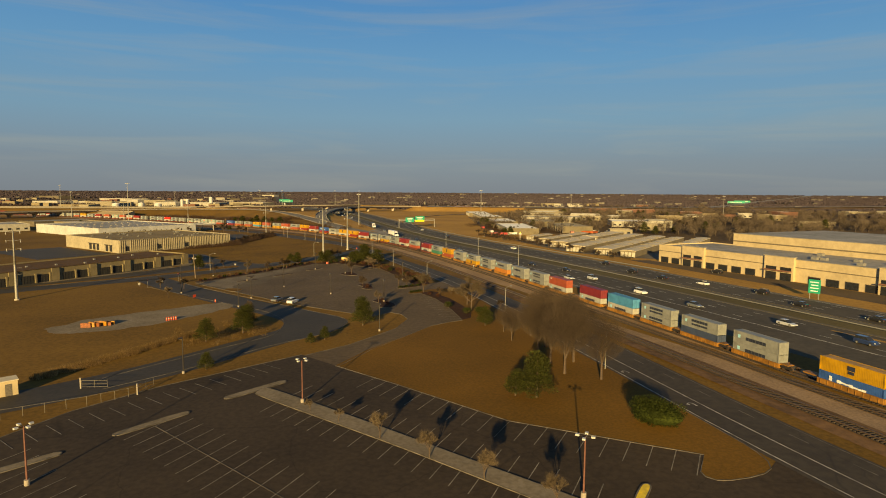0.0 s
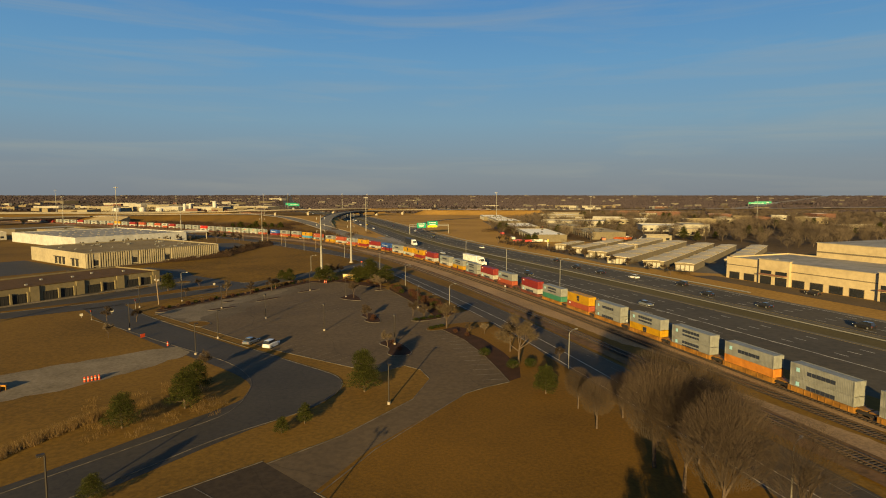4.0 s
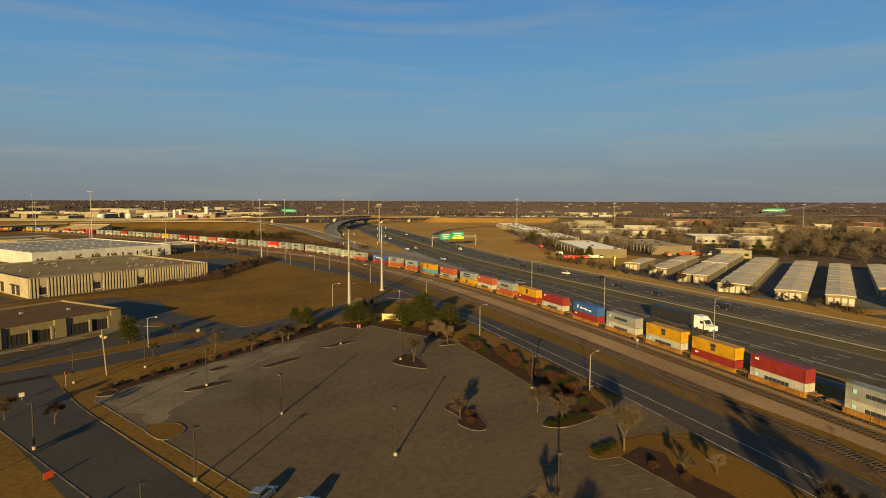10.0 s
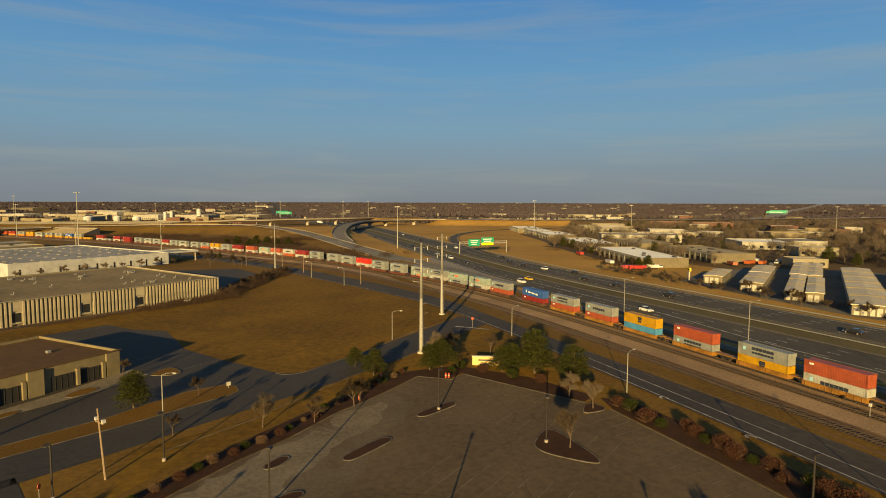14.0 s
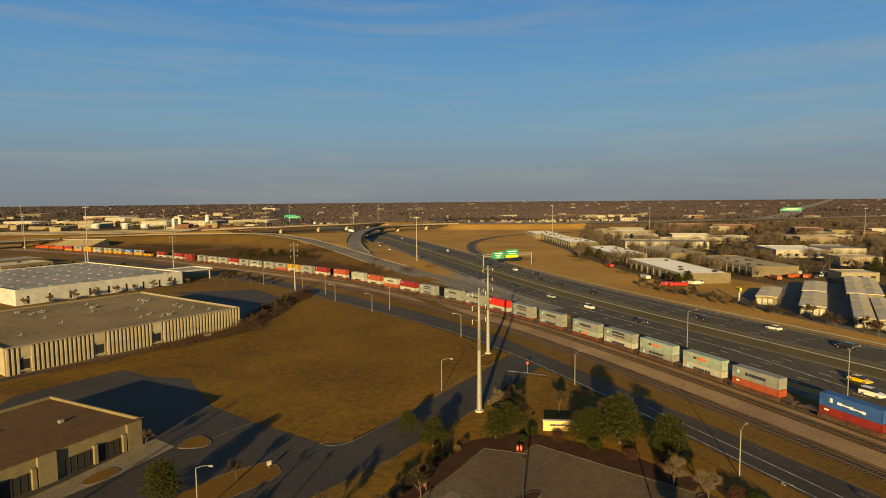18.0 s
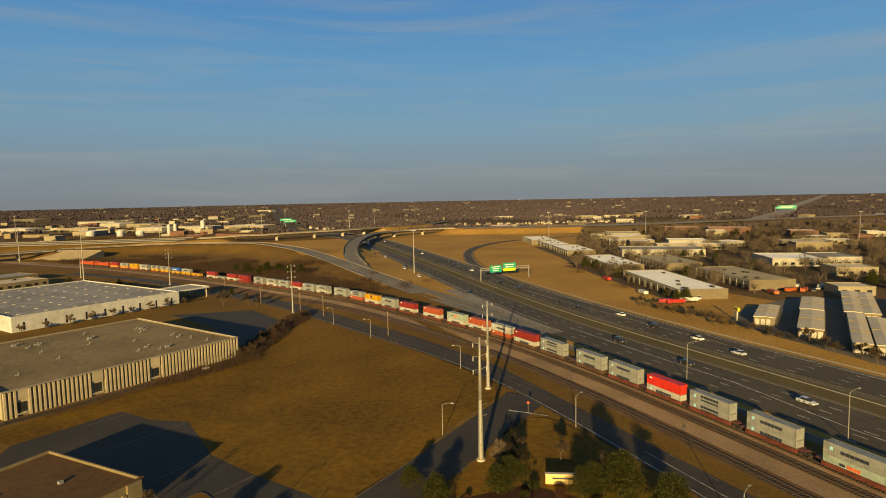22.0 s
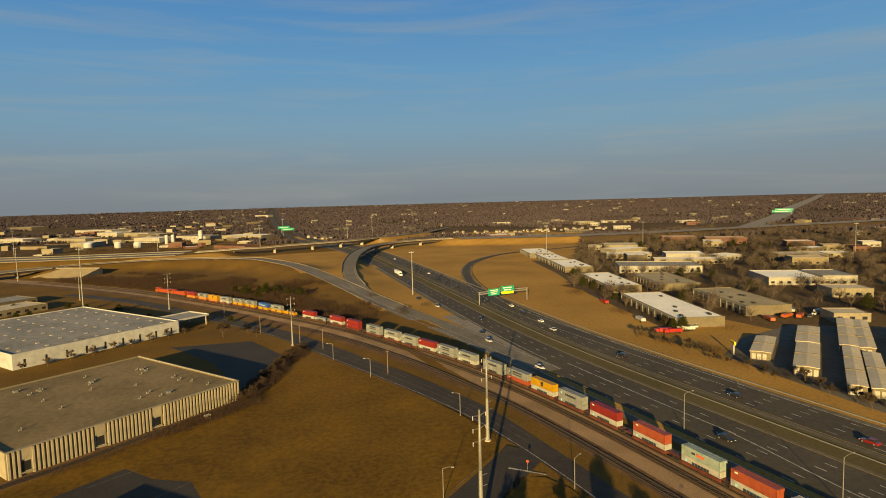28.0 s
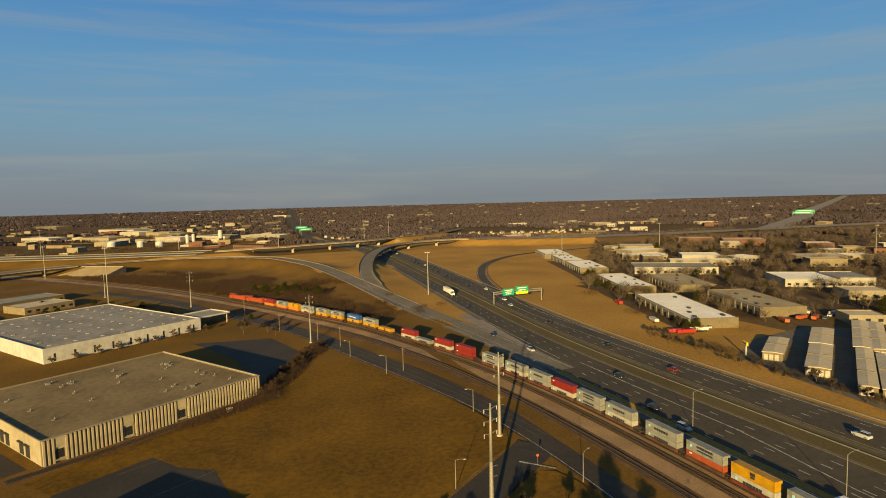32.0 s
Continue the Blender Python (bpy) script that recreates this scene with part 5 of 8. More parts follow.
def bush(x, y, r, mat, h=None, kind="leaf", label="", n=3300):
    """A low rounded shrub: a twiggy heart and an uneven skin of leaves."""
    key = ("bush", mat.name)
    rng = random.Random(7)
    if key not in TREE_LIBRARY:
        th = new("shrub")
        tagged(th, label or "rounded shrub in a mulch bed", "shrub", "shrubs")
        s = Shape()
        for _ in range(9):
            a, d = rng.uniform(0, 6.28), rng.uniform(0, 0.5)
            leaf_cloud(s, rng, (math.cos(a) * d, math.sin(a) * d, 0.45 + rng.uniform(-0.1, 0.12)), (0.52, 0.52, 0.42), n // 9, 0.062)
        c = Shape()
        for _ in range(26):
            a = rng.uniform(0, 6.28)
            c.tube((0, 0, 0), (math.cos(a) * 0.6, math.sin(a) * 0.6, rng.uniform(0.3, 0.8)), 0.03, 0.012, 3, False)
        part("stem", c, BARK, th)
        part("foliage", s, mat, th)
        TREE_LIBRARY[key] = ob = th
    else:
        ob = copy_thing(TREE_LIBRARY[key], pose(0, 0, 0))
    ob.matrix_world = pose(x, y, ground_z(x, y) + 0.02, 0, 0, random.Random(int(x * 17 + y * 3)).uniform(0, 360)) @ Matrix.Diagonal((r, r, h or r * 1.05, 1))
    return ob


def near_vegetation():
    for i, (x, y, h) in enumerate(((-7.7, 149.7, 5.2), (0.6, 154.7, 6.4), (2.4, 163, 5.2), (-8.3, 127.3, 3.3), (28.6, 150.5, 7.2), (17, 141, 3.0), (13.4, 138.6, 2.4), (40, 88.8, 7.4), (37.4, 91, 4.4), (48.7, 280.4, 5.6), (45.6, 279.4, 5.2), (34.6, 281.5, 5.2), (57.6, 271.4, 5.0), (62.5, 267.4, 8.4), (66.4, 260.4, 6.4), (60, 271.5, 5.2), (-7, 281.4, 6.2), (55.1, 135.6, 4.8), (33, 289, 4.0))):
        pine(x, y, h, i % 3, 1.35 if y > 250 else 1.15)
    bare = [(60.4, 247.2, 6), (48.4, 237, 6.6), (26.5, 266.6, 6), (11.4, 263.6, 6.4), (28, 268.4, 5.5), (3.1, 283.6, 4.6), (60, 253, 5.6), (15.4, 504, 11), (55.8, 202, 5.6), (58.6, 185.4, 8.5), (57.4, 197.6, 5.2), (60.8, 177.3, 3.6), (63.9, 175.4, 3.6), (-10.2, 303.4, 4), (52, 284.5, 7), (50, 288, 6.5), (56, 290, 6), (62, 284, 5.5), (66, 275, 6), (3.4, 174.5, 5), (-12.5, 229, 5), (-17, 212, 4.5), (-20, 234, 5), (44, 205, 5), (40.5, 175.5, 5), (-1, 266, 4), (19, 262.5, 5.5), (59.2, 151.7, 12), (67.1, 149.8, 4), (62, 160, 8)]
    for i, (x, y, h) in enumerate(bare):
        bare_tree(x, y, h, i % 4, pale=y == 151.7 or (i % 3 == 0 and y > 170))
    for i, (x, y, h) in enumerate(((50.9, 96.6, 13.5), (53.9, 120.7, 7.5), (53, 108.5, 13), (56.4, 101.5, 12.5), (57.5, 113, 13), (59.5, 122, 7), (56, 128, 6.5), (54.6, 91, 12), (58.4, 107, 12.5), (51.8, 102.6, 12))):
        grove_tree(x, y, h, i % 3)
    for x, y in ((16.4, 76.5), (20.2, 68.8), (12.4, 84.5), (24.6, 60.6), (8.6, 92.4), (5.6, 98.2)):
        bare_tree(x, y, 4.6 if y < 90 else 2.6, 1, pale=True)
    rng = random.Random(3)
    # beds beside the lot
    for k in range(20):
        y = 246 - k * 2.35
        bush(64.6 + rng.uniform(-1, 2.2), y, rng.uniform(1.1, 2.2), (RUSSET, HEDGE, RUSSET)[k % 3])
    for k in range(22):
        f = k / 21
        bush(-6 + 47 * f + rng.uniform(-0.5, 0.3) - 1.2, 244 + 34.5 * f + rng.uniform(0, 1.2) + 0.6, rng.uniform(0.6, 1.2), (RUSSET, HEDGE, SCRUB)[k % 3])
    for x, y, r in ((54, 273, 1.6), (57, 267, 1.8), (60.5, 262, 1.6), (62.5, 257, 1.6), (51.5, 277.5, 1.5), (49, 276, 1.2)):
        bush(x, y, r, (RUSSET, HEDGE)[int(x) % 2])
    for x, y, r in ((55, 196.8, 1.2), (57, 197, 1.3), (59.2, 197.4, 1.2), (61.2, 197, 1.1), (55, 186.4, 1.1), (56.6, 186.6, 1.3), (58, 187, 1.0)):
        bush(x, y, r, HEDGE, 0.75)
    for x, y in ((42, 172), (42.5, 178), (46, 206), (45, 203), (58.6, 180), (59.6, 176)):
        bush(x, y, 0.9, RUSSET)
    for x, y in ((56, 160), (60.4, 149.4), (57, 150)):
        bush(x, y, 1.6, HEDGE)
    # clipped evergreen shrub on the lawn: a dense oval of small leaves round a dark heart
    th = thing("evergreen_shrub", on_ground(49.9, 72.4, -57), "large dense oval evergreen shrub on the lawn", "shrub")
    sh, core = Shape(), Shape()
    for _ in range(22):
        c = Vector((rng.gauss(0, 1), rng.gauss(0, 1), rng.gauss(0, 1))).normalized()
        leaf_cloud(sh, rng, (c.x * 2.7, c.y * 1.6, 1.8 + c.z * 0.9), (1.7, 1.35, 1.25), 620, 0.19)
    rings = 7
    for k in range(rings + 1):
        a = math.pi * k / rings
        core.v += [(3.3 * math.sin(a) * math.cos(0.5236 * i), 2.0 * math.sin(a) * math.sin(0.5236 * i), 1.35 - 1.35 * math.cos(a)) for i in range(12)]
    core.f = [(k * 12 + i, k * 12 + (i + 1) % 12, k * 12 + 12 + (i + 1) % 12, k * 12 + 12 + i) for k in range(rings) for i in range(12)]
    part("heart", core, HEDGE, th)
    part("foliage", sh, HEDGE, th)


def stuff_cloud(name, spots, mat, label, size, per, hgt, rad, cat="scrub", seed=1):
    """Scrub or reeds over many spots, as one object."""
    rng = random.Random(seed)
    s = Shape()
    for x, y in spots:
        z = ground_z(x, y)
        for _ in range(int(per * 1.5)):
            a, d = rng.uniform(0, 6.28), rad * math.sqrt(rng.random())
            p = Vector((x + math.cos(a) * d, y + math.sin(a) * d, z + hgt * rng.random() ** 1.5 * (1 - 0.6 * d / rad)))
            u = Vector((rng.uniform(-0.5, 0.5), rng.uniform(-0.5, 0.5), 1)).normalized() * size * rng.uniform(0.6, 1.6)
            w = u.orthogonal().normalized() * size * 0.06
            s.add([p - w, p + w, p + u], [(0, 1, 2)])
    return tagged(part(name, s, mat), label, cat, kind="stuff")


def scrub_belts():
    rng = random.Random(21)
    spots = [(14 + 32 * f + rng.uniform(-2.5, 2.5), 398 + 58 * f + rng.uniform(-3, 3)) for f in np.linspace(0, 1, 60)]
    stuff_cloud("scrub_belt", spots, SCRUB, "tangled brown leafless scrub along the field edge", 1.3, 120, 2.6, 3.0)
    spots = [(-12 + 29 * f + rng.uniform(-2, 2), 377 + 18 * f + rng.uniform(-2, 2)) for f in np.linspace(0, 1, 34) ** 0.7]
    stuff_cloud("scrub_belt", spots, SCRUB, "tangled brown leafless scrub beside the old rail spur", 1.1, 90, 1.7, 2.4)
    spots = [(-34 + 48 * f + rng.uniform(-1, 1), 364 + 28 * f + rng.uniform(-1, 1)) for f in np.linspace(0, 1, 40)]
    stuff_cloud("scrub_belt", spots, SCRUB, "low dry weeds along an old rail spur", 0.5, 50, 0.6, 1.6)
    spots = [(-36 + 26 * f + rng.uniform(-0.8, 0.8), 133 + 18 * f + 7 * f * f + rng.uniform(-0.8, 0.8)) for f in np.linspace(0, 1, 60)]
    stuff_cloud("reed_bank", spots, STRAW, "tall straw-coloured dry reeds along a ditch", 0.9, 60, 0.5, 0.9, "reeds")
    spots = [(rng.uniform(-14, 6), rng.uniform(146, 168)) for _ in range(40)]
    stuff_cloud("weed_patch", spots, STRAW, "dry straw weeds among pines", 0.6, 26, 0.4, 1.2, "weeds")
    spots = []
    for _ in range(520):
        y = 500 + 330 * rng.random()
        xt = float(np.interp(y, TRACK[:, 1], TRACK[:, 0]))
        spots.append((xt + 8 + abs(rng.gauss(0, 20)), y + rng.uniform(-4, 4)))
    stuff_cloud("embankment_scrub", spots, SCRUB, "dark leafless brush on a grassy railway embankment", 1.9, 46, 2.6, 3.6)
    spots = []
    while len(spots) < 420:
        y = rng.uniform(590, 850)
        xt = float(np.interp(y, TRACK[:, 1], TRACK[:, 0]))
        x = xt + rng.uniform(8, 92)
        if not near_road(x, y, 12) and noise.noise(Vector((x / 40, y / 40, 4))) > -0.02:
            spots.append((x, y))
    stuff_cloud("slope_brush", spots, SCRUB, "patches of brown brush on the grass slope above the railway", 1.7, 60, 2.6, 4.2)
    for i, (x, y) in enumerate(((45.5, 616.6), (53.3, 630), (60.3, 624), (66, 612), (50, 640), (40, 632), (72, 600), (34, 650))):
        pine(x, y, 5 + (i * 7 % 4), i % 3, 1.35)
    spots = [(rng.uniform(176, 186) + 0.03 * y, y) for y in np.linspace(232, 400, 60)]
    stuff_cloud("fence_scrub", spots, SCRUB, "brown leafless scrub along the storage fence", 1.4, 70, 2.2, 2.6)
    spots = [(206 + 0.42 * (y - 392) + rng.uniform(-3, 3), y) for y in np.linspace(392, 700, 70)]
    stuff_cloud("verge_scrub", spots, SCRUB, "brown scrub between highway verge and business units", 1.5, 60, 2.4, 3.0)
    for i in range(26):
        f = i / 25
        bare_tree(14 + 32 * f + rng.uniform(-2, 2), 399 + 58 * f + rng.uniform(-3, 3), rng.uniform(3, 5.5), i % 4)
    for i in range(26):
        y = 236 + i * 6.4
        bare_tree(178 + 0.05 * (y - 236) + rng.uniform(-3, 5), y, rng.uniform(4, 7), i % 4)
    for i in range(30):
        y = 395 + i * 10
        x = 207 + 0.42 * (y - 392) + rng.uniform(-4, 4)
        if built_on(x, y, 2):
            continue
        (pine if i % 4 == 0 else bare_tree)(x, y, rng.uniform(4, 7.5), i % 3)
    for i in range(46):
        y = rng.uniform(392, 640)
        x = 212 + 0.41 * (y - 392) + rng.uniform(-7, 3)
        if not built_on(x, y, 2):
            (pine if i % 3 == 0 else bare_tree)(x, y, rng.uniform(3.5, 6.5), i % 3)
    for i, (x, y, h) in enumerate(((-96, 628, 4), (-88, 622, 5), (-72, 652, 4.5), (-60, 640, 4), (-104, 660, 5), (-52, 610, 4), (-40, 622, 4.4), (22, 540, 4))):
        pine(x, y, h, i % 3, 1.4)
    for x, y, h in ((27, 500, 8), (30, 492, 7), (-8, 560, 6), (-20, 575, 6), (10, 545, 6)):
        bare_tree(x, y, h, 2)
    for i in range(9):
        f = i / 8
        bare_tree(-64 + 62 * f, 482 + 40.4 * f, rng.uniform(5, 6.6), i % 4, pale=True)


# ---- street furniture ----
POLE_DARK = material("bronze_pole", (0.018, 0.013, 0.01), 0.6, 0.1, scale=3)
LENS = material("lamp_lens", (0.42, 0.41, 0.38), 0.3)
STEEL_WORN = material("weathered_steel", (0.13, 0.11, 0.085), 0.7, 0.2, scale=3)
WOOD_POLE = material("weathered_wood_pole", (0.2, 0.14, 0.09), 0.9, scale=4)
RED_PLASTIC = material("orange_safety_plastic", (0.45, 0.05, 0.015), 0.5)
SIGN_GREEN = material("sign_green", (0.0, 0.25, 0.15), 0.5)
SIGN_YELLOW = material("sign_yellow", (0.8, 0.55, 0.03), 0.5)
BARRIER_YELLOW = material("worn_yellow_barrier", (0.42, 0.17, 0.012), 0.6, scale=2, second=(0.25, 0.09, 0.01))
BARRIER_RUST = material("rusty_orange_barrier", (0.22, 0.06, 0.012), 0.7, scale=2, second=(0.12, 0.035, 0.01))
BRICK_SIGN = material("buff_brick", (0.6, 0.4, 0.17), 0.85, scale=4, second=(0.5, 0.32, 0.13))
LIB = {}


def once(key, make, m):
    """The first call builds a thing, the next ones copy it."""
    if key not in LIB:
        LIB[key] = make()
        LIB[key].matrix_world = m
        return LIB[key]
    return copy_thing(LIB[key], m)


def on_ground(x, y, rz=0.0, dz=0.0):
    return pose(x, y, ground_z(x, y) + dz, 0, 0, rz)


def make_lot_lamp():
    th = new("parking_lamp")
    tagged(th, "slim dark bronze parking lot lamp on a round concrete base", "lamp post", "parking lot lamps")
    part("base", Shape().tube((0, 0, -0.2), (0, 0, 0.45), 0.26, 0.26, 12), CONCRETE, th)
    part("pole", Shape().tube((0, 0, 0.45), (0, 0, 6.6), 0.12, 0.1, 8), POLE_DARK, th)
    h = part("lamp_head", Shape().box(-0.35, 0, 6.65, 0.75, 0.42, 0.24), POLE_DARK, th)
    part("lens", Shape().box(-0.38, 0, 6.52, 0.55, 0.32, 0.03), LENS, h)
    return th


def make_quad_lamp():
    th = new("parking_lamp")
    tagged(th, "tall brown parking lamp with four white heads", "lamp post", "four-headed parking lamps")
    part("base", Shape().tube((0, 0, -0.2), (0, 0, 0.7), 0.3, 0.3, 12), CONCRETE, th)
    part("pole", Shape().tube((0, 0, 0.7), (0, 0, 7.0), 0.11, 0.08, 8), material("rusty_brown_pole", (0.13, 0.05, 0.035), 0.6), th)
    for k in range(4):
        a = 0.4 + k * 1.5708
        c, s = math.cos(a), math.sin(a)
        arm = part("arm", Shape().tube((0, 0, 6.9), (c * 0.7, s * 0.7, 7.05), 0.04, n=6), POLE_DARK, th)
        part("lamp_head", Shape().box(c * 0.85, s * 0.85, 7.05, 0.42, 0.32, 0.2, math.degrees(a)), LENS, arm)
    return th


def make_street_lamp(h=7.2, arm=1.9):
    th = new("street_lamp")
    tagged(th, "galvanised steel street lamp with a single curved arm", "street lamp", "street lamps")
    part("pole", Shape().tube((0, 0, -0.2), (0, 0, h - 0.4), 0.1, 0.07, 8), STEEL, th)
    part("arm", Shape().tube((0, 0, h - 0.45), (arm * 0.5, 0, h - 0.08), 0.045, n=6).tube((arm * 0.5, 0, h - 0.08), (arm, 0, h), 0.045, 0.035, 6), STEEL, th)
    hd = part("lamp_head", Shape().box(arm + 0.28, 0, h, 0.65, 0.26, 0.16), STEEL, th)
    part("lens", Shape().box(arm + 0.3, 0, h - 0.1, 0.45, 0.2, 0.05), LENS, hd)
    return th


def street_furniture():
    for x, y, r in ((19.6, 219.5, 60), (31.2, 197.6, 60), (9.1, 239.5, 240), (60.8, 211.7, 180), (38.4, 258.6, 200), (46.6, 240, 60), (6.9, 201.1, 200), (2.1, 188, 200), (-13.2, 219.5, 20), (-13.5, 251.2, 20), (-12.2, 126.5, 20), (30.6, 143, 90), (42.6, 177, 60), (-2, 257.2, 30)):
        once("lot", make_lot_lamp, on_ground(x, y, r))
    for x, y in ((5.2, 102.4), (28.1, 60.6), (-28.4, 88.4)):
        once("quad", make_quad_lamp, on_ground(x, y, 20))
    for x, y, r in ((74.5, 296, 20), (70.4, 250.7, 20), (67.6, 204.6, 20), (58.9, 95.3, 20), (66.0, 145.0, 20), (47.3, 306.8, -30), (-2.5, 275.2, -30), (71.2, 347.1, 160), (59.6, 399, 160), (53.2, 430, 160)):
        once("street", make_street_lamp, on_ground(x, y, r))
    for x, y in ((117, 224), (119, 265.5), (121, 309)):
        once("hwy", lambda: make_street_lamp(10.4, 2.8), on_ground(x, y, 0))


def transmission(x, y, h, arms, base=0.55, label="tall tapered galvanised steel transmission pole"):
    th = thing("transmission_pole", on_ground(x, y), label, "utility pole", "transmission poles")
    part("footing", Shape().tube((0, 0, -0.4), (0, 0, 0.35), base + 0.35, base + 0.3, 12), CONCRETE_PALE, th)
    part("shaft", Shape().tube((0, 0, 0.3), (0, 0, h * 0.5), base, base * 0.66, 12, False).tube((0, 0, h * 0.5), (0, 0, h), base * 0.66, base * 0.34, 12), STEEL, th, smooth=True)
    for k in range(arms):
        z = h - 1.2 - k * 2.6
        for e in (-1, 1):
            a = part("insulator_arm", Shape().tube((0, 0, z), (e * 1.7, e * 0.5, z + 0.35), 0.07, 0.045, 6), STEEL, th)
            part("insulator", Shape().tube((e * 1.7, e * 0.5, z + 0.35), (e * 1.7, e * 0.5, z - 0.5), 0.09, 0.06, 6), LENS, a)
    for z in (h * 0.36, h * 0.45):
        part("low_arm", Shape().tube((-0.3, 0, z), (1.7, 0.5, z), 0.06, 0.05, 6), STEEL, th)
    return th


def masts():
    transmission(48.9, 292, 24.5, 3)
    transmission(69.8, 327.5, 23.5, 3)
    transmission(43, 465.8, 23, 3, 0.4)
    transmission(-10.1, 608.7, 24, 3, 0.4)
    transmission(-70, 690, 22, 3, 0.4)
    transmission(-59.5, 226.2, 22, 3, 0.45)
    for x, y, h in ((341.6, 697, 35), (527, 758, 30), (-62, 642, 41), (141, 563, 30), (-141, 856, 32), (-190, 1083, 34), (620, 560, 30), (106, 1077, 34), (250, 1130, 34), (-30, 1160, 32), (330, 1250, 34), (180, 1330, 34)):
        th = thing("high_mast_light", on_ground(x, y), "very tall slim high-mast highway light", "light mast", "high-mast lights")
        part("mast", Shape().tube((0, 0, -0.3), (0, 0, h), 0.4, 0.16, 8), STEEL, th)
        r = part("lamp_ring", Shape().tube((0, 0, h - 0.9), (0, 0, h - 0.6), 1.0, 1.0, 10), STEEL, th)
        for k in range(5):
            a = k * 1.2566
            part("lamp_head", Shape().box(math.cos(a) * 1.4, math.sin(a) * 1.4, h - 0.8, 0.8, 0.5, 0.5, math.degrees(a)), LENS, r)
    for x, y in ((-8.5, 254.5),):
        th = thing("utility_pole", on_ground(x, y, 30), "leaning weathered wooden utility pole with crossarm and floodlights", "utility pole")
        part("pole", Shape().tube((0, 0, -0.3), (-0.6, 0, 9.2), 0.16, 0.11, 8), WOOD_POLE, th)
        c = part("crossarm", Shape().box(-0.45, 0, 7.4, 0.12, 2.0, 0.14), WOOD_POLE, th)
        for e in (-0.9, 0.9):
            part("floodlight", Shape().box(-0.35, e, 7.7, 0.4, 0.35, 0.4), LENS, c)
    for x, y in ((20, 560), (46.4, 466), (53.7, 450.7), (66.4, 399.1), (33, 500)):
        once("wood", make_wood_pole, on_ground(x, y, 30))


def make_wood_pole():
    th = new("utility_pole")
    tagged(th, "plain weathered wooden utility pole beside the road", "utility pole", "wooden poles")
    part("pole", Shape().tube((0, 0, -0.3), (0, 0, 9), 0.14, 0.1, 8), WOOD_POLE, th)
    part("crossarm", Shape().box(0, 0, 8.5, 0.12, 1.8, 0.12), WOOD_POLE, th)
    return th


WORN_EDGE = material("worn_edge_asphalt", (0.12, 0.091, 0.06), 0.9, scale=1.6, second=(0.08, 0.06, 0.038), big=0.1, spec=0.2)


# ---- lot markings and islands ----
def bays_row(name, a, b, vec, n, label="faded white painted parking bay lines", mat=None):
    """n bay lines from the line a-b, each running along vec."""
    s = Shape()
    a, b, v = Vector(a), Vector(b), Vector(vec)
    w = Vector((-v.y, v.x)).normalized() * 0.06
    for k in range(n):
        p = a.lerp(b, k / max(1, n - 1))
        q = p + v
        ring = [p - w, p + w, q + w, q - w]
        s.add([(c.x, c.y, ground_z(c.x, c.y) + 0.045) for c in ring], [(0, 3, 2, 1)])
    return tagged(part(name, s, mat or PAINT_FADED), label, "road marking", kind="structure")


def island(ring, name="planting_island", mat=None, fill=0.12, label="kerbed island of dark brown mulch in the lot", w=0.17):
    c = smooth_ring(ring)
    flat(name, [tuple(p) for p in c], mat or MULCH, fill, label, 4.0)
    kerb("island_kerb", list(c), True, 0.13, w)


def smooth_ring(ring, k=3):
    p = np.array(ring, float)
    for _ in range(k):
        q = []
        for i in range(len(p)):
            a, b = p[i], p[(i + 1) % len(p)]
            q += [a * 0.78 + b * 0.22, a * 0.22 + b * 0.78]
        p = np.array(q)
        if len(p) > 40:
            break
    return p


def long_ring(a, b, w):
    a, b = Vector(a), Vector(b)
    d = (b - a).normalized()
    n = Vector((-d.y, d.x)) * w / 2
    return [tuple(p) for p in (a + n * 0.9, a - d * w * 0.4 + n * 0.3, a - d * w * 0.4 - n * 0.3, a - n * 0.9, b - n * 0.9, b + d * w * 0.4 - n * 0.3, b + d * w * 0.4 + n * 0.3, b + n * 0.9)]


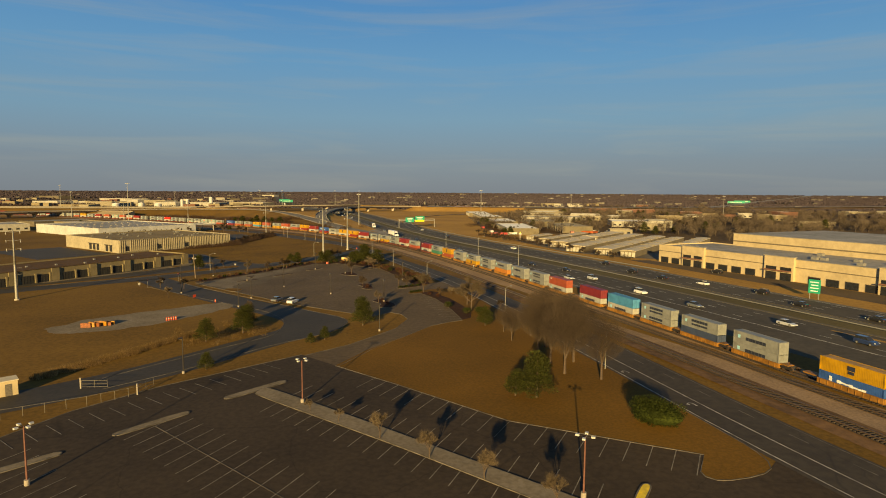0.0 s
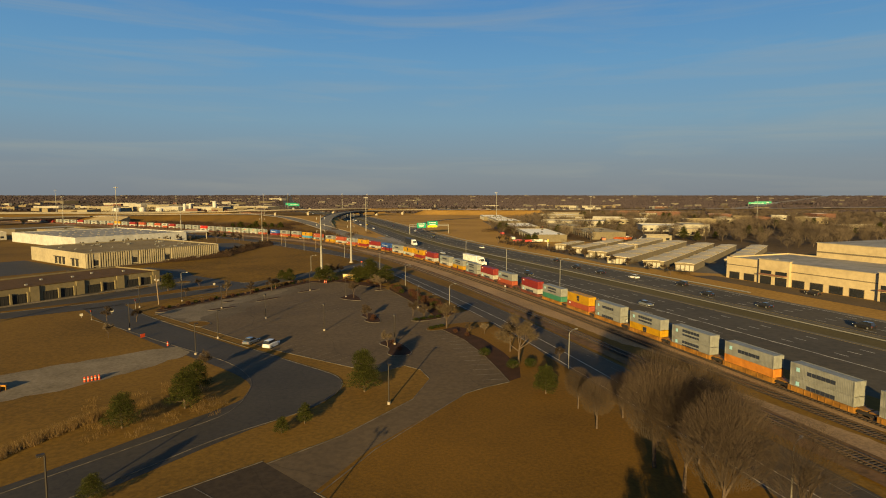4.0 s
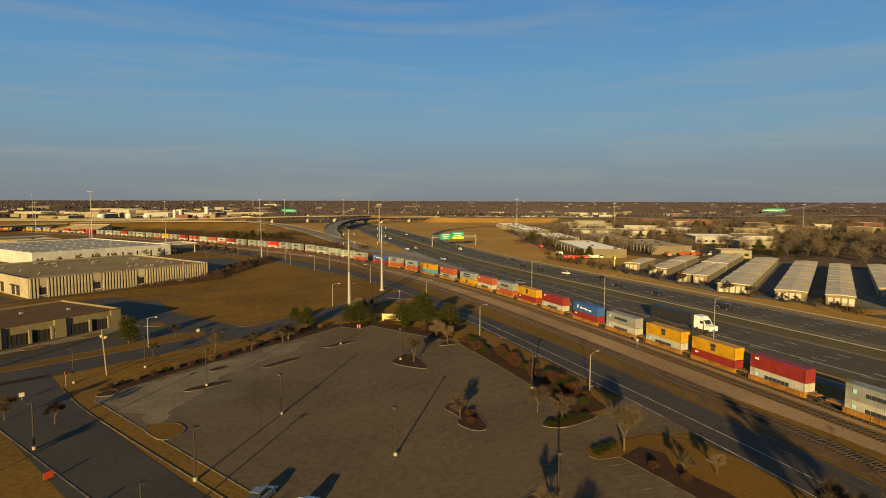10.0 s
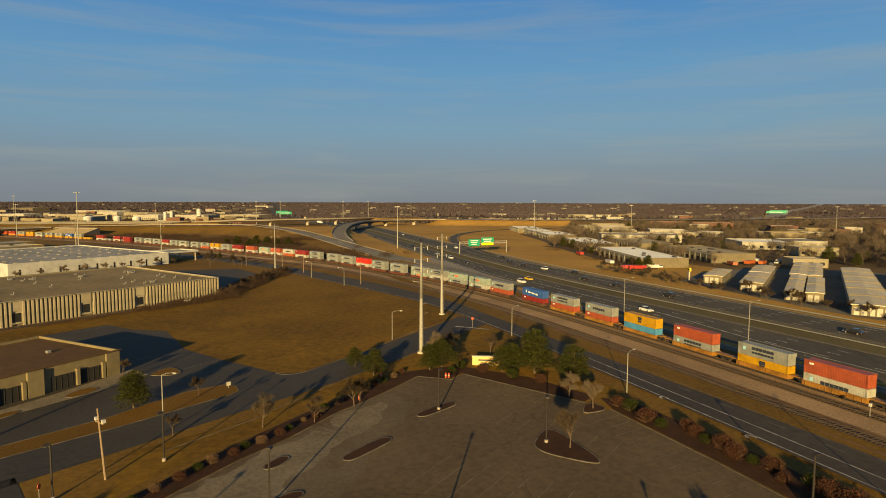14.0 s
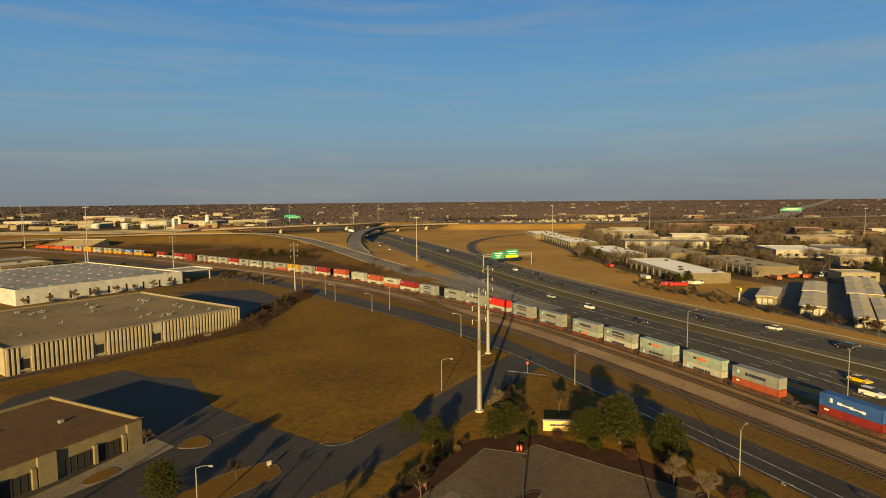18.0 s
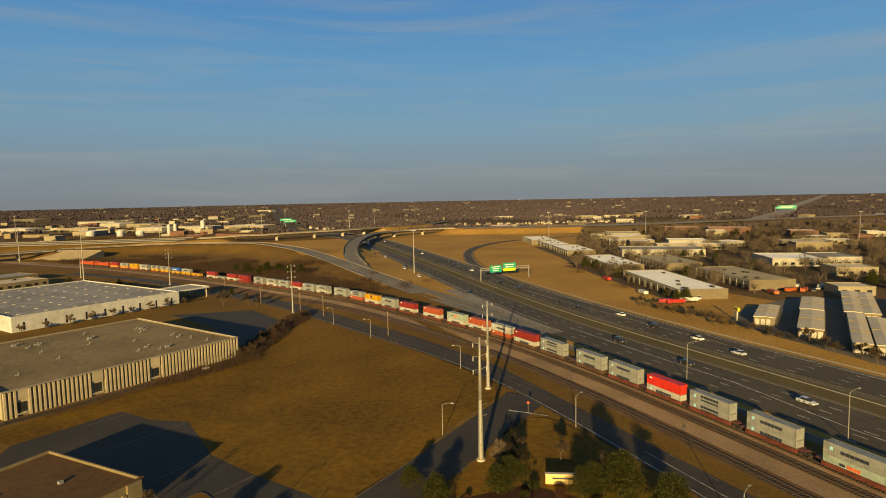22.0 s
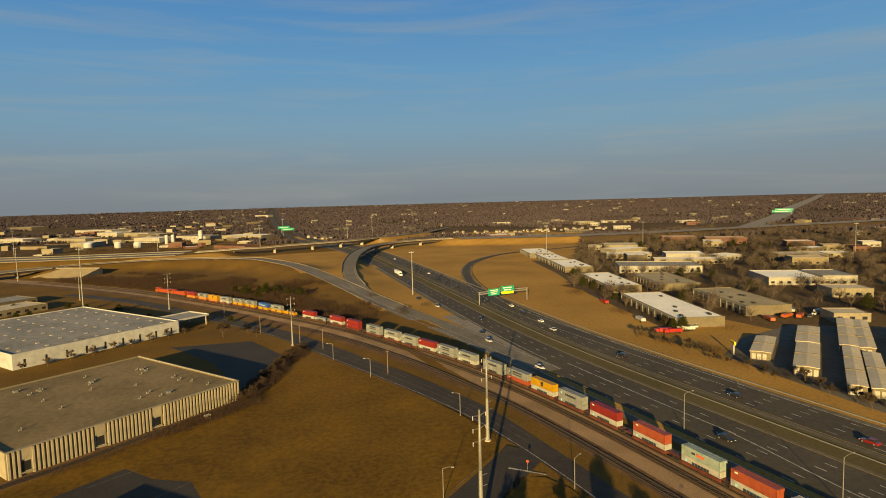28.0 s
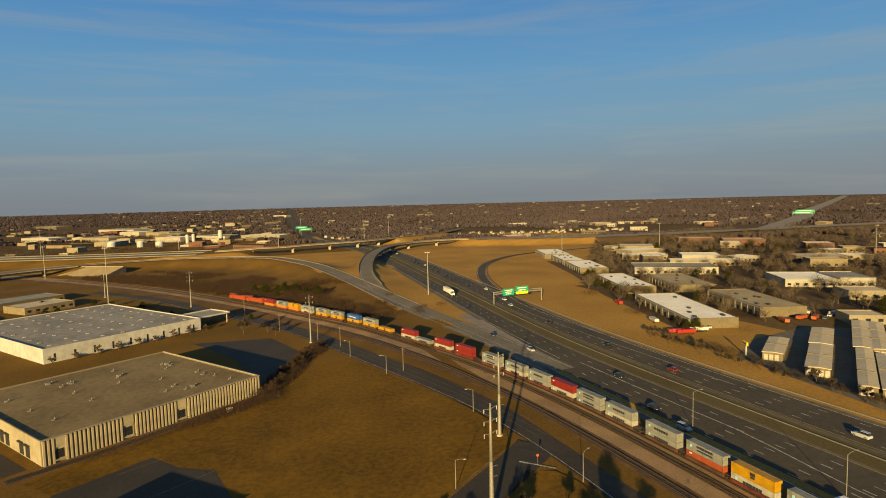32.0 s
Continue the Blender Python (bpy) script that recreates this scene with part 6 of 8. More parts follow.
def lots():
    # near lot
    bays_row("bay_lines", (58.5, 182), (57.6, 172.6), (-4.3, 0.9), 4)
    bays_row("bay_lines", (57.2, 169.4), (53.0, 145.2), (-4.1, 1.5), 9)
    bays_row("bay_lines", (-40, 102), (2, 126.6), (2.6, -4.5), 18)
    bays_row("bay_lines", (2.2, 104.6), (26, 60.4), (-3.7, -3.6), 19)
    bays_row("bay_lines", (4.2, 106.6), (28, 58.6), (4.0, 3.5), 20)
    bays_row("bay_lines", (19.6, 110.0), (31.4, 82.4), (-4.6, -3.8), 11)
    bays_row("bay_lines", (31.4, 82.4), (47.6, 62.8), (-4.6, -3.8), 10)
    bays_row("bay_lines", (-15.8, 101.4), (8, 54), (-3.7, -3.6), 19)
    bays_row("bay_lines", (-15.8, 101.4), (8, 54), (3.7, 3.6), 19)
    bays_row("bay_lines", (-34, 96), (-10, 50), (3.7, 3.6), 18)
    bays_row("bay_lines", (-34, 96), (-10, 50), (-3.7, -3.6), 18)
    kerb("bay_centre_line", [(-15.8, 101.4), (-8, 86), (8, 54)], False, 0.05, 0.12, label="faded painted line between bays")
    island([(-0.9, 110.6), (0.3, 112.2), (1.6, 111.2), (11.5, 92.7), (17.9, 80), (26.4, 62.8), (29.4, 56.6), (26.8, 55.3), (23.6, 61.6), (15.3, 78.7), (8.3, 91.8), (-1.3, 109.4)], "walkway_strip", DIRT, 0.14, "long raised concrete walkway strip with young trees")
    island(long_ring((-20.4, 100.4), (-11.9, 105.0), 1.6), mat=DIRT, label="kerbed dirt island between parking rows")
    island(long_ring((-5.4, 109.6), (3.8, 114.2), 1.7), mat=DIRT, label="kerbed dirt island between parking rows")
    island(long_ring((-36, 92), (-27, 96.3), 1.6), mat=DIRT, label="kerbed dirt island between parking rows")
    island(long_ring((33.2, 57.6), (36, 59.6), 1.2), mat=SIGN_YELLOW, label="kerb end with worn yellow paint")
    # far lot
    bays_row("bay_lines", (62, 243), (59.4, 200), (-5.3, -0.4), 17, mat=PAINT_GHOST)
    bays_row("bay_lines", (28.8, 239.8), (42.4, 217.4), (4.3, 2.6), 10, mat=PAINT_GHOST)
    bays_row("bay_lines", (28.8, 239.8), (42.4, 217.4), (-4.3, -2.6), 10, mat=PAINT_GHOST)
    bays_row("bay_lines", (50.6, 272), (60.4, 250.6), (-4.6, -2.2), 9, mat=PAINT_GHOST)
    bays_row("bay_lines", (0.5, 247.6), (40, 275), (2.4, -4.2), 17, mat=PAINT_GHOST)
    bays_row("bay_lines", (43.6, 249), (52, 233), (4.5, 2.6), 6, mat=PAINT_GHOST)
    bays_row("bay_lines", (17, 187.4), (30, 165), (4.4, 2.8), 10, mat=PAINT_GHOST)
    bays_row("bay_lines", (39.6, 181), (46.4, 169), (4.6, 2.4), 5, mat=PAINT_GHOST)
    bays_row("bay_lines", (38.6, 206), (43.5, 197), (-4.6, -2.4), 5, mat=PAINT_GHOST)
    island(long_ring((6.2, 238.2), (12.2, 240.7), 2.3))
    island(long_ring((20.6, 247.9), (26.8, 251.2), 2.3))
    island(long_ring((35.2, 257.8), (41.2, 260.0), 2.3))
    island(long_ring((10.5, 249.6), (12.5, 251.2), 2.0))
    island([(43.3, 239.1), (48.8, 230.8), (50.0, 233.5), (50.2, 243.4), (48.6, 243.8)])
    island([(43.3, 211.2), (47.3, 212.6), (47.4, 206), (46.4, 199.8), (44.2, 199.7), (42.6, 203.6), (44.5, 206)])
    island([(39.4, 180), (43.2, 181.9), (44.4, 175.2), (43.8, 168), (40.4, 168), (38.6, 170.3), (41, 175)])
    island([(57.2, 246), (62.6, 245.6), (61.4, 250.2)])
    flat("mulch_bed", [(62.9, 245.4), (62.5, 225), (61.5, 206), (61, 198), (66.5, 198.5), (68, 206), (68.6, 226), (67.8, 246), (64.5, 250.5)], MULCH, 0.07, "bed of dark red-brown mulch with shrubs")
    nose = [(53.6, 186.2), (54.6, 187.9), (57.8, 188.4), (61, 187.9), (65.1, 187.9), (67.7, 185.2), (69.3, 181.6), (69.6, 176), (69, 168), (68, 160), (66, 150), (57, 150), (56.5, 160), (57.9, 173), (57, 184.3), (54, 184.8)]
    flat("planted_nose", nose, LAWN, 0.08, "kerbed nose of dry grass between lot and road")
    kerb("nose_kerb", nose[12:] + nose[:9])
    island([(53.4, 197), (54.5, 198.6), (58.9, 199.4), (62.9, 197.8), (63.1, 196.1), (56, 194.9)], mat=MULCH, label="kerbed island with a low evergreen hedge")
    flat("mulch_bed", [(57.1, 184.2), (57.7, 173), (56.2, 160), (54.3, 150), (53, 143.9), (55.6, 144.6), (58.5, 150), (60.5, 160), (61.6, 172), (60.8, 179), (62.6, 182.4), (61.2, 185.4)], MULCH, 0.1, "bed of dark red-brown mulch with shrubs")
    flat("mulch_bed", [(-6.6, 241.9), (-0.9, 247.2), (6.9, 253.4), (13.9, 257.9), (22.9, 265), (32.8, 270.7), (42, 277), (46.6, 272.2), (50.2, 274.3), (61.2, 250.3), (64.2, 252), (60, 266), (51.5, 279.5), (41, 280.5), (31, 274.5), (20, 268.3), (10, 261), (0, 253), (-9, 245)], MULCH, 0.065, "bed of dark red-brown mulch along the lot edge")
    flat("lot_entrance", [(56.6, 188.8), (56.8, 195), (63.3, 196.2), (66.5, 199.2), (71.5, 200.5), (71.2, 185.5), (68.2, 186.4), (65.2, 188.3)], ASPHALT, 0.07, "asphalt entrance between two planted noses")
    flat("worn_patch", ragged([(-8.4, 238.2), (-5.9, 242.1), (1, 247.6), (13.1, 256.6), (23.1, 264.3), (33, 269.6), (36, 264), (31, 256), (23, 248), (18, 240), (14, 231), (8, 225), (0.6, 220.6)], 1.6), WORN_EDGE, 0.031, "dusty worn asphalt along the lot edge")
    flat("worn_patch", ragged([(-8.2, 238.4), (-5.9, 241.9), (1, 247.2), (13.1, 255.8), (23.1, 263.6), (31, 266.4), (29, 259), (22, 253.6), (13, 246), (9, 238), (5, 230), (1.4, 223)], 1.6), ASPHALT_PALE, 0.037, "pale dusty worn asphalt along the lot edge")
    flat("corner_lawn", [(-6, 262.4), (10.7, 268.2), (16.4, 273), (30, 283), (44.2, 291), (58, 300), (66, 306.6), (71.6, 303), (73.6, 296), (72, 276), (69.2, 250), (66, 252), (60, 268), (51.5, 280.5), (41, 281.5), (31, 275.5), (20, 269.3), (8, 261), (-2, 254), (-8, 248)], FIELD, 0.03, "dull brown mown grass along the street")
    flat("field", [(-3.0, 343.4), (1.1, 320.8), (8.3, 307.1), (13.4, 299.3), (18.0, 291.6), (23, 290.2), (40, 300.9), (51, 309.7), (62, 316.6), (69, 320.6), (73.4, 330), (71.3, 352), (65, 380), (57.6, 408), (52.4, 428), (40, 428), (25, 412), (13, 395), (-11, 379.6), (-30, 367.6), (-47, 357), (-38.9, 346.8), (-18.3, 359.4), (-11.5, 349.5)], FIELD, 0.03, "mown dull golden-brown grass field")
    # apron and drive round the unit building, with its verge, walk and islands
    flat("north_drive", [(-38.9, 346.8), (-18.3, 359.4), (-11.5, 349.5), (-3.0, 343.4), (1.1, 320.8), (8.3, 307.1), (13.4, 299.3), (18.0, 291.6), (23, 289.6), (21, 284.6), (9.8, 279.8), (9.8, 285.4), (7.6, 288.4), (1.1, 286.8), (-5.2, 282.6), (-10.0, 278.6), (-24, 271.4), (-60, 257.4), (-80, 249), (-84, 262), (-56, 266)], ASPHALT_DARK, 0.02, "dark asphalt apron round the unit building")
    for a, b in (((-18.3, 334.8), (-3.2, 343.2)), ((-9.6, 314.0), (0.5, 320.6)), ((-0.1, 302.4), (8.0, 307.3)), ((-26, 352), (-15, 357.4))):
        bays_row("bay_lines", a, b, (b[0] - a[0], b[1] - a[1]), 1, "white painted line across the dark apron")
    flat("entrance_walk", [(-30, 286.2), (-26.2, 290.0), (-21.1, 294.5), (-14.0, 301.9), (-8.9, 306.9), (-5.6, 301.6), (-13.3, 293.8), (-24.4, 286.2), (-40, 275.4), (-58, 263), (-62, 264)], DIRT, 0.06, "pale concrete walk in front of the unit building")
    for ring in ([(-5.6, 301.0), (-3.3, 304.4), (-1.2, 305), (0.6, 300.4), (-1.5, 299.0), (-4, 300)], [(-19, 293), (-15.4, 297.4), (-13, 295.2), (-17, 291.4)], [(-29.4, 284.4), (-25, 288.2), (-23.4, 286.9), (-28, 283)]):
        island(ring, "planting_island", LAWN, 0.12, "small kerbed lawn island by the unit building", 0.2)
    verge = [(9.8, 283.6), (9.6, 286.5), (7.6, 288.4), (1.1, 286.8), (-5.2, 282.6), (-10.0, 278.6), (-24, 271.4), (-60, 257.4), (-60, 255.2), (-24, 266.2), (-8, 273.4), (3.3, 279.4), (8.2, 281.8)]
    flat("grass_strip", verge, LAWN, 0.05, "dry grass verge between street and drive")
    kerb("verge_kerb", verge[7:] + verge[:7], False, 0.08)
    kerb("field_kerb", [(17.6, 292.4), (18.4, 290.6), (20, 289.6), (23, 290.2), (40, 300.6), (51, 309.4), (60, 315)], False, 0.08)
    kerb("street_kerb", [(-2, 260.6), (10.7, 267.9), (16.4, 272.6), (30, 282.6), (44.2, 290.4), (58, 299.4)], False, 0.08)
    island([(0.0, 220.8), (0.3, 222.6), (1.5, 223.5), (4.8, 221.9), (5.8, 219.0), (5.2, 217.4), (2.7, 215.2)], "planting_island", LAWN, 0.1, "kerbed grass nose reaching into the lot", 0.18)
    island([(-6.7, 244.8), (-5.2, 242.7), (-6.0, 240.3), (-9.3, 240.8)], "planting_island", MULCH, 0.1, "kerbed mulch nose at the lot corner", 0.18)
    flat("spur_bed", [(-50, 357.6), (-30, 368), (-11, 380), (13, 395.4), (25, 412), (22, 413.5), (10.6, 399.6), (-14, 384.6), (-44, 366), (-53, 361)], BALLAST_BROWN, 0.045, "weedy brown bed of an old rail spur")
    th = new("rail_spur")
    tagged(th, "old rusty rail spur half hidden in weeds", "railway track", kind="structure")
    for d in (-0.75, 0.75):
        s = Shape()
        pts = [(-51, 359.6), (-32, 369), (-13, 381), (11, 396.2), (22, 410)]
        for p, q in zip(pts, pts[1:]):
            s.tube((p[0] - d * 0.55, p[1] + d * 0.83, ground_z(*p) + 0.16), (q[0] - d * 0.55, q[1] + d * 0.83, ground_z(*q) + 0.16), 0.06, n=4)
        part("rail", s, RAIL, th)
    sleepers(smooth_curve([(-51, 359.6), (-32, 369), (-13, 381), (11, 396.2), (22, 410)], 3.0), th, 8, 300, 420)
    flat("east_yard", [(14, 411), (33, 432), (39, 438), (27, 487), (4, 492), (-9, 495), (-2, 480), (8, 455)], ASPHALT_DARK, 0.03, "dark asphalt yard beside the warehouses")
    flat("warehouse_apron", [(-48, 366), (-80, 418), (-110, 400), (-78, 348)], ASPHALT_DARK, 0.03, "asphalt loading apron beside the ribbed warehouse")
    flat("sand_warehouse_drive", [(183, 232), (192, 228), (192, 60), (172, 60), (177, 140), (180, 190)], ASPHALT, 0.03, "grey asphalt drive in front of the sand warehouse")
    # curved turn arrows on the frontage road
    for x, y, a in ((74.1, 246, 92), (72.7, 228.5, 91), (71.1, 207.8, 90), (61.1, 92.4, 81), (59.5, 75.6, 81), (66.6, 128, 82)):
        c, n = math.cos(radians(a)), math.sin(radians(a))
        s = Shape()
        bow = [(0.75 * math.cos(radians(e)), 0.9 + 0.75 * math.sin(radians(e))) for e in range(-80, 101, 30)]
        shaft = [(-1.5, 0.16)] + bow
        for p, q in zip(shaft, shaft[1:]):
            d = Vector((q[0] - p[0], q[1] - p[1])).normalized() * 0.17
            v = [(p[0] + d.y, p[1] - d.x), (q[0] + d.y, q[1] - d.x), (q[0] - d.y, q[1] + d.x), (p[0] - d.y, p[1] + d.x)]
            s.add([(x + 0.62 * (u * c - (w - 0.6) * n), y + 0.62 * (u * n + (w - 0.6) * c), ground_z(x, y) + 0.075) for u, w in v], [(0, 1, 2, 3)])
        v = [(0.1, 1.1), (0.1, 2.2), (-0.85, 1.65)]
        s.add([(x + 0.62 * (u * c - (w - 0.6) * n), y + 0.62 * (u * n + (w - 0.6) * c), ground_z(x, y) + 0.075) for u, w in v], [(0, 1, 2)])
        tagged(part("turn_arrow", s, PAINT_WHITE), "white painted curved turn arrow on grey asphalt", "road marking", kind="structure")
    flat("stop_line", [(66.4, 311.2), (72.3, 303.8), (72.6, 304.1), (66.8, 311.6)], PAINT_WHITE, 0.06, "white painted stop line")


# ---- small things ----
def small_things():
    # buff brick entrance sign
    th = thing("monument_sign", on_ground(57.2, 276.6, -30), "long low buff brick entrance sign wall", "sign")
    part("wall", Shape().box(0, 0, 0.9, 6.2, 0.5, 1.8), BRICK_SIGN, th)
    part("cap", Shape().box(0, 0, 1.86, 6.4, 0.7, 0.14), CONCRETE_PALE, th)
    part("lettering_bar", Shape().box(0, -0.27, 1.1, 3.8, 0.04, 0.3), LETTER_DARK, th)
    # yellow roadside pylon sign
    x, y = 196.5, 355.5
    th = thing("pylon_sign", on_ground(x, y, 60), "white pylon sign with a yellow top board", "sign")
    part("post", Shape().box(0, 0, 1.9, 2.0, 0.5, 3.8), DOOR_WHITE, th)
    part("top_board", Shape().box(0, 0, 4.8, 4.4, 0.6, 1.3), SIGN_YELLOW, th)
    part("lettering_bar", Shape().box(0, -0.32, 4.8, 3.2, 0.04, 0.4), LETTER_DARK, th)
    part("lettering_bar", Shape().box(0, 0.32, 4.8, 3.2, 0.04, 0.4), LETTER_DARK, th)
    # overhead signs
    th = thing("sign_gantry", on_ground(163, 506, 0), "overhead highway gantry with green direction signs", "road sign")
    part("truss", Shape().box(16, 0, 6.4, 34, 0.5, 0.5).box(16, 0, 7.6, 34, 0.4, 0.4), STEEL, th)
    for px in (-1, 33):
        part("upright", Shape().tube((px, 0, -0.5), (px, 0, 7.8), 0.28, n=8), STEEL, th)
    for k in range(16):
        part("brace", Shape().tube((-0.5 + k * 2.1, 0, 6.4), (0.6 + k * 2.1, 0, 7.6), 0.07, n=5), STEEL, th)
    for px, w, h, z in ((9, 8, 4.2, 7.0), (18.6, 9, 5, 7.6)):
        b = part("sign_board", Shape().box(px, -0.45, z, w, 0.15, h), SIGN_GREEN, th, "green highway sign board")
        for k in range(3):
            part("lettering_bar", Shape().box(px, -0.54, z + h * 0.28 - k * h * 0.27, w * (0.7 - 0.12 * k), 0.03, h * 0.1), LETTER_WHITE, b)
    part("exit_panel", Shape().box(18.6, -0.56, 6.0, 8.6, 0.05, 1.5), SIGN_YELLOW, th, "yellow exit-only panel")
    # ground-mounted green sign
    th = thing("road_sign", on_ground(164.5, 128.3, -75), "green highway direction sign on two posts", "road sign")
    b = part("sign_board", Shape().box(0, 0, 3.9, 3.3, 0.12, 4.2), SIGN_GREEN, th)
    for k in range(4):
        part("lettering_bar", Shape().box(0, -0.08, 5.2 - 0.9 * k, 2.4 - 0.4 * (k % 2), 0.03, 0.26), LETTER_WHITE, b)
    for px in (-1.2, 1.2):
        part("post", Shape().box(px, 0.1, 1.8, 0.2, 0.15, 4.6), STEEL, th)
    # far green signs over the highways
    for x, y, w, rz in ((214, 1480, 26, 0), (222, 1580, 26, 0), (1420, 1215, 44, -55), (1540, 1295, 44, -55)):
        th = thing("sign_gantry", on_ground(x, y, rz), "distant overhead gantry with green signs", "road sign")
        b = part("sign_board", Shape().box(0, 0, 8, w, 0.4, 5.5), SIGN_GREEN, th)
        part("lettering_bar", Shape().box(0, -0.25, 8, w * 0.7, 0.05, 0.9), LETTER_WHITE, b)
        for px in (-w / 2, w / 2):
            part("upright", Shape().box(px, 0.3, 4, 0.6, 0.5, 9), STEEL, th)
    # stop signs
    for x, y, rz in ((-14.5, 249.8, 70), (69.6, 307.6, -40), (-24, 236.5, 70)):
        th = thing("stop_sign", on_ground(x, y, rz), "small red road sign on a thin steel post", "road sign", "small road signs")
        part("post", Shape().tube((0, 0, -0.2), (0, 0, 2.4), 0.04, n=6), STEEL, th)
        part("plate", Shape().tube((0, -0.05, 2.5), (0, 0.0, 2.5), 0.34, 0.34, 8), RED_PLASTIC, th)
    for x, y in ((8.2, 285.8), (-20, 244.2), (-27, 241)):
        th = thing("notice_board", on_ground(x, y, 20), "small white notice board on short posts", "sign", "white notices")
        part("board", Shape().box(0, 0, 0.9, 0.8, 0.06, 0.7), DOOR_WHITE, th)
        part("post", Shape().box(0, 0.05, 0.3, 0.1, 0.08, 0.9), STEEL, th)
    # stacked drainage pipes and barriers in the clearing
    th = thing("barrier_stack", on_ground(-31.9, 176.4, 10), "heaped yellow-orange construction barriers on gravel", "barriers")
    rb = random.Random(15)
    for k in range(8):
        x, h = -2.6 + k * 0.75, rb.uniform(0.6, 1.15)
        b = part("barrier", Shape().box(x, rb.uniform(-0.4, 0.4), h / 2, 0.32, 2.4, h, rb.uniform(20, 75)), BARRIER_YELLOW if k % 3 else BARRIER_RUST, th)
        part("foot", Shape().box(x, 0, 0.06, 0.7, 0.5, 0.12, rb.uniform(0, 90)), STEEL_DARK, b)
    for k in range(5):
        x, y = -16.4 + k * 0.55, 176.3 + k * 0.15
        once("drum", make_drum, on_ground(x, y))
    for x, y in ((-3.7, 198.5), (35.5, 279.6), (46.4, 273.4), (46.9, 273.1), (28.2, 269.4)):
        once("drum", make_drum, on_ground(x, y))
    th = thing("work_sign", on_ground(-9.4, 208.1, 40), "orange fabric road-work sign on a low stand", "road sign")
    part("board", Shape().box(0, 0, 0.75, 1.15, 0.04, 0.85), RED_PLASTIC, th)
    part("stand", Shape().box(0, 0.06, 0.2, 0.08, 0.08, 0.5).box(0, 0.06, 0.03, 0.9, 0.1, 0.06), STEEL_DARK, th)
    # hut, fence and gate by the access road
    th = thing("equipment_hut", on_ground(-39.6, 125.6, 20), "small buff metal equipment hut with flat roof", "hut")
    part("body", Shape().box(0, 0, 1.2, 4.2, 2.6, 2.6), SAND_WALL, th)
    part("roof", Shape().box(0, 0, 2.56, 4.5, 2.9, 0.14), ROOF_TAN, th)
    part("door", Shape().box(0.8, -1.32, 1.0, 0.9, 0.06, 2.0), STEEL_WORN, th)
    th = thing("wire_fence", pose(0, 0, 0), "low chain-link fence with thin steel posts and top rail", "fence")
    line = [(-62, 104), (-50, 108.6), (-36.8, 113.0), (-26, 114.6), (-18.5, 117.0)]
    for k, (a, b) in enumerate(zip(line, line[1:])):
        za, zb = ground_z(*a), ground_z(*b)
        part("top_rail", Shape().tube((*a, za + 1.5), (*b, zb + 1.5), 0.03, n=5), STEEL_WORN, th)
        n = 4
        for i in range(n):
            px, py = a[0] + (b[0] - a[0]) * i / n, a[1] + (b[1] - a[1]) * i / n
            part("post", Shape().tube((px, py, ground_z(px, py) - 0.1), (px, py, ground_z(px, py) + 1.55), 0.04, n=6), STEEL_WORN, th)
    for x, y, rz in ((-28, 124.2, -20), (-19, 117.2, 60)):
        th = thing("swing_gate", on_ground(x, y, rz), "open tubular steel swing gate with a white post", "gate", "swing gates")
        for z in (0.3, 0.8, 1.4):
            part("rail", Shape().tube((0, 0, z), (4.2, 0, z), 0.035, n=5), STEEL_WORN, th)
        for px in (0, 2.1, 4.2):
            part("upright", Shape().tube((px, 0, 0.2), (px, 0, 1.5), 0.035, n=5), STEEL_WORN, th)
        part("gate_post", Shape().box(-0.2, 0, 0.9, 0.2, 0.2, 2.0), CONCRETE, th)
    # gravel-covered utility box near the ribbed warehouse
    th = thing("utility_box", on_ground(2.6, 386.5, 31), "small pale electrical cabinet on a pad", "cabinet")
    part("cabinet", Shape().box(0, 0, 0.7, 1.8, 1.1, 1.4), CONCRETE_PALE, th)
    part("pad", Shape().box(0, 0, 0.0, 2.4, 1.6, 0.16), CONCRETE, th)
    # signal beside the tracks
    for x, y in ((97.4, 227), (98.6, 168)):
        th = thing("track_signal", on_ground(x, y), "short railway marker post with a pale head", "signal", "track markers")
        part("post", Shape().tube((0, 0, 0), (0, 0, 2.0), 0.06, n=6), STEEL, th)
        part("head", Shape().box(0, 0, 2.1, 0.35, 0.3, 0.5), LENS, th)


def make_drum():
    th = new("traffic_drum")
    tagged(th, "orange plastic traffic drum with pale stripes", "traffic drum", "traffic drums")
    part("drum", Shape().tube((0, 0, 0), (0, 0, 0.95), 0.2, 0.15, 10), RED_PLASTIC, th)
    part("stripe", Shape().tube((0, 0, 0.45), (0, 0, 0.6), 0.19, 0.182, 10, False), DOOR_WHITE, th)
    return th


# ---- vehicles ----
TYRE = material("tyre_rubber", (0.02, 0.02, 0.02), 0.85)
HEADLIGHT = material("headlight_glass", (0.8, 0.8, 0.75), 0.15)
TAIL = material("tail_light_red", (0.5, 0.02, 0.02), 0.3)
CAR_PAINT = {"wht": (0.7, 0.68, 0.64), "blk": (0.018, 0.018, 0.02), "gry": (0.14, 0.15, 0.16), "slv": (0.42, 0.43, 0.44), "dkb": (0.02, 0.035, 0.09), "red": (0.2, 0.015, 0.015), "yel": (0.75, 0.45, 0.02)}
CAR_WORD = {"wht": "white", "blk": "black", "gry": "dark grey", "slv": "silver", "dkb": "dark blue", "red": "dark red", "yel": "yellow"}
CAR_MATS = {}


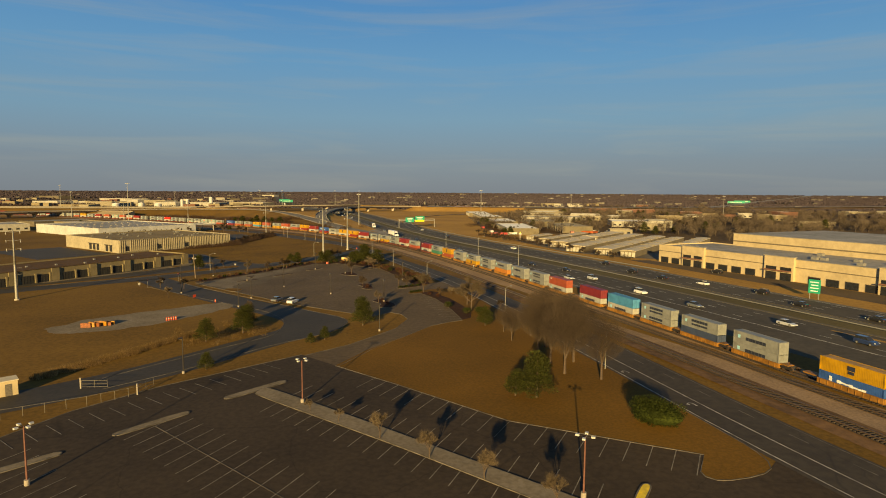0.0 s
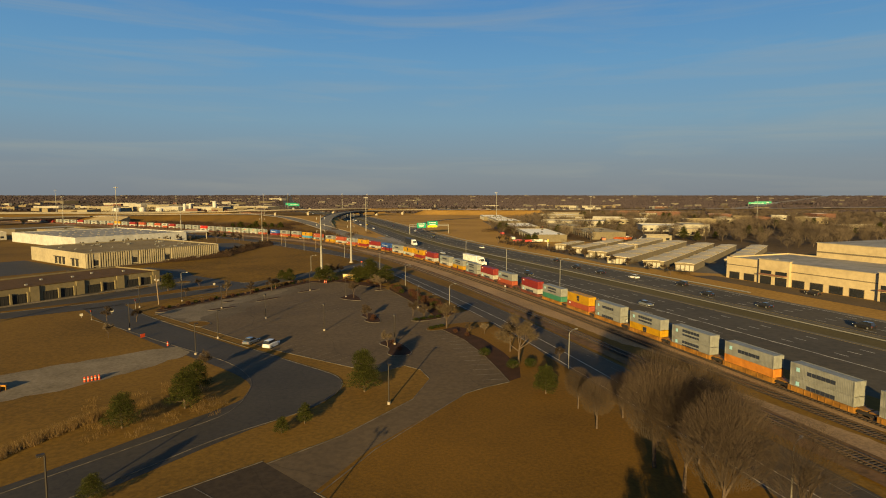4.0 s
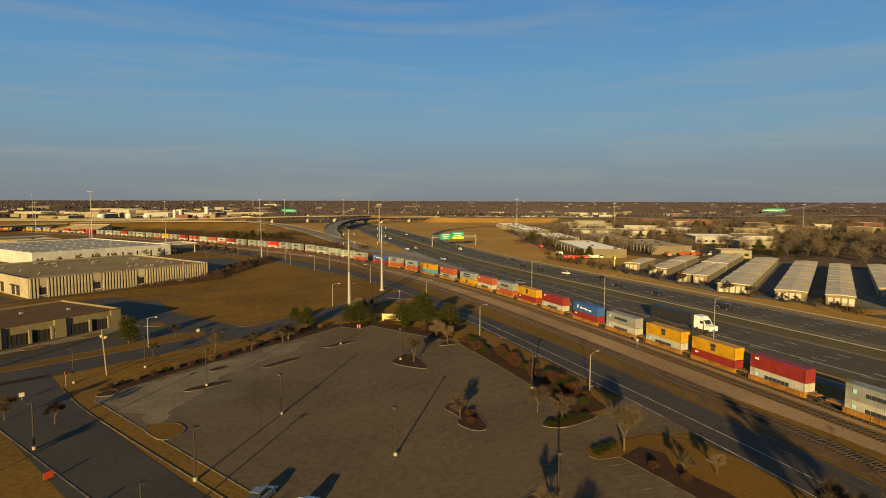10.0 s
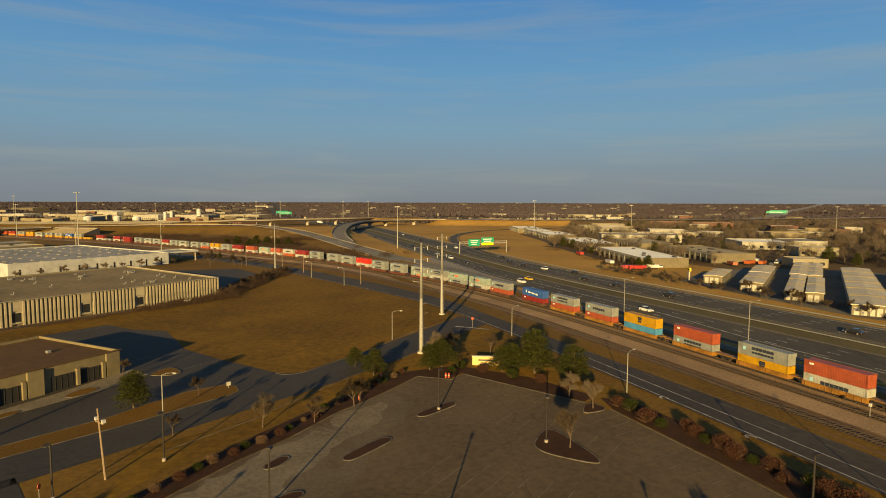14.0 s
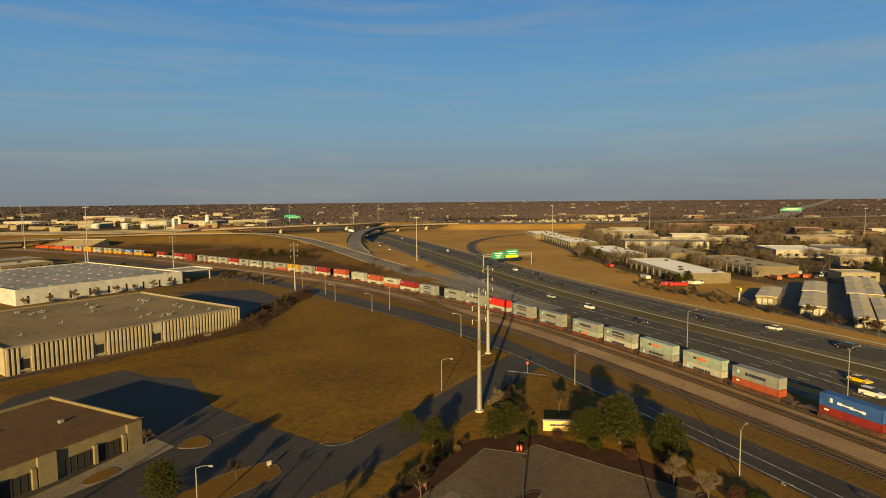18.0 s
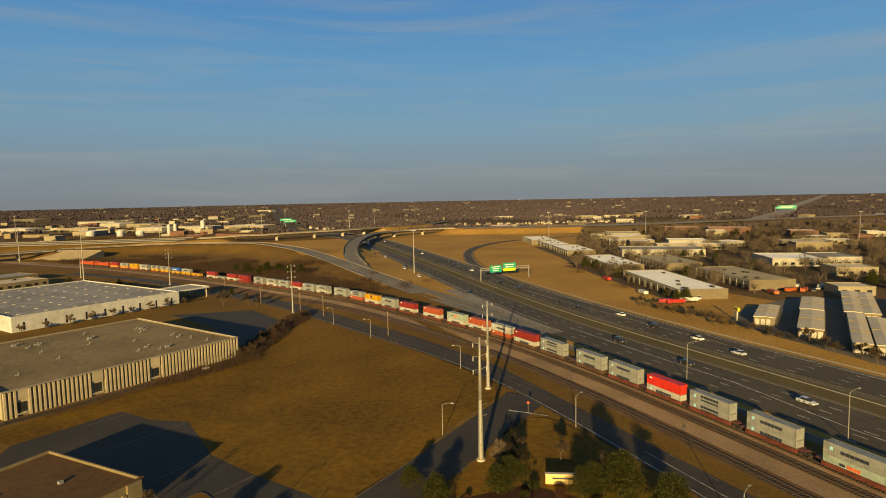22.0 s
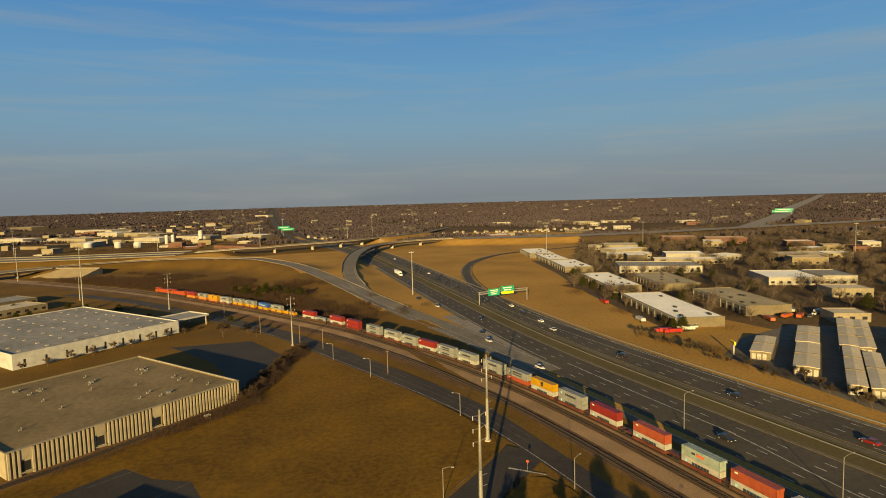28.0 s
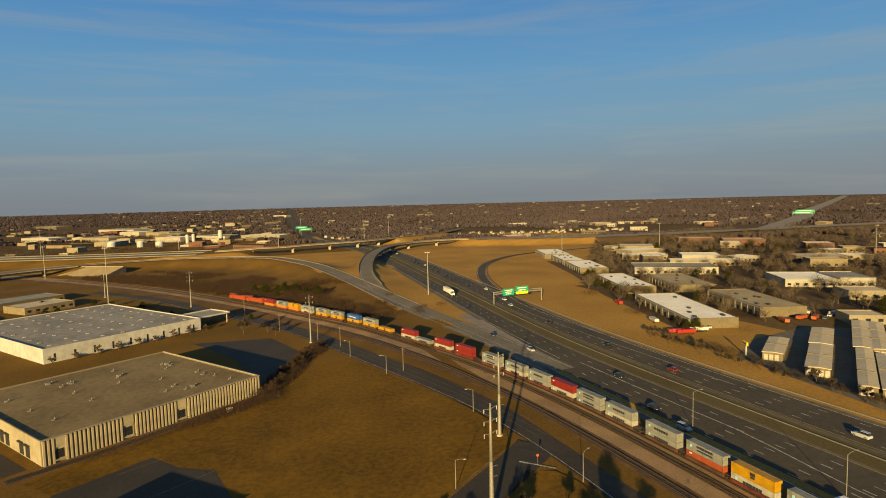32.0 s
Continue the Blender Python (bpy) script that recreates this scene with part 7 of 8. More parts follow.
def car(col, suv=False):
    """A passenger car, nose to +x, wheels on z = 0."""
    th = new("car")
    tagged(th, "%s %s with dark windows" % (CAR_WORD[col], "sport utility car" if suv else "saloon car"), "car")
    if col not in CAR_MATS:
        m = material("car_paint_" + col, CAR_PAINT[col], 0.25, 0.1, 0.03, scale=1)
        m.node_tree.nodes["Principled BSDF"].inputs["Coat Weight"].default_value = 0.6
        CAR_MATS[col] = m
    p = CAR_MATS[col]
    L, W = (4.7, 1.85)
    up = 0.22 if suv else 0.0

    def loft(rows, mat, name, parent):
        s = Shape()
        k = len(rows[0])
        for r in rows:
            s.v += r
        for i in range(len(rows) - 1):
            for q in range(k):
                s.f.append((i * k + q, (i + 1) * k + q, (i + 1) * k + (q + 1) % k, i * k + (q + 1) % k))
        s.f += [tuple(range(k)), tuple(range(len(rows) * k - 1, (len(rows) - 1) * k - 1, -1))]
        return part(name, s, mat, parent)

    def ring(x, w, z0, z1, b=0.12):
        return [(x, -w / 2, z0), (x, w / 2, z0), (x, w / 2, z1 - b), (x, w / 2 - b, z1), (x, -w / 2 + b, z1), (x, -w / 2, z1 - b)]

    top = 0.86 + up
    loft([ring(-L / 2, W - 0.35, 0.42, top - 0.14), ring(-L / 2 + 0.15, W - 0.08, 0.26, top), ring(-1.2, W, 0.24, top + 0.06), ring(0.9, W, 0.24, top + 0.02), ring(L / 2 - 0.5, W - 0.1, 0.26, top - 0.14), ring(L / 2, W - 0.4, 0.4, top - 0.3)], p, "body", th)
    rear = -L / 2 + (0.12 if suv else 0.75)
    cab = loft([ring(rear, W - 0.35, top - 0.04, top + 0.02, 0.02), ring(rear + (0.3 if suv else 0.65), W - 0.5, top - 0.04, top + 0.56 + up * 0.4), ring(0.25, W - 0.5, top - 0.04, top + 0.58 + up * 0.4), ring(1.1, W - 0.35, top - 0.04, top + 0.03, 0.02)], GLASS_DARK, "glasshouse", th)
    part("roof", Shape().box((rear + 0.6) / 2 - 0.1, 0, top + 0.57 + up * 0.4, abs(rear) - 0.2, W - 0.62, 0.06), p, cab)
    for x in (-1.4, 1.42):
        for y in (-W / 2 + 0.1, W / 2 - 0.1):
            w = part("wheel", Shape().tube((x, y - 0.11, 0.33), (x, y + 0.11, 0.33), 0.33, 0.33, 14), TYRE, th)
            part("rim", Shape().tube((x, y - 0.12, 0.33), (x, y + 0.12, 0.33), 0.2, 0.2, 10), STEEL, w)
    for y in (-0.62, 0.62):
        part("headlight", Shape().box(L / 2 - 0.12, y, top - 0.34, 0.2, 0.34, 0.14), HEADLIGHT, th)
        part("tail_light", Shape().box(-L / 2 + 0.08, y, top - 0.22, 0.14, 0.34, 0.16), TAIL, th)
    return th


def truck(dark):
    """A tractor with a box trailer, nose to +x."""
    th = new("articulated_lorry")
    tagged(th, "white tractor unit pulling a %s box trailer" % ("black" if dark else "white"), "lorry")
    tm = material("trailer_%s" % ("black" if dark else "white"), (0.02, 0.02, 0.022) if dark else (0.7, 0.68, 0.63), 0.5, scale=0.6)
    cm = material("tractor_white", (0.7, 0.69, 0.66), 0.35)
    part("trailer_box", Shape().box(-3.5, 0, 2.55, 14.6, 2.55, 2.8), tm, th)
    part("trailer_frame", Shape().box(-3.5, 0, 1.0, 14.4, 1.2, 0.25), STEEL_DARK, th)
    part("chassis", Shape().box(6.4, 0, 0.9, 7.0, 1.0, 0.3), STEEL_DARK, th)
    s = Shape()
    prof = [(4.6, 0.7), (9.9, 0.7), (9.9, 1.75), (8.2, 2.0), (7.5, 3.0), (6.6, 3.75), (4.6, 3.85)]
    v = [(x, y, z) for y in (-1.2, 1.2) for x, z in prof]
    n = len(prof)
    s.add(v, [tuple(range(n)), tuple(range(2 * n - 1, n - 1, -1))] + [(i, i + n, (i + 1) % n + n, (i + 1) % n) for i in range(n)])
    c = part("cab", s, cm, th)
    part("windscreen", Shape().add([(8.22, -1.0, 2.05), (8.22, 1.0, 2.05), (7.56, 1.0, 2.98), (7.56, -1.0, 2.98)], [(0, 1, 2, 3)]), GLASS_DARK, c)
    for y in (-1.21, 1.21):
        part("side_window", Shape().box(7.1, y, 2.45, 0.9, 0.03, 0.7), GLASS_DARK, c)
    for x in (-9.6, -8.3, 4.4, 5.7, 9.0):
        for y in (-1.05, 1.05):
            part("wheel", Shape().tube((x, y - 0.2, 0.5), (x, y + 0.2, 0.5), 0.5, 0.5, 12), TYRE, th)
    return th


MS = np.r_[0, np.cumsum(np.hypot(*np.diff(MED[:, :2], axis=0).T))]
MS -= np.interp(0, MED[:, 1], MS)
# place along the highway at the start, lane, kind
TRAFFIC = "-291,15.4,slv -223,15.4,red -183,15.4,blk -129,15.4,blk -75,15.4,slv -55,19.1,wht -33,19.1,blk -9,22.8,wht 12,15.4,blk 74,15.4,blk 102,15.4,blk 123,15.4,blk 142,22.8,blk 163,19.1,wht 179,15.4,blk 196,15.4,blk 223,22.8,blk 300,19.1,wht 390,15.4,blk 470,19.1,slv 560,15.4,blk 186,-10.7,slv 190,-18.1,slv 209,-7,blk 87,-10.7,dkb 106,-10.7,slv 132,-14.4,gry 155,-14.4,wht 230,-10.7,blk 300,-14.4,gry 369,-14.4,blk 412,-18.1,TW 461,-14.4,slv 520,-14.4,TB 604,-14.4,gry 700,-10.7,wht 768,-14.4,wht 775,-7,yel 844,-7,blk 872,-7,wht 899,-7,slv 936,-7,blk 966,-7,blk 1083,-14.4,blk 1160,-21.8,wht 1205,-21.8,slv 1221,-18.1,blk 1251,-7,blk 1296,-18.1,slv 1328,-21.8,blk 1400,-10.7,blk 1454,-7,TW"
DRIVERS = []
FRONT_CARS = []


def on_highway(s, lane):
    x, y = np.interp(s, MS, MED[:, 0]), np.interp(s, MS, MED[:, 1])
    a, b = np.interp([s - 3, s + 3], MS, MED[:, 0]), np.interp([s - 3, s + 3], MS, MED[:, 1])
    h = math.atan2(b[1] - b[0], a[1] - a[0])
    return float(x + math.sin(h) * lane), float(y - math.cos(h) * lane), math.degrees(h)


def vehicles():
    made = {}
    for k, row in enumerate(TRAFFIC.split()):
        u, lane, col = row.split(",")
        key = (col, k % 3 == 0 and col[0] != "T")
        if key not in made:
            made[key] = ob = truck(col == "TB") if col[0] == "T" else car(col, key[1])
        else:
            ob = copy_thing(made[key], pose(0, 0, 0))
        DRIVERS.append((ob, float(u), float(lane)))
    ob = car("dkb", True)
    FRONT_CARS.append((ob, 101.3, 20.5, 2.0, 0.6))
    # parked cars
    parked = car("wht", True)
    parked.matrix_world = on_ground(17.6, 188.2, 52, 0.03)
    p2 = car("gry")
    p2.matrix_world = on_ground(13.7, 193.2, 52, 0.03)
    rng = random.Random(4)
    spots = [(222 + 0.42 * k * 9, 398 + k * 9, 65) for k in range(14)] + [(184.5, 182, 90)] + [(288, 385, 20), (296, 388, 20)]
    for k, (x, y, rz) in enumerate(spots):
        col = ("wht", "red", "blk", "gry", "wht", "slv")[k % 6]
        key = (col, k % 2 == 0)
        if key not in made:
            made[key] = ob = car(*key)
            ob.matrix_world = on_ground(x, y, rz, 0.03)
        else:
            copy_thing(made[key], on_ground(x, y, rz, 0.03))


def box_truck(col, word):
    """A rigid lorry or trailer with a plain box, nose to +x."""
    th = new("box_lorry")
    tagged(th, "parked %s box lorry on grey asphalt" % word, "lorry")
    m = material("lorry_" + word, col, 0.45)
    part("cargo_box", Shape().box(-1.0, 0, 1.55, 6.2, 2.2, 1.5), m, th)
    part("chassis", Shape().box(0, 0, 0.7, 8.6, 1.0, 0.3), STEEL_DARK, th)
    c = part("cab", Shape().prism([(2.3, -1.1), (4.3, -1.1), (4.3, 1.1), (2.3, 1.1)], 0.6, 2.1), m, th)
    part("windscreen", Shape().box(4.31, 0, 1.65, 0.06, 1.9, 0.6), GLASS_DARK, c)
    for x in (-3, 3.2):
        for y in (-1, 1):
            part("wheel", Shape().tube((x, y - 0.15, 0.45), (x, y + 0.15, 0.45), 0.45, n=10), TYRE, th)
    return th


def town_vehicles():
    red, org, wht = (0.32, 0.015, 0.012), (0.36, 0.08, 0.025), (0.42, 0.4, 0.36)
    for col, word, spots in ((red, "red", ((200.6, 396.5, 155), (203.4, 393.4, 160), (227.5, 470, 70), (306, 536, 60), (311, 531, 65))), (org, "orange", ((279.8, 404.0, 20), (284, 398.5, 15), (288.5, 400.4, 100), (277, 389.6, 10), (282.2, 386.4, 25), (263.5, 389.5, 60))), (wht, "white", ((212.6, 394.6, 150), (292.9, 397.7, 30), (209.6, 420.9, 68), (301, 389, 10)))):
        first = None
        for x, y, rz in spots:
            if first is None:
                first = box_truck(col, word)
                first.matrix_world = on_ground(x, y, rz, 0.03)
            else:
                copy_thing(first, on_ground(x, y, rz, 0.03))


near_vegetation()
scrub_belts()
town_vehicles()
street_furniture()
masts()
lots()
small_things()
vehicles()


# ---- far town, woods and distance ----
DULL = {k.name: material("dull_" + k.name, c, 0.85, scale=0.5, second=tuple(v * 0.7 for v in c), big=0.08) for k, c in ((WALL_WHITE, (0.3, 0.275, 0.225)), (CREAM, (0.22, 0.185, 0.125)), (TAN_WALL, (0.1, 0.08, 0.052)), (BRICK_RED, (0.12, 0.052, 0.033)), (SAND_WALL, (0.19, 0.148, 0.088)))}


def town_building(x0, y0, x1, y1, h, depth, wall, roof, label, windows=True):
    """A low building whose front runs from (x0, y0) to (x1, y1)."""
    w = math.hypot(x1 - x0, y1 - y0)
    a = math.degrees(math.atan2(y1 - y0, x1 - x0))
    th = slab_building("town_building", (x0, y0), a, w, depth, h, DULL[wall.name], roof, label, "building", 0.4)
    if windows:
        n = max(3, int(w / 5))
        m = Shape().box(0, 0, 0, 2.2, 0.12, 1.5).mesh("window", GLASS_DARK)
        for k in range(min(n, 12)):
            o = new("window", m)
            o.parent, o.location = th, ((k + 0.5) * w / min(n, 12), -0.03, min(2.0, h * 0.5))
    return th


def far_town():
    rows = ((363.7, 464.4, 393.7, 444.6, 5.5, 40, WALL_WHITE, ROOF_WHITE, "white stepped school-like building among bare trees"), (351, 414, 370.5, 401.6, 5.5, 18, CREAM, ROOF_TAN, "cream flat-roofed building with a porch"), (392, 446, 410, 434, 6.5, 34, WALL_WHITE, ROOF_GREY, "white block with grey flat roof"), (478, 527.6, 501, 511, 7, 18, SAND_WALL, ROOF_TAN, "sand-coloured block with flat roof"), (507.6, 562, 541, 536.4, 5, 26, TAN_WALL, ROOF_TAN, "tan flat-roofed building among bare trees"), (326, 570, 378.6, 533.5, 6, 34, WALL_WHITE, ROOF_GREY, "wide white building with grey roof"), (435, 721, 463.5, 698, 8, 30, CREAM, ROOF_TAN, "cream office block among bare trees"), (391, 663.7, 425.5, 637.4, 5, 22, CREAM, ROOF_WHITE, "cream building with a white roof"), (428.6, 622, 457, 600.4, 6, 26, WALL_WHITE, ROOF_WHITE, "white flat-roofed building among bare trees"), (393, 600.5, 441.5, 565, 5, 16, CREAM, ROOF_WHITE, "long low pale building among bare trees"), (571, 770.7, 602, 742.6, 8, 26, BRICK_RED, ROOF_TAN, "red brick two-storey building among bare trees"), (596, 724, 631.7, 692.7, 8, 26, BRICK_RED, ROOF_TAN, "red brick two-storey building among bare trees"), (624.5, 636.6, 646, 618.5, 7, 22, BRICK_RED, ROOF_WHITE, "brick building with white roof"), (616, 590, 632, 577, 6, 16, SAND_WALL, ROOF_TAN, "small sand-coloured building among trees"), (680.8, 588.6, 694, 577, 6, 20, WALL_WHITE, ROOF_WHITE, "white building among trees"), (286, 372, 300, 363, 4.5, 14, CREAM, ROOF_TAN, "small cream building beside the storage yard"),
            (-344.7, 1669, -285.5, 1615, 7, 40, WALL_WHITE, ROOF_WHITE, "distant white warehouse among bare trees"), (-223, 1558, -164, 1504, 8, 40, CREAM, ROOF_TAN, "distant cream warehouse among bare trees"), (-76.6, 1424, -33, 1381, 9, 36, WALL_WHITE, ROOF_WHITE, "distant white plant building"), (-5, 1440, 45, 1376, 8, 40, WALL_WHITE, ROOF_GREY, "distant long white warehouse"), (45, 1119, 84, 1071, 6, 30, BRICK_RED, ROOF_BROWN, "distant brick building by the highway"), (72, 1339, 134, 1283, 8, 40, CREAM, ROOF_WHITE, "distant pale warehouse among bare trees"), (-110, 1672, -60, 1620, 9, 40, CREAM, ROOF_GREY, "distant cream warehouse among bare trees"), (-470, 2390, -400, 2312, 9, 50, TAN_WALL, ROOF_TAN, "distant tan warehouse among bare trees"), (-240, 1950, -150, 1856, 9, 50, WALL_WHITE, ROOF_GREY, "distant white industrial hall"),
            (-108, 634, -84, 655, 4.6, 24, SAND_WALL, ROOF_TAN, "low sand-coloured workshop by the railway bridge"), (-140, 655, -96, 690, 4.6, 26, TAN_WALL, ROOF_GREY, "low tan workshop with grey roof"), (-190, 560, -130, 590, 6, 40, WALL_WHITE, ROOF_GREY, "low white warehouse among bare trees"))
    for r in rows:
        town_building(*r)
    rng = random.Random(77)
    walls = (WALL_WHITE, CREAM, TAN_WALL, BRICK_RED, SAND_WALL)
    roofs = (ROOF_WHITE, ROOF_TAN, ROOF_GREY, ROOF_BROWN, ROOF_WHITE)
    n = 0
    while n < 34:
        a, d = radians(rng.uniform(18, 62)), rng.uniform(560, 1500)
        x, y = d * math.cos(a), 200 + d * math.sin(a)
        if x < 370 or (y > 760 and y < 900) or near_road(x, y, 40):
            continue
        w = rng.uniform(16, 46)
        b = rng.uniform(-50, 0)
        k = rng.randrange(5)
        town_building(x, y, x + w * math.cos(radians(b)), y + w * math.sin(radians(b)), rng.uniform(4, 8), rng.uniform(12, 28), walls[k], roofs[rng.randrange(5)], "low %s flat-roofed building among bare trees" % ("white", "cream", "tan", "brick", "sand-coloured")[k], n < 30)
        n += 1
    n = 0
    while n < 12:
        a, d = radians(rng.uniform(78, 128)), rng.uniform(1050, 2600)
        x, y = d * math.cos(a), 200 + d * math.sin(a)
        if near_road(x, y, 45):
            continue
        w = rng.uniform(24, 70)
        b = rng.uniform(-50, 10)
        k = rng.randrange(5)
        town_building(x, y, x + w * math.cos(radians(b)), y + w * math.sin(radians(b)), rng.uniform(5, 10), rng.uniform(20, 50), walls[k], roofs[rng.randrange(5)], "distant %s industrial building" % ("white", "cream", "tan", "brick", "sand-coloured")[k], False)
        n += 1
    # clutter of small sheds and plant round the distant warehouses
    n = 0
    while n < 130:
        a, d = radians(rng.uniform(83, 121)), rng.uniform(960, 2000)
        x, y = d * math.cos(a), 200 + d * math.sin(a)
        if near_road(x, y, 55):
            continue
        w = rng.uniform(7, 28)
        b = rng.uniform(-60, 10)
        k = rng.randrange(5)
        town_building(x, y, x + w * math.cos(radians(b)), y + w * math.sin(radians(b)), rng.choice((3, 3.5, 4.5, 6, 8)), rng.uniform(6, 20), walls[k], roofs[rng.randrange(5)], "small distant %s shed among warehouses" % ("white", "cream", "tan", "brick", "sand-coloured")[k], False)
        n += 1
    for x, y, r, h in ((-92, 1290, 5.5, 9), (-62, 1270, 6.5, 8), (-20, 1330, 3, 15), (-10, 1336, 3, 15), (36, 1350, 4, 19), (-140, 1340, 7, 7)):
        th = thing("storage_tank", pose(x, y, base_z(x, y)), "distant upright pale steel storage tank", "tank", "storage tanks")
        part("shell", Shape().tube((0, 0, -1), (0, 0, h), r, r, 16), WALL_BRIGHT, th)
        part("lid", Shape().tube((0, 0, h), (0, 0, h + 0.25 * r), r * 1.02, 0.3, 16), ROOF_WHITE, th)
    # a row of pale gabled houses before the woods
    for k in range(110):
        x = 190 + k * 5.2 + rng.uniform(-3, 3)
        y = 1250 - 0.32 * k * 5.2 + rng.uniform(-45, 45)
        if near_road(x, y, 22):
            continue
        f = rng.uniform(0.55, 0.85)
        once("house", make_house, pose(x, y, base_z(x, y), 0, 0, rng.uniform(-60, 60)) @ Matrix.Diagonal((f, f, f, 1)))
    for k in range(30):
        a, d = radians(rng.uniform(30, 130)), rng.uniform(1500, 3600)
        x, y = d * math.cos(a), 200 + d * math.sin(a)
        once("house", make_house, pose(x, y, base_z(x, y), 0, 0, rng.uniform(0, 180)))


HOUSE_WALL = material("house_siding", (0.3, 0.27, 0.215), 0.9, scale=0.5)
HOUSE_ROOF = material("house_shingles", (0.1, 0.08, 0.065), 0.9, scale=1)


def make_house():
    th = new("house")
    tagged(th, "small pale gabled house among bare trees", "house", "distant houses")
    part("body", Shape().box(0, 0, 2.6, 9, 8, 5.8), HOUSE_WALL, th)
    s = Shape()
    s.add([(-5, -4.6, 5.4), (5, -4.6, 5.4), (5, 4.6, 5.4), (-5, 4.6, 5.4), (-5, 0, 8.6), (5, 0, 8.6)], [(0, 1, 5, 4), (2, 3, 4, 5), (0, 4, 3), (1, 2, 5), (3, 2, 1, 0)])
    part("roof", s, HOUSE_ROOF, th)
    return th


strip("far_highway", FARWAY, -22, 22, CONCRETE, 0.5, "distant pale highway running to the horizon")


def far_woods():
    rng = random.Random(9)
    s, roofs = Shape(), Shape()
    k = 0
    while k < 52000:
        a = radians(rng.uniform(4, 142))
        d = 900 + 3740 * rng.random() ** 1.35
        x, y = d * math.cos(a), 200 + d * math.sin(a)
        deg = math.degrees(a)
        if abs(x - 60) < 150 and y < 1150 or -140 < x < 180 and y < 1060 or x < -40 and y < 560:
            continue
        if 140 < x < 300 and y < 980 and x < 200 + 0.2 * (y - 230) or x < 330 and 200 < y < 360 or 180 < x < 300 and y < 420:
            continue
        if 250 < x < 420 and 620 < y < 980 and (x - 200) < (y - 520) * 0.5:
            continue
        dens = noise.noise(Vector((x / 220, y / 220, 3.1))) + 0.4 * noise.noise(Vector((x / 60, y / 60, 8.1)))
        town = (d < 1350 and deg < 66) or (d < 2300 and deg > 84)
        if deg > 84 and d < 1350:
            continue
        if dens < (0.1 if town else -0.42) or near_road(x, y, 24 if d < 1500 else 30):
            continue
        k += 1
        z = base_z(x, y)
        grow = 1 + max(0, (d - 1500) / 1900)
        h, r = rng.uniform(6, 8.6) * (0.9 + 0.1 * grow), rng.uniform(2.4, 4.2) * grow
        if rng.random() < (0.005 if d > 1100 else 0.0):
            w = rng.uniform(5, 14) * (1 + d / 4000)
            roofs.box(x, y, z + 3.0, w, w * 0.6, 8.5, rng.uniform(-60, 60))
            continue
        # a tangle of upright boughs of random slant
        o = len(s.v)
        for i in range(9):
            b, q = 6.283 * rng.random(), r * math.sqrt(rng.random())
            px, py, c = x + math.cos(b) * q, y + math.sin(b) * q, 6.283 * rng.random()
            e = h * rng.uniform(0.6, 0.85) * (1 - 0.25 * q / r)
            w = 0.45 * r * rng.uniform(0.6, 1.3)
            dx, dy = math.cos(c) * w, math.sin(c) * w
            s.v += [(px - dx, py - dy, z - 0.3), (px + dx, py + dy, z - 0.3), (px + dx * 0.8 + dy * 0.8, py + dy * 0.8 - dx * 0.8, z + e * 0.85), (px - dx * 0.3 + dy, py - dy * 0.3 - dx, z + e)]
            s.f.append((o, o + 1, o + 2, o + 3))
            o += 4
    tagged(part("far_woods", s, WOODS_HAZED), "grey-brown leafless winter woods to the horizon, coloured with bluish haze", "woods", kind="stuff")
    tagged(part("far_roofs", roofs, ROOF_FAR), "tiny pale house roofs showing between distant trees", "houses", kind="stuff")


ROOF_FAR = material("far_house_walls", (0.12, 0.105, 0.085), 0.9, scale=0.1, second=(0.07, 0.06, 0.05), island=0.6)
far_town()
far_woods()
rng_f = random.Random(12)
spots = []
while len(spots) < 420:
    a, d = radians(rng_f.uniform(80, 124)), rng_f.uniform(900, 1500)
    x, y = d * math.cos(a), 200 + d * math.sin(a)
    if not near_road(x, y, 60) and noise.noise(Vector((x / 90, y / 90, 2))) > -0.1:
        spots.append((x, y))
stuff_cloud("far_brush", spots, SCRUB, "brown leafless brush between distant sheds", 2.6, 40, 4.5, 7.0)
spots = [(rng_f.uniform(-110, 30), rng_f.uniform(560, 640)) for _ in range(90)]
spots = [p for p in spots if not near_road(*p, 14)]
stuff_cloud("verge_brush", spots, SCRUB, "low brown brush beside the frontage road", 1.4, 40, 2.2, 3.0)
rng_t = random.Random(31)
spots = []
while len(spots) < 800:
    x, y = rng_t.uniform(214, 640), rng_t.uniform(350, 820)
    if y > 300 + 1.25 * (x - 60) or near_road(x, y, 22) or built_on(x, y, 4) or (x < 320 and y < 380) or noise.noise(Vector((x / 60, y / 60, 0))) < -0.05:
        continue
    spots.append((x, y))
stuff_cloud("town_brush", spots, SCRUB, "brown leafless brush and small trees between the buildings", 1.5, 80, 4.6, 4.4)
count = 0
while count < 110:
    x, y = rng_t.uniform(250, 640), rng_t.uniform(360, 800)
    if y > 300 + 1.25 * (x - 60) or near_road(x, y, 25) or built_on(x, y) or (x < 320 and y < 390):
        continue
    (pine if count % 3 == 0 else bare_tree)(x, y, rng_t.uniform(5, 9.5), count % 3)
    count += 1


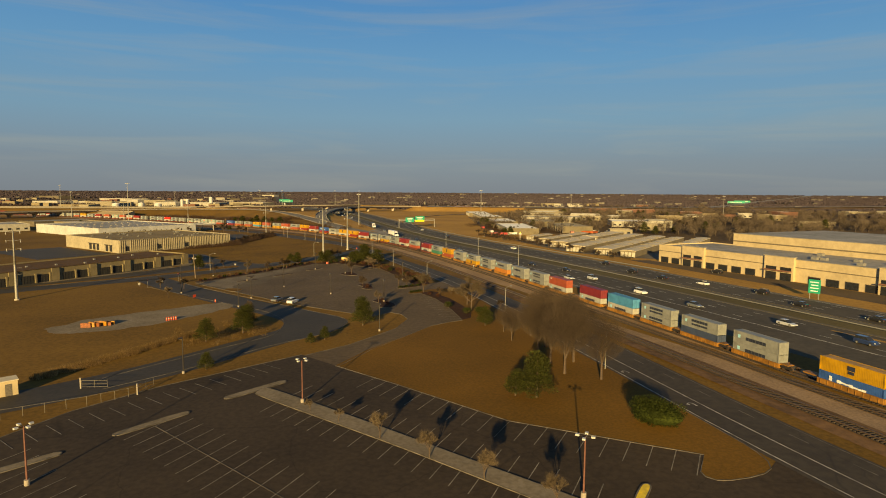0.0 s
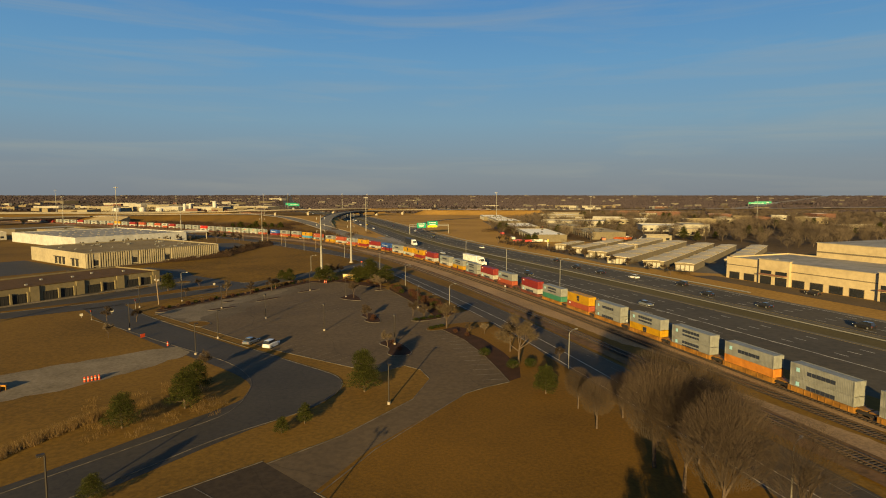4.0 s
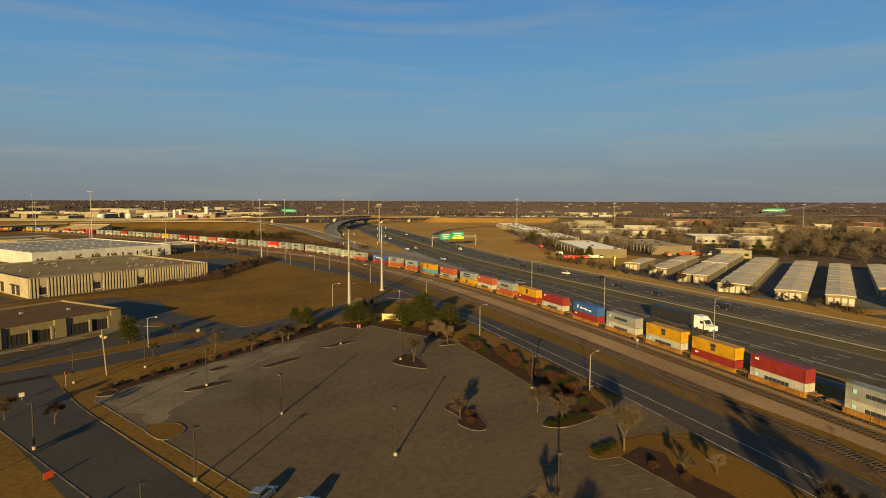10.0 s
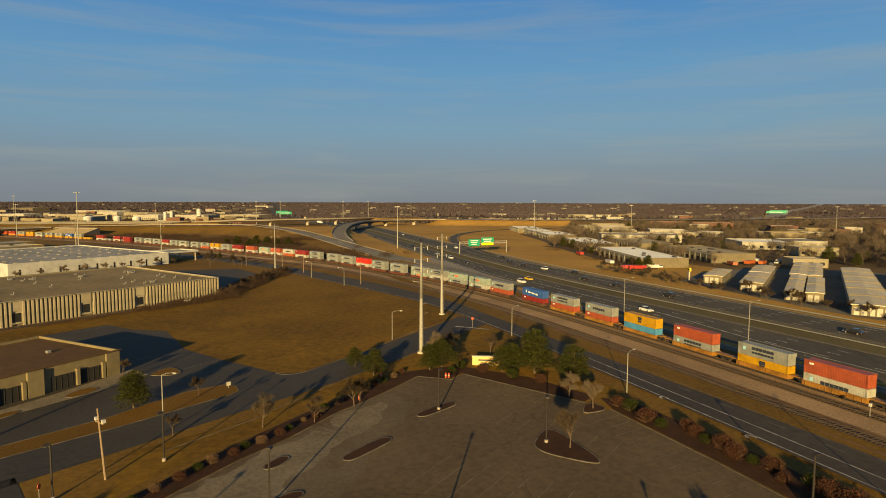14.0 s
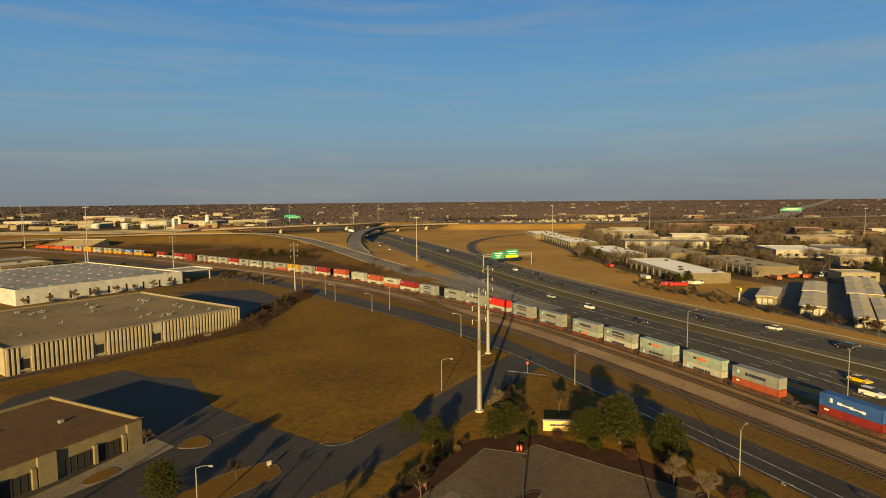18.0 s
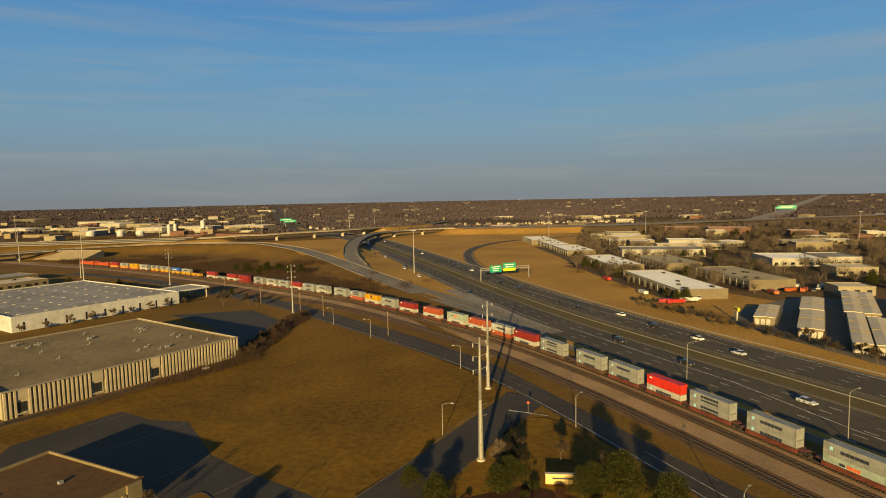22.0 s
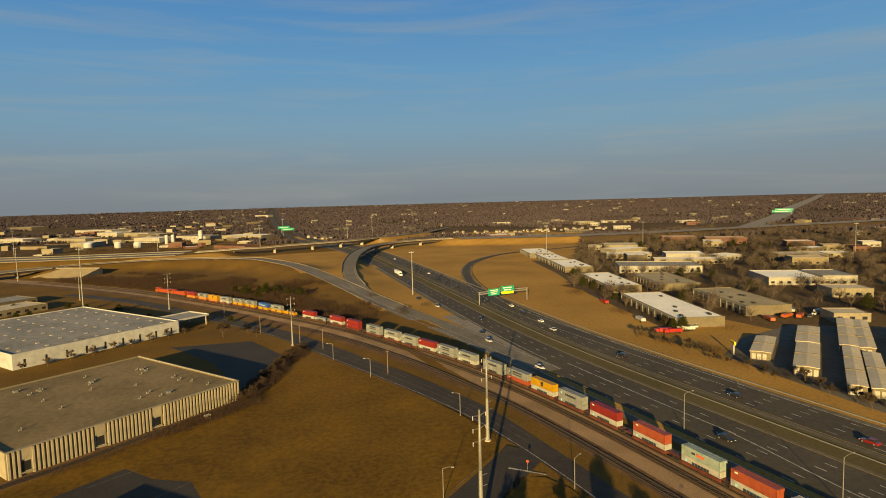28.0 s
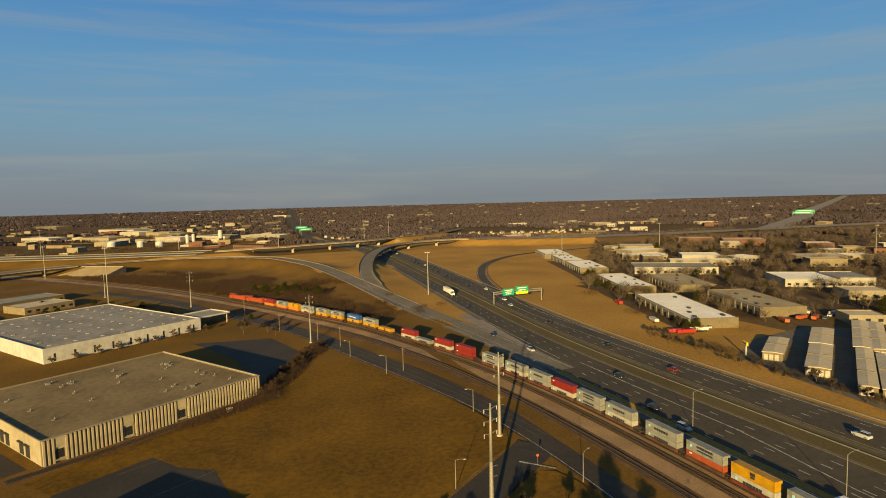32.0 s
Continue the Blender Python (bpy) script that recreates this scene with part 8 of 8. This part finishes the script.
def town_trees():
    """The many leafless trees that stand among the town's buildings."""
    rng = random.Random(55)
    kinds = []
    for k in range(5):
        q = Shape().tube((0, 0, -0.3), (0, 0, 3.2), 0.2, 0.12, 4, False)
        for _ in range(300):
            u = Vector((rng.gauss(0, 1), rng.gauss(0, 1), rng.gauss(0, 1))).normalized() * rng.random() ** 0.45
            p = Vector((u.x * 3.1, u.y * 3.1, 4.9 + u.z * (3.0 + 0.2 * k)))
            d = (Vector((u.x, u.y, abs(u.z) + 0.35)) + Vector((rng.uniform(-0.6, 0.6), rng.uniform(-0.6, 0.6), rng.uniform(-0.3, 0.6)))).normalized() * rng.uniform(0.7, 1.7)
            w = d.orthogonal().normalized() * rng.uniform(0.035, 0.085)
            q.add([p - w, p + w, p + d], [(0, 1, 2)])
        for _ in range(26):
            b, e = 6.283 * rng.random(), rng.uniform(1.2, 2.8)
            q.tube((0, 0, rng.uniform(1.6, 3.2)), (math.cos(b) * e, math.sin(b) * e, rng.uniform(3.6, 7.2)), 0.09, 0.03, 3, False)
        kinds.append((np.array(q.v), q.f))
    s = Shape()
    n = 0
    while n < 1150:
        x, y = rng.uniform(225, 940), rng.uniform(300, 900)
        if x < 330 and y < 385 or y > 300 + 1.25 * (x - 60) or near_road(x, y, 26) or built_on(x, y) or noise.noise(Vector((x / 70, y / 70, 5))) < -0.25 - 0.3 * (x < 420):
            continue
        v, f = kinds[n % 5]
        k, a = rng.uniform(0.7, 1.25), rng.uniform(0, 6.28)
        c, q = math.cos(a) * k * 1.15, math.sin(a) * k * 1.15
        w = np.stack([v[:, 0] * c - v[:, 1] * q + x, v[:, 0] * q + v[:, 1] * c + y, v[:, 2] * k + ground_z(x, y)], 1)
        o = len(s.v)
        s.v += w.tolist()
        s.f += [tuple(i + o for i in t) for t in f]
        n += 1
    tagged(part("town_trees", s, TWIG_GREY), "leafless brown trees standing among the town buildings", "trees", kind="stuff")


town_trees()


def motions():
    """The train rolls towards the camera; cars run both ways on the highway."""
    for ob, u, z in MOVERS:
        rows = []
        for t in TRACK_ROWS:
            x, y, a = on_track(u - travelled(t))
            rows.append((t, pose(x, y, base_z(x, y) + RAIL_TOP - 0.12 + z, 0, 0, a)))
        walk(ob, rows)
    for ob, u, lane in DRIVERS:
        rows = []
        for t in range(0, 33, 4):
            x, y, a = on_highway(u + (18.0 if lane > 0 else -28.0) * t, lane)
            rows.append((t, pose(x, y, ground_z(x, y) + 0.035, 0, 0, a if lane > 0 else a + 180)))
        walk(ob, rows)
    for ob, y0, v, t0, lane in FRONT_CARS:
        rows = []
        c = offset_curve(FRONT, lane)
        ln = np.r_[0, np.cumsum(np.hypot(*np.diff(c[:, :2], axis=0).T))]
        l0 = np.interp(y0, c[:, 1], ln)
        for t in range(0, 33, 2):
            p = min(max(l0 - v * (t - t0), 1.0), ln[-1] - 1)
            x, y = np.interp(p, ln, c[:, 0]), np.interp(p, ln, c[:, 1])
            a, b = np.interp([p + 1, p - 1], ln, c[:, 0]), np.interp([p + 1, p - 1], ln, c[:, 1])
            rows.append((t, pose(x, y, ground_z(x, y) + 0.04, 0, 0, math.degrees(math.atan2(b[1] - b[0], a[1] - a[0])))))
        walk(ob, rows)


motions()
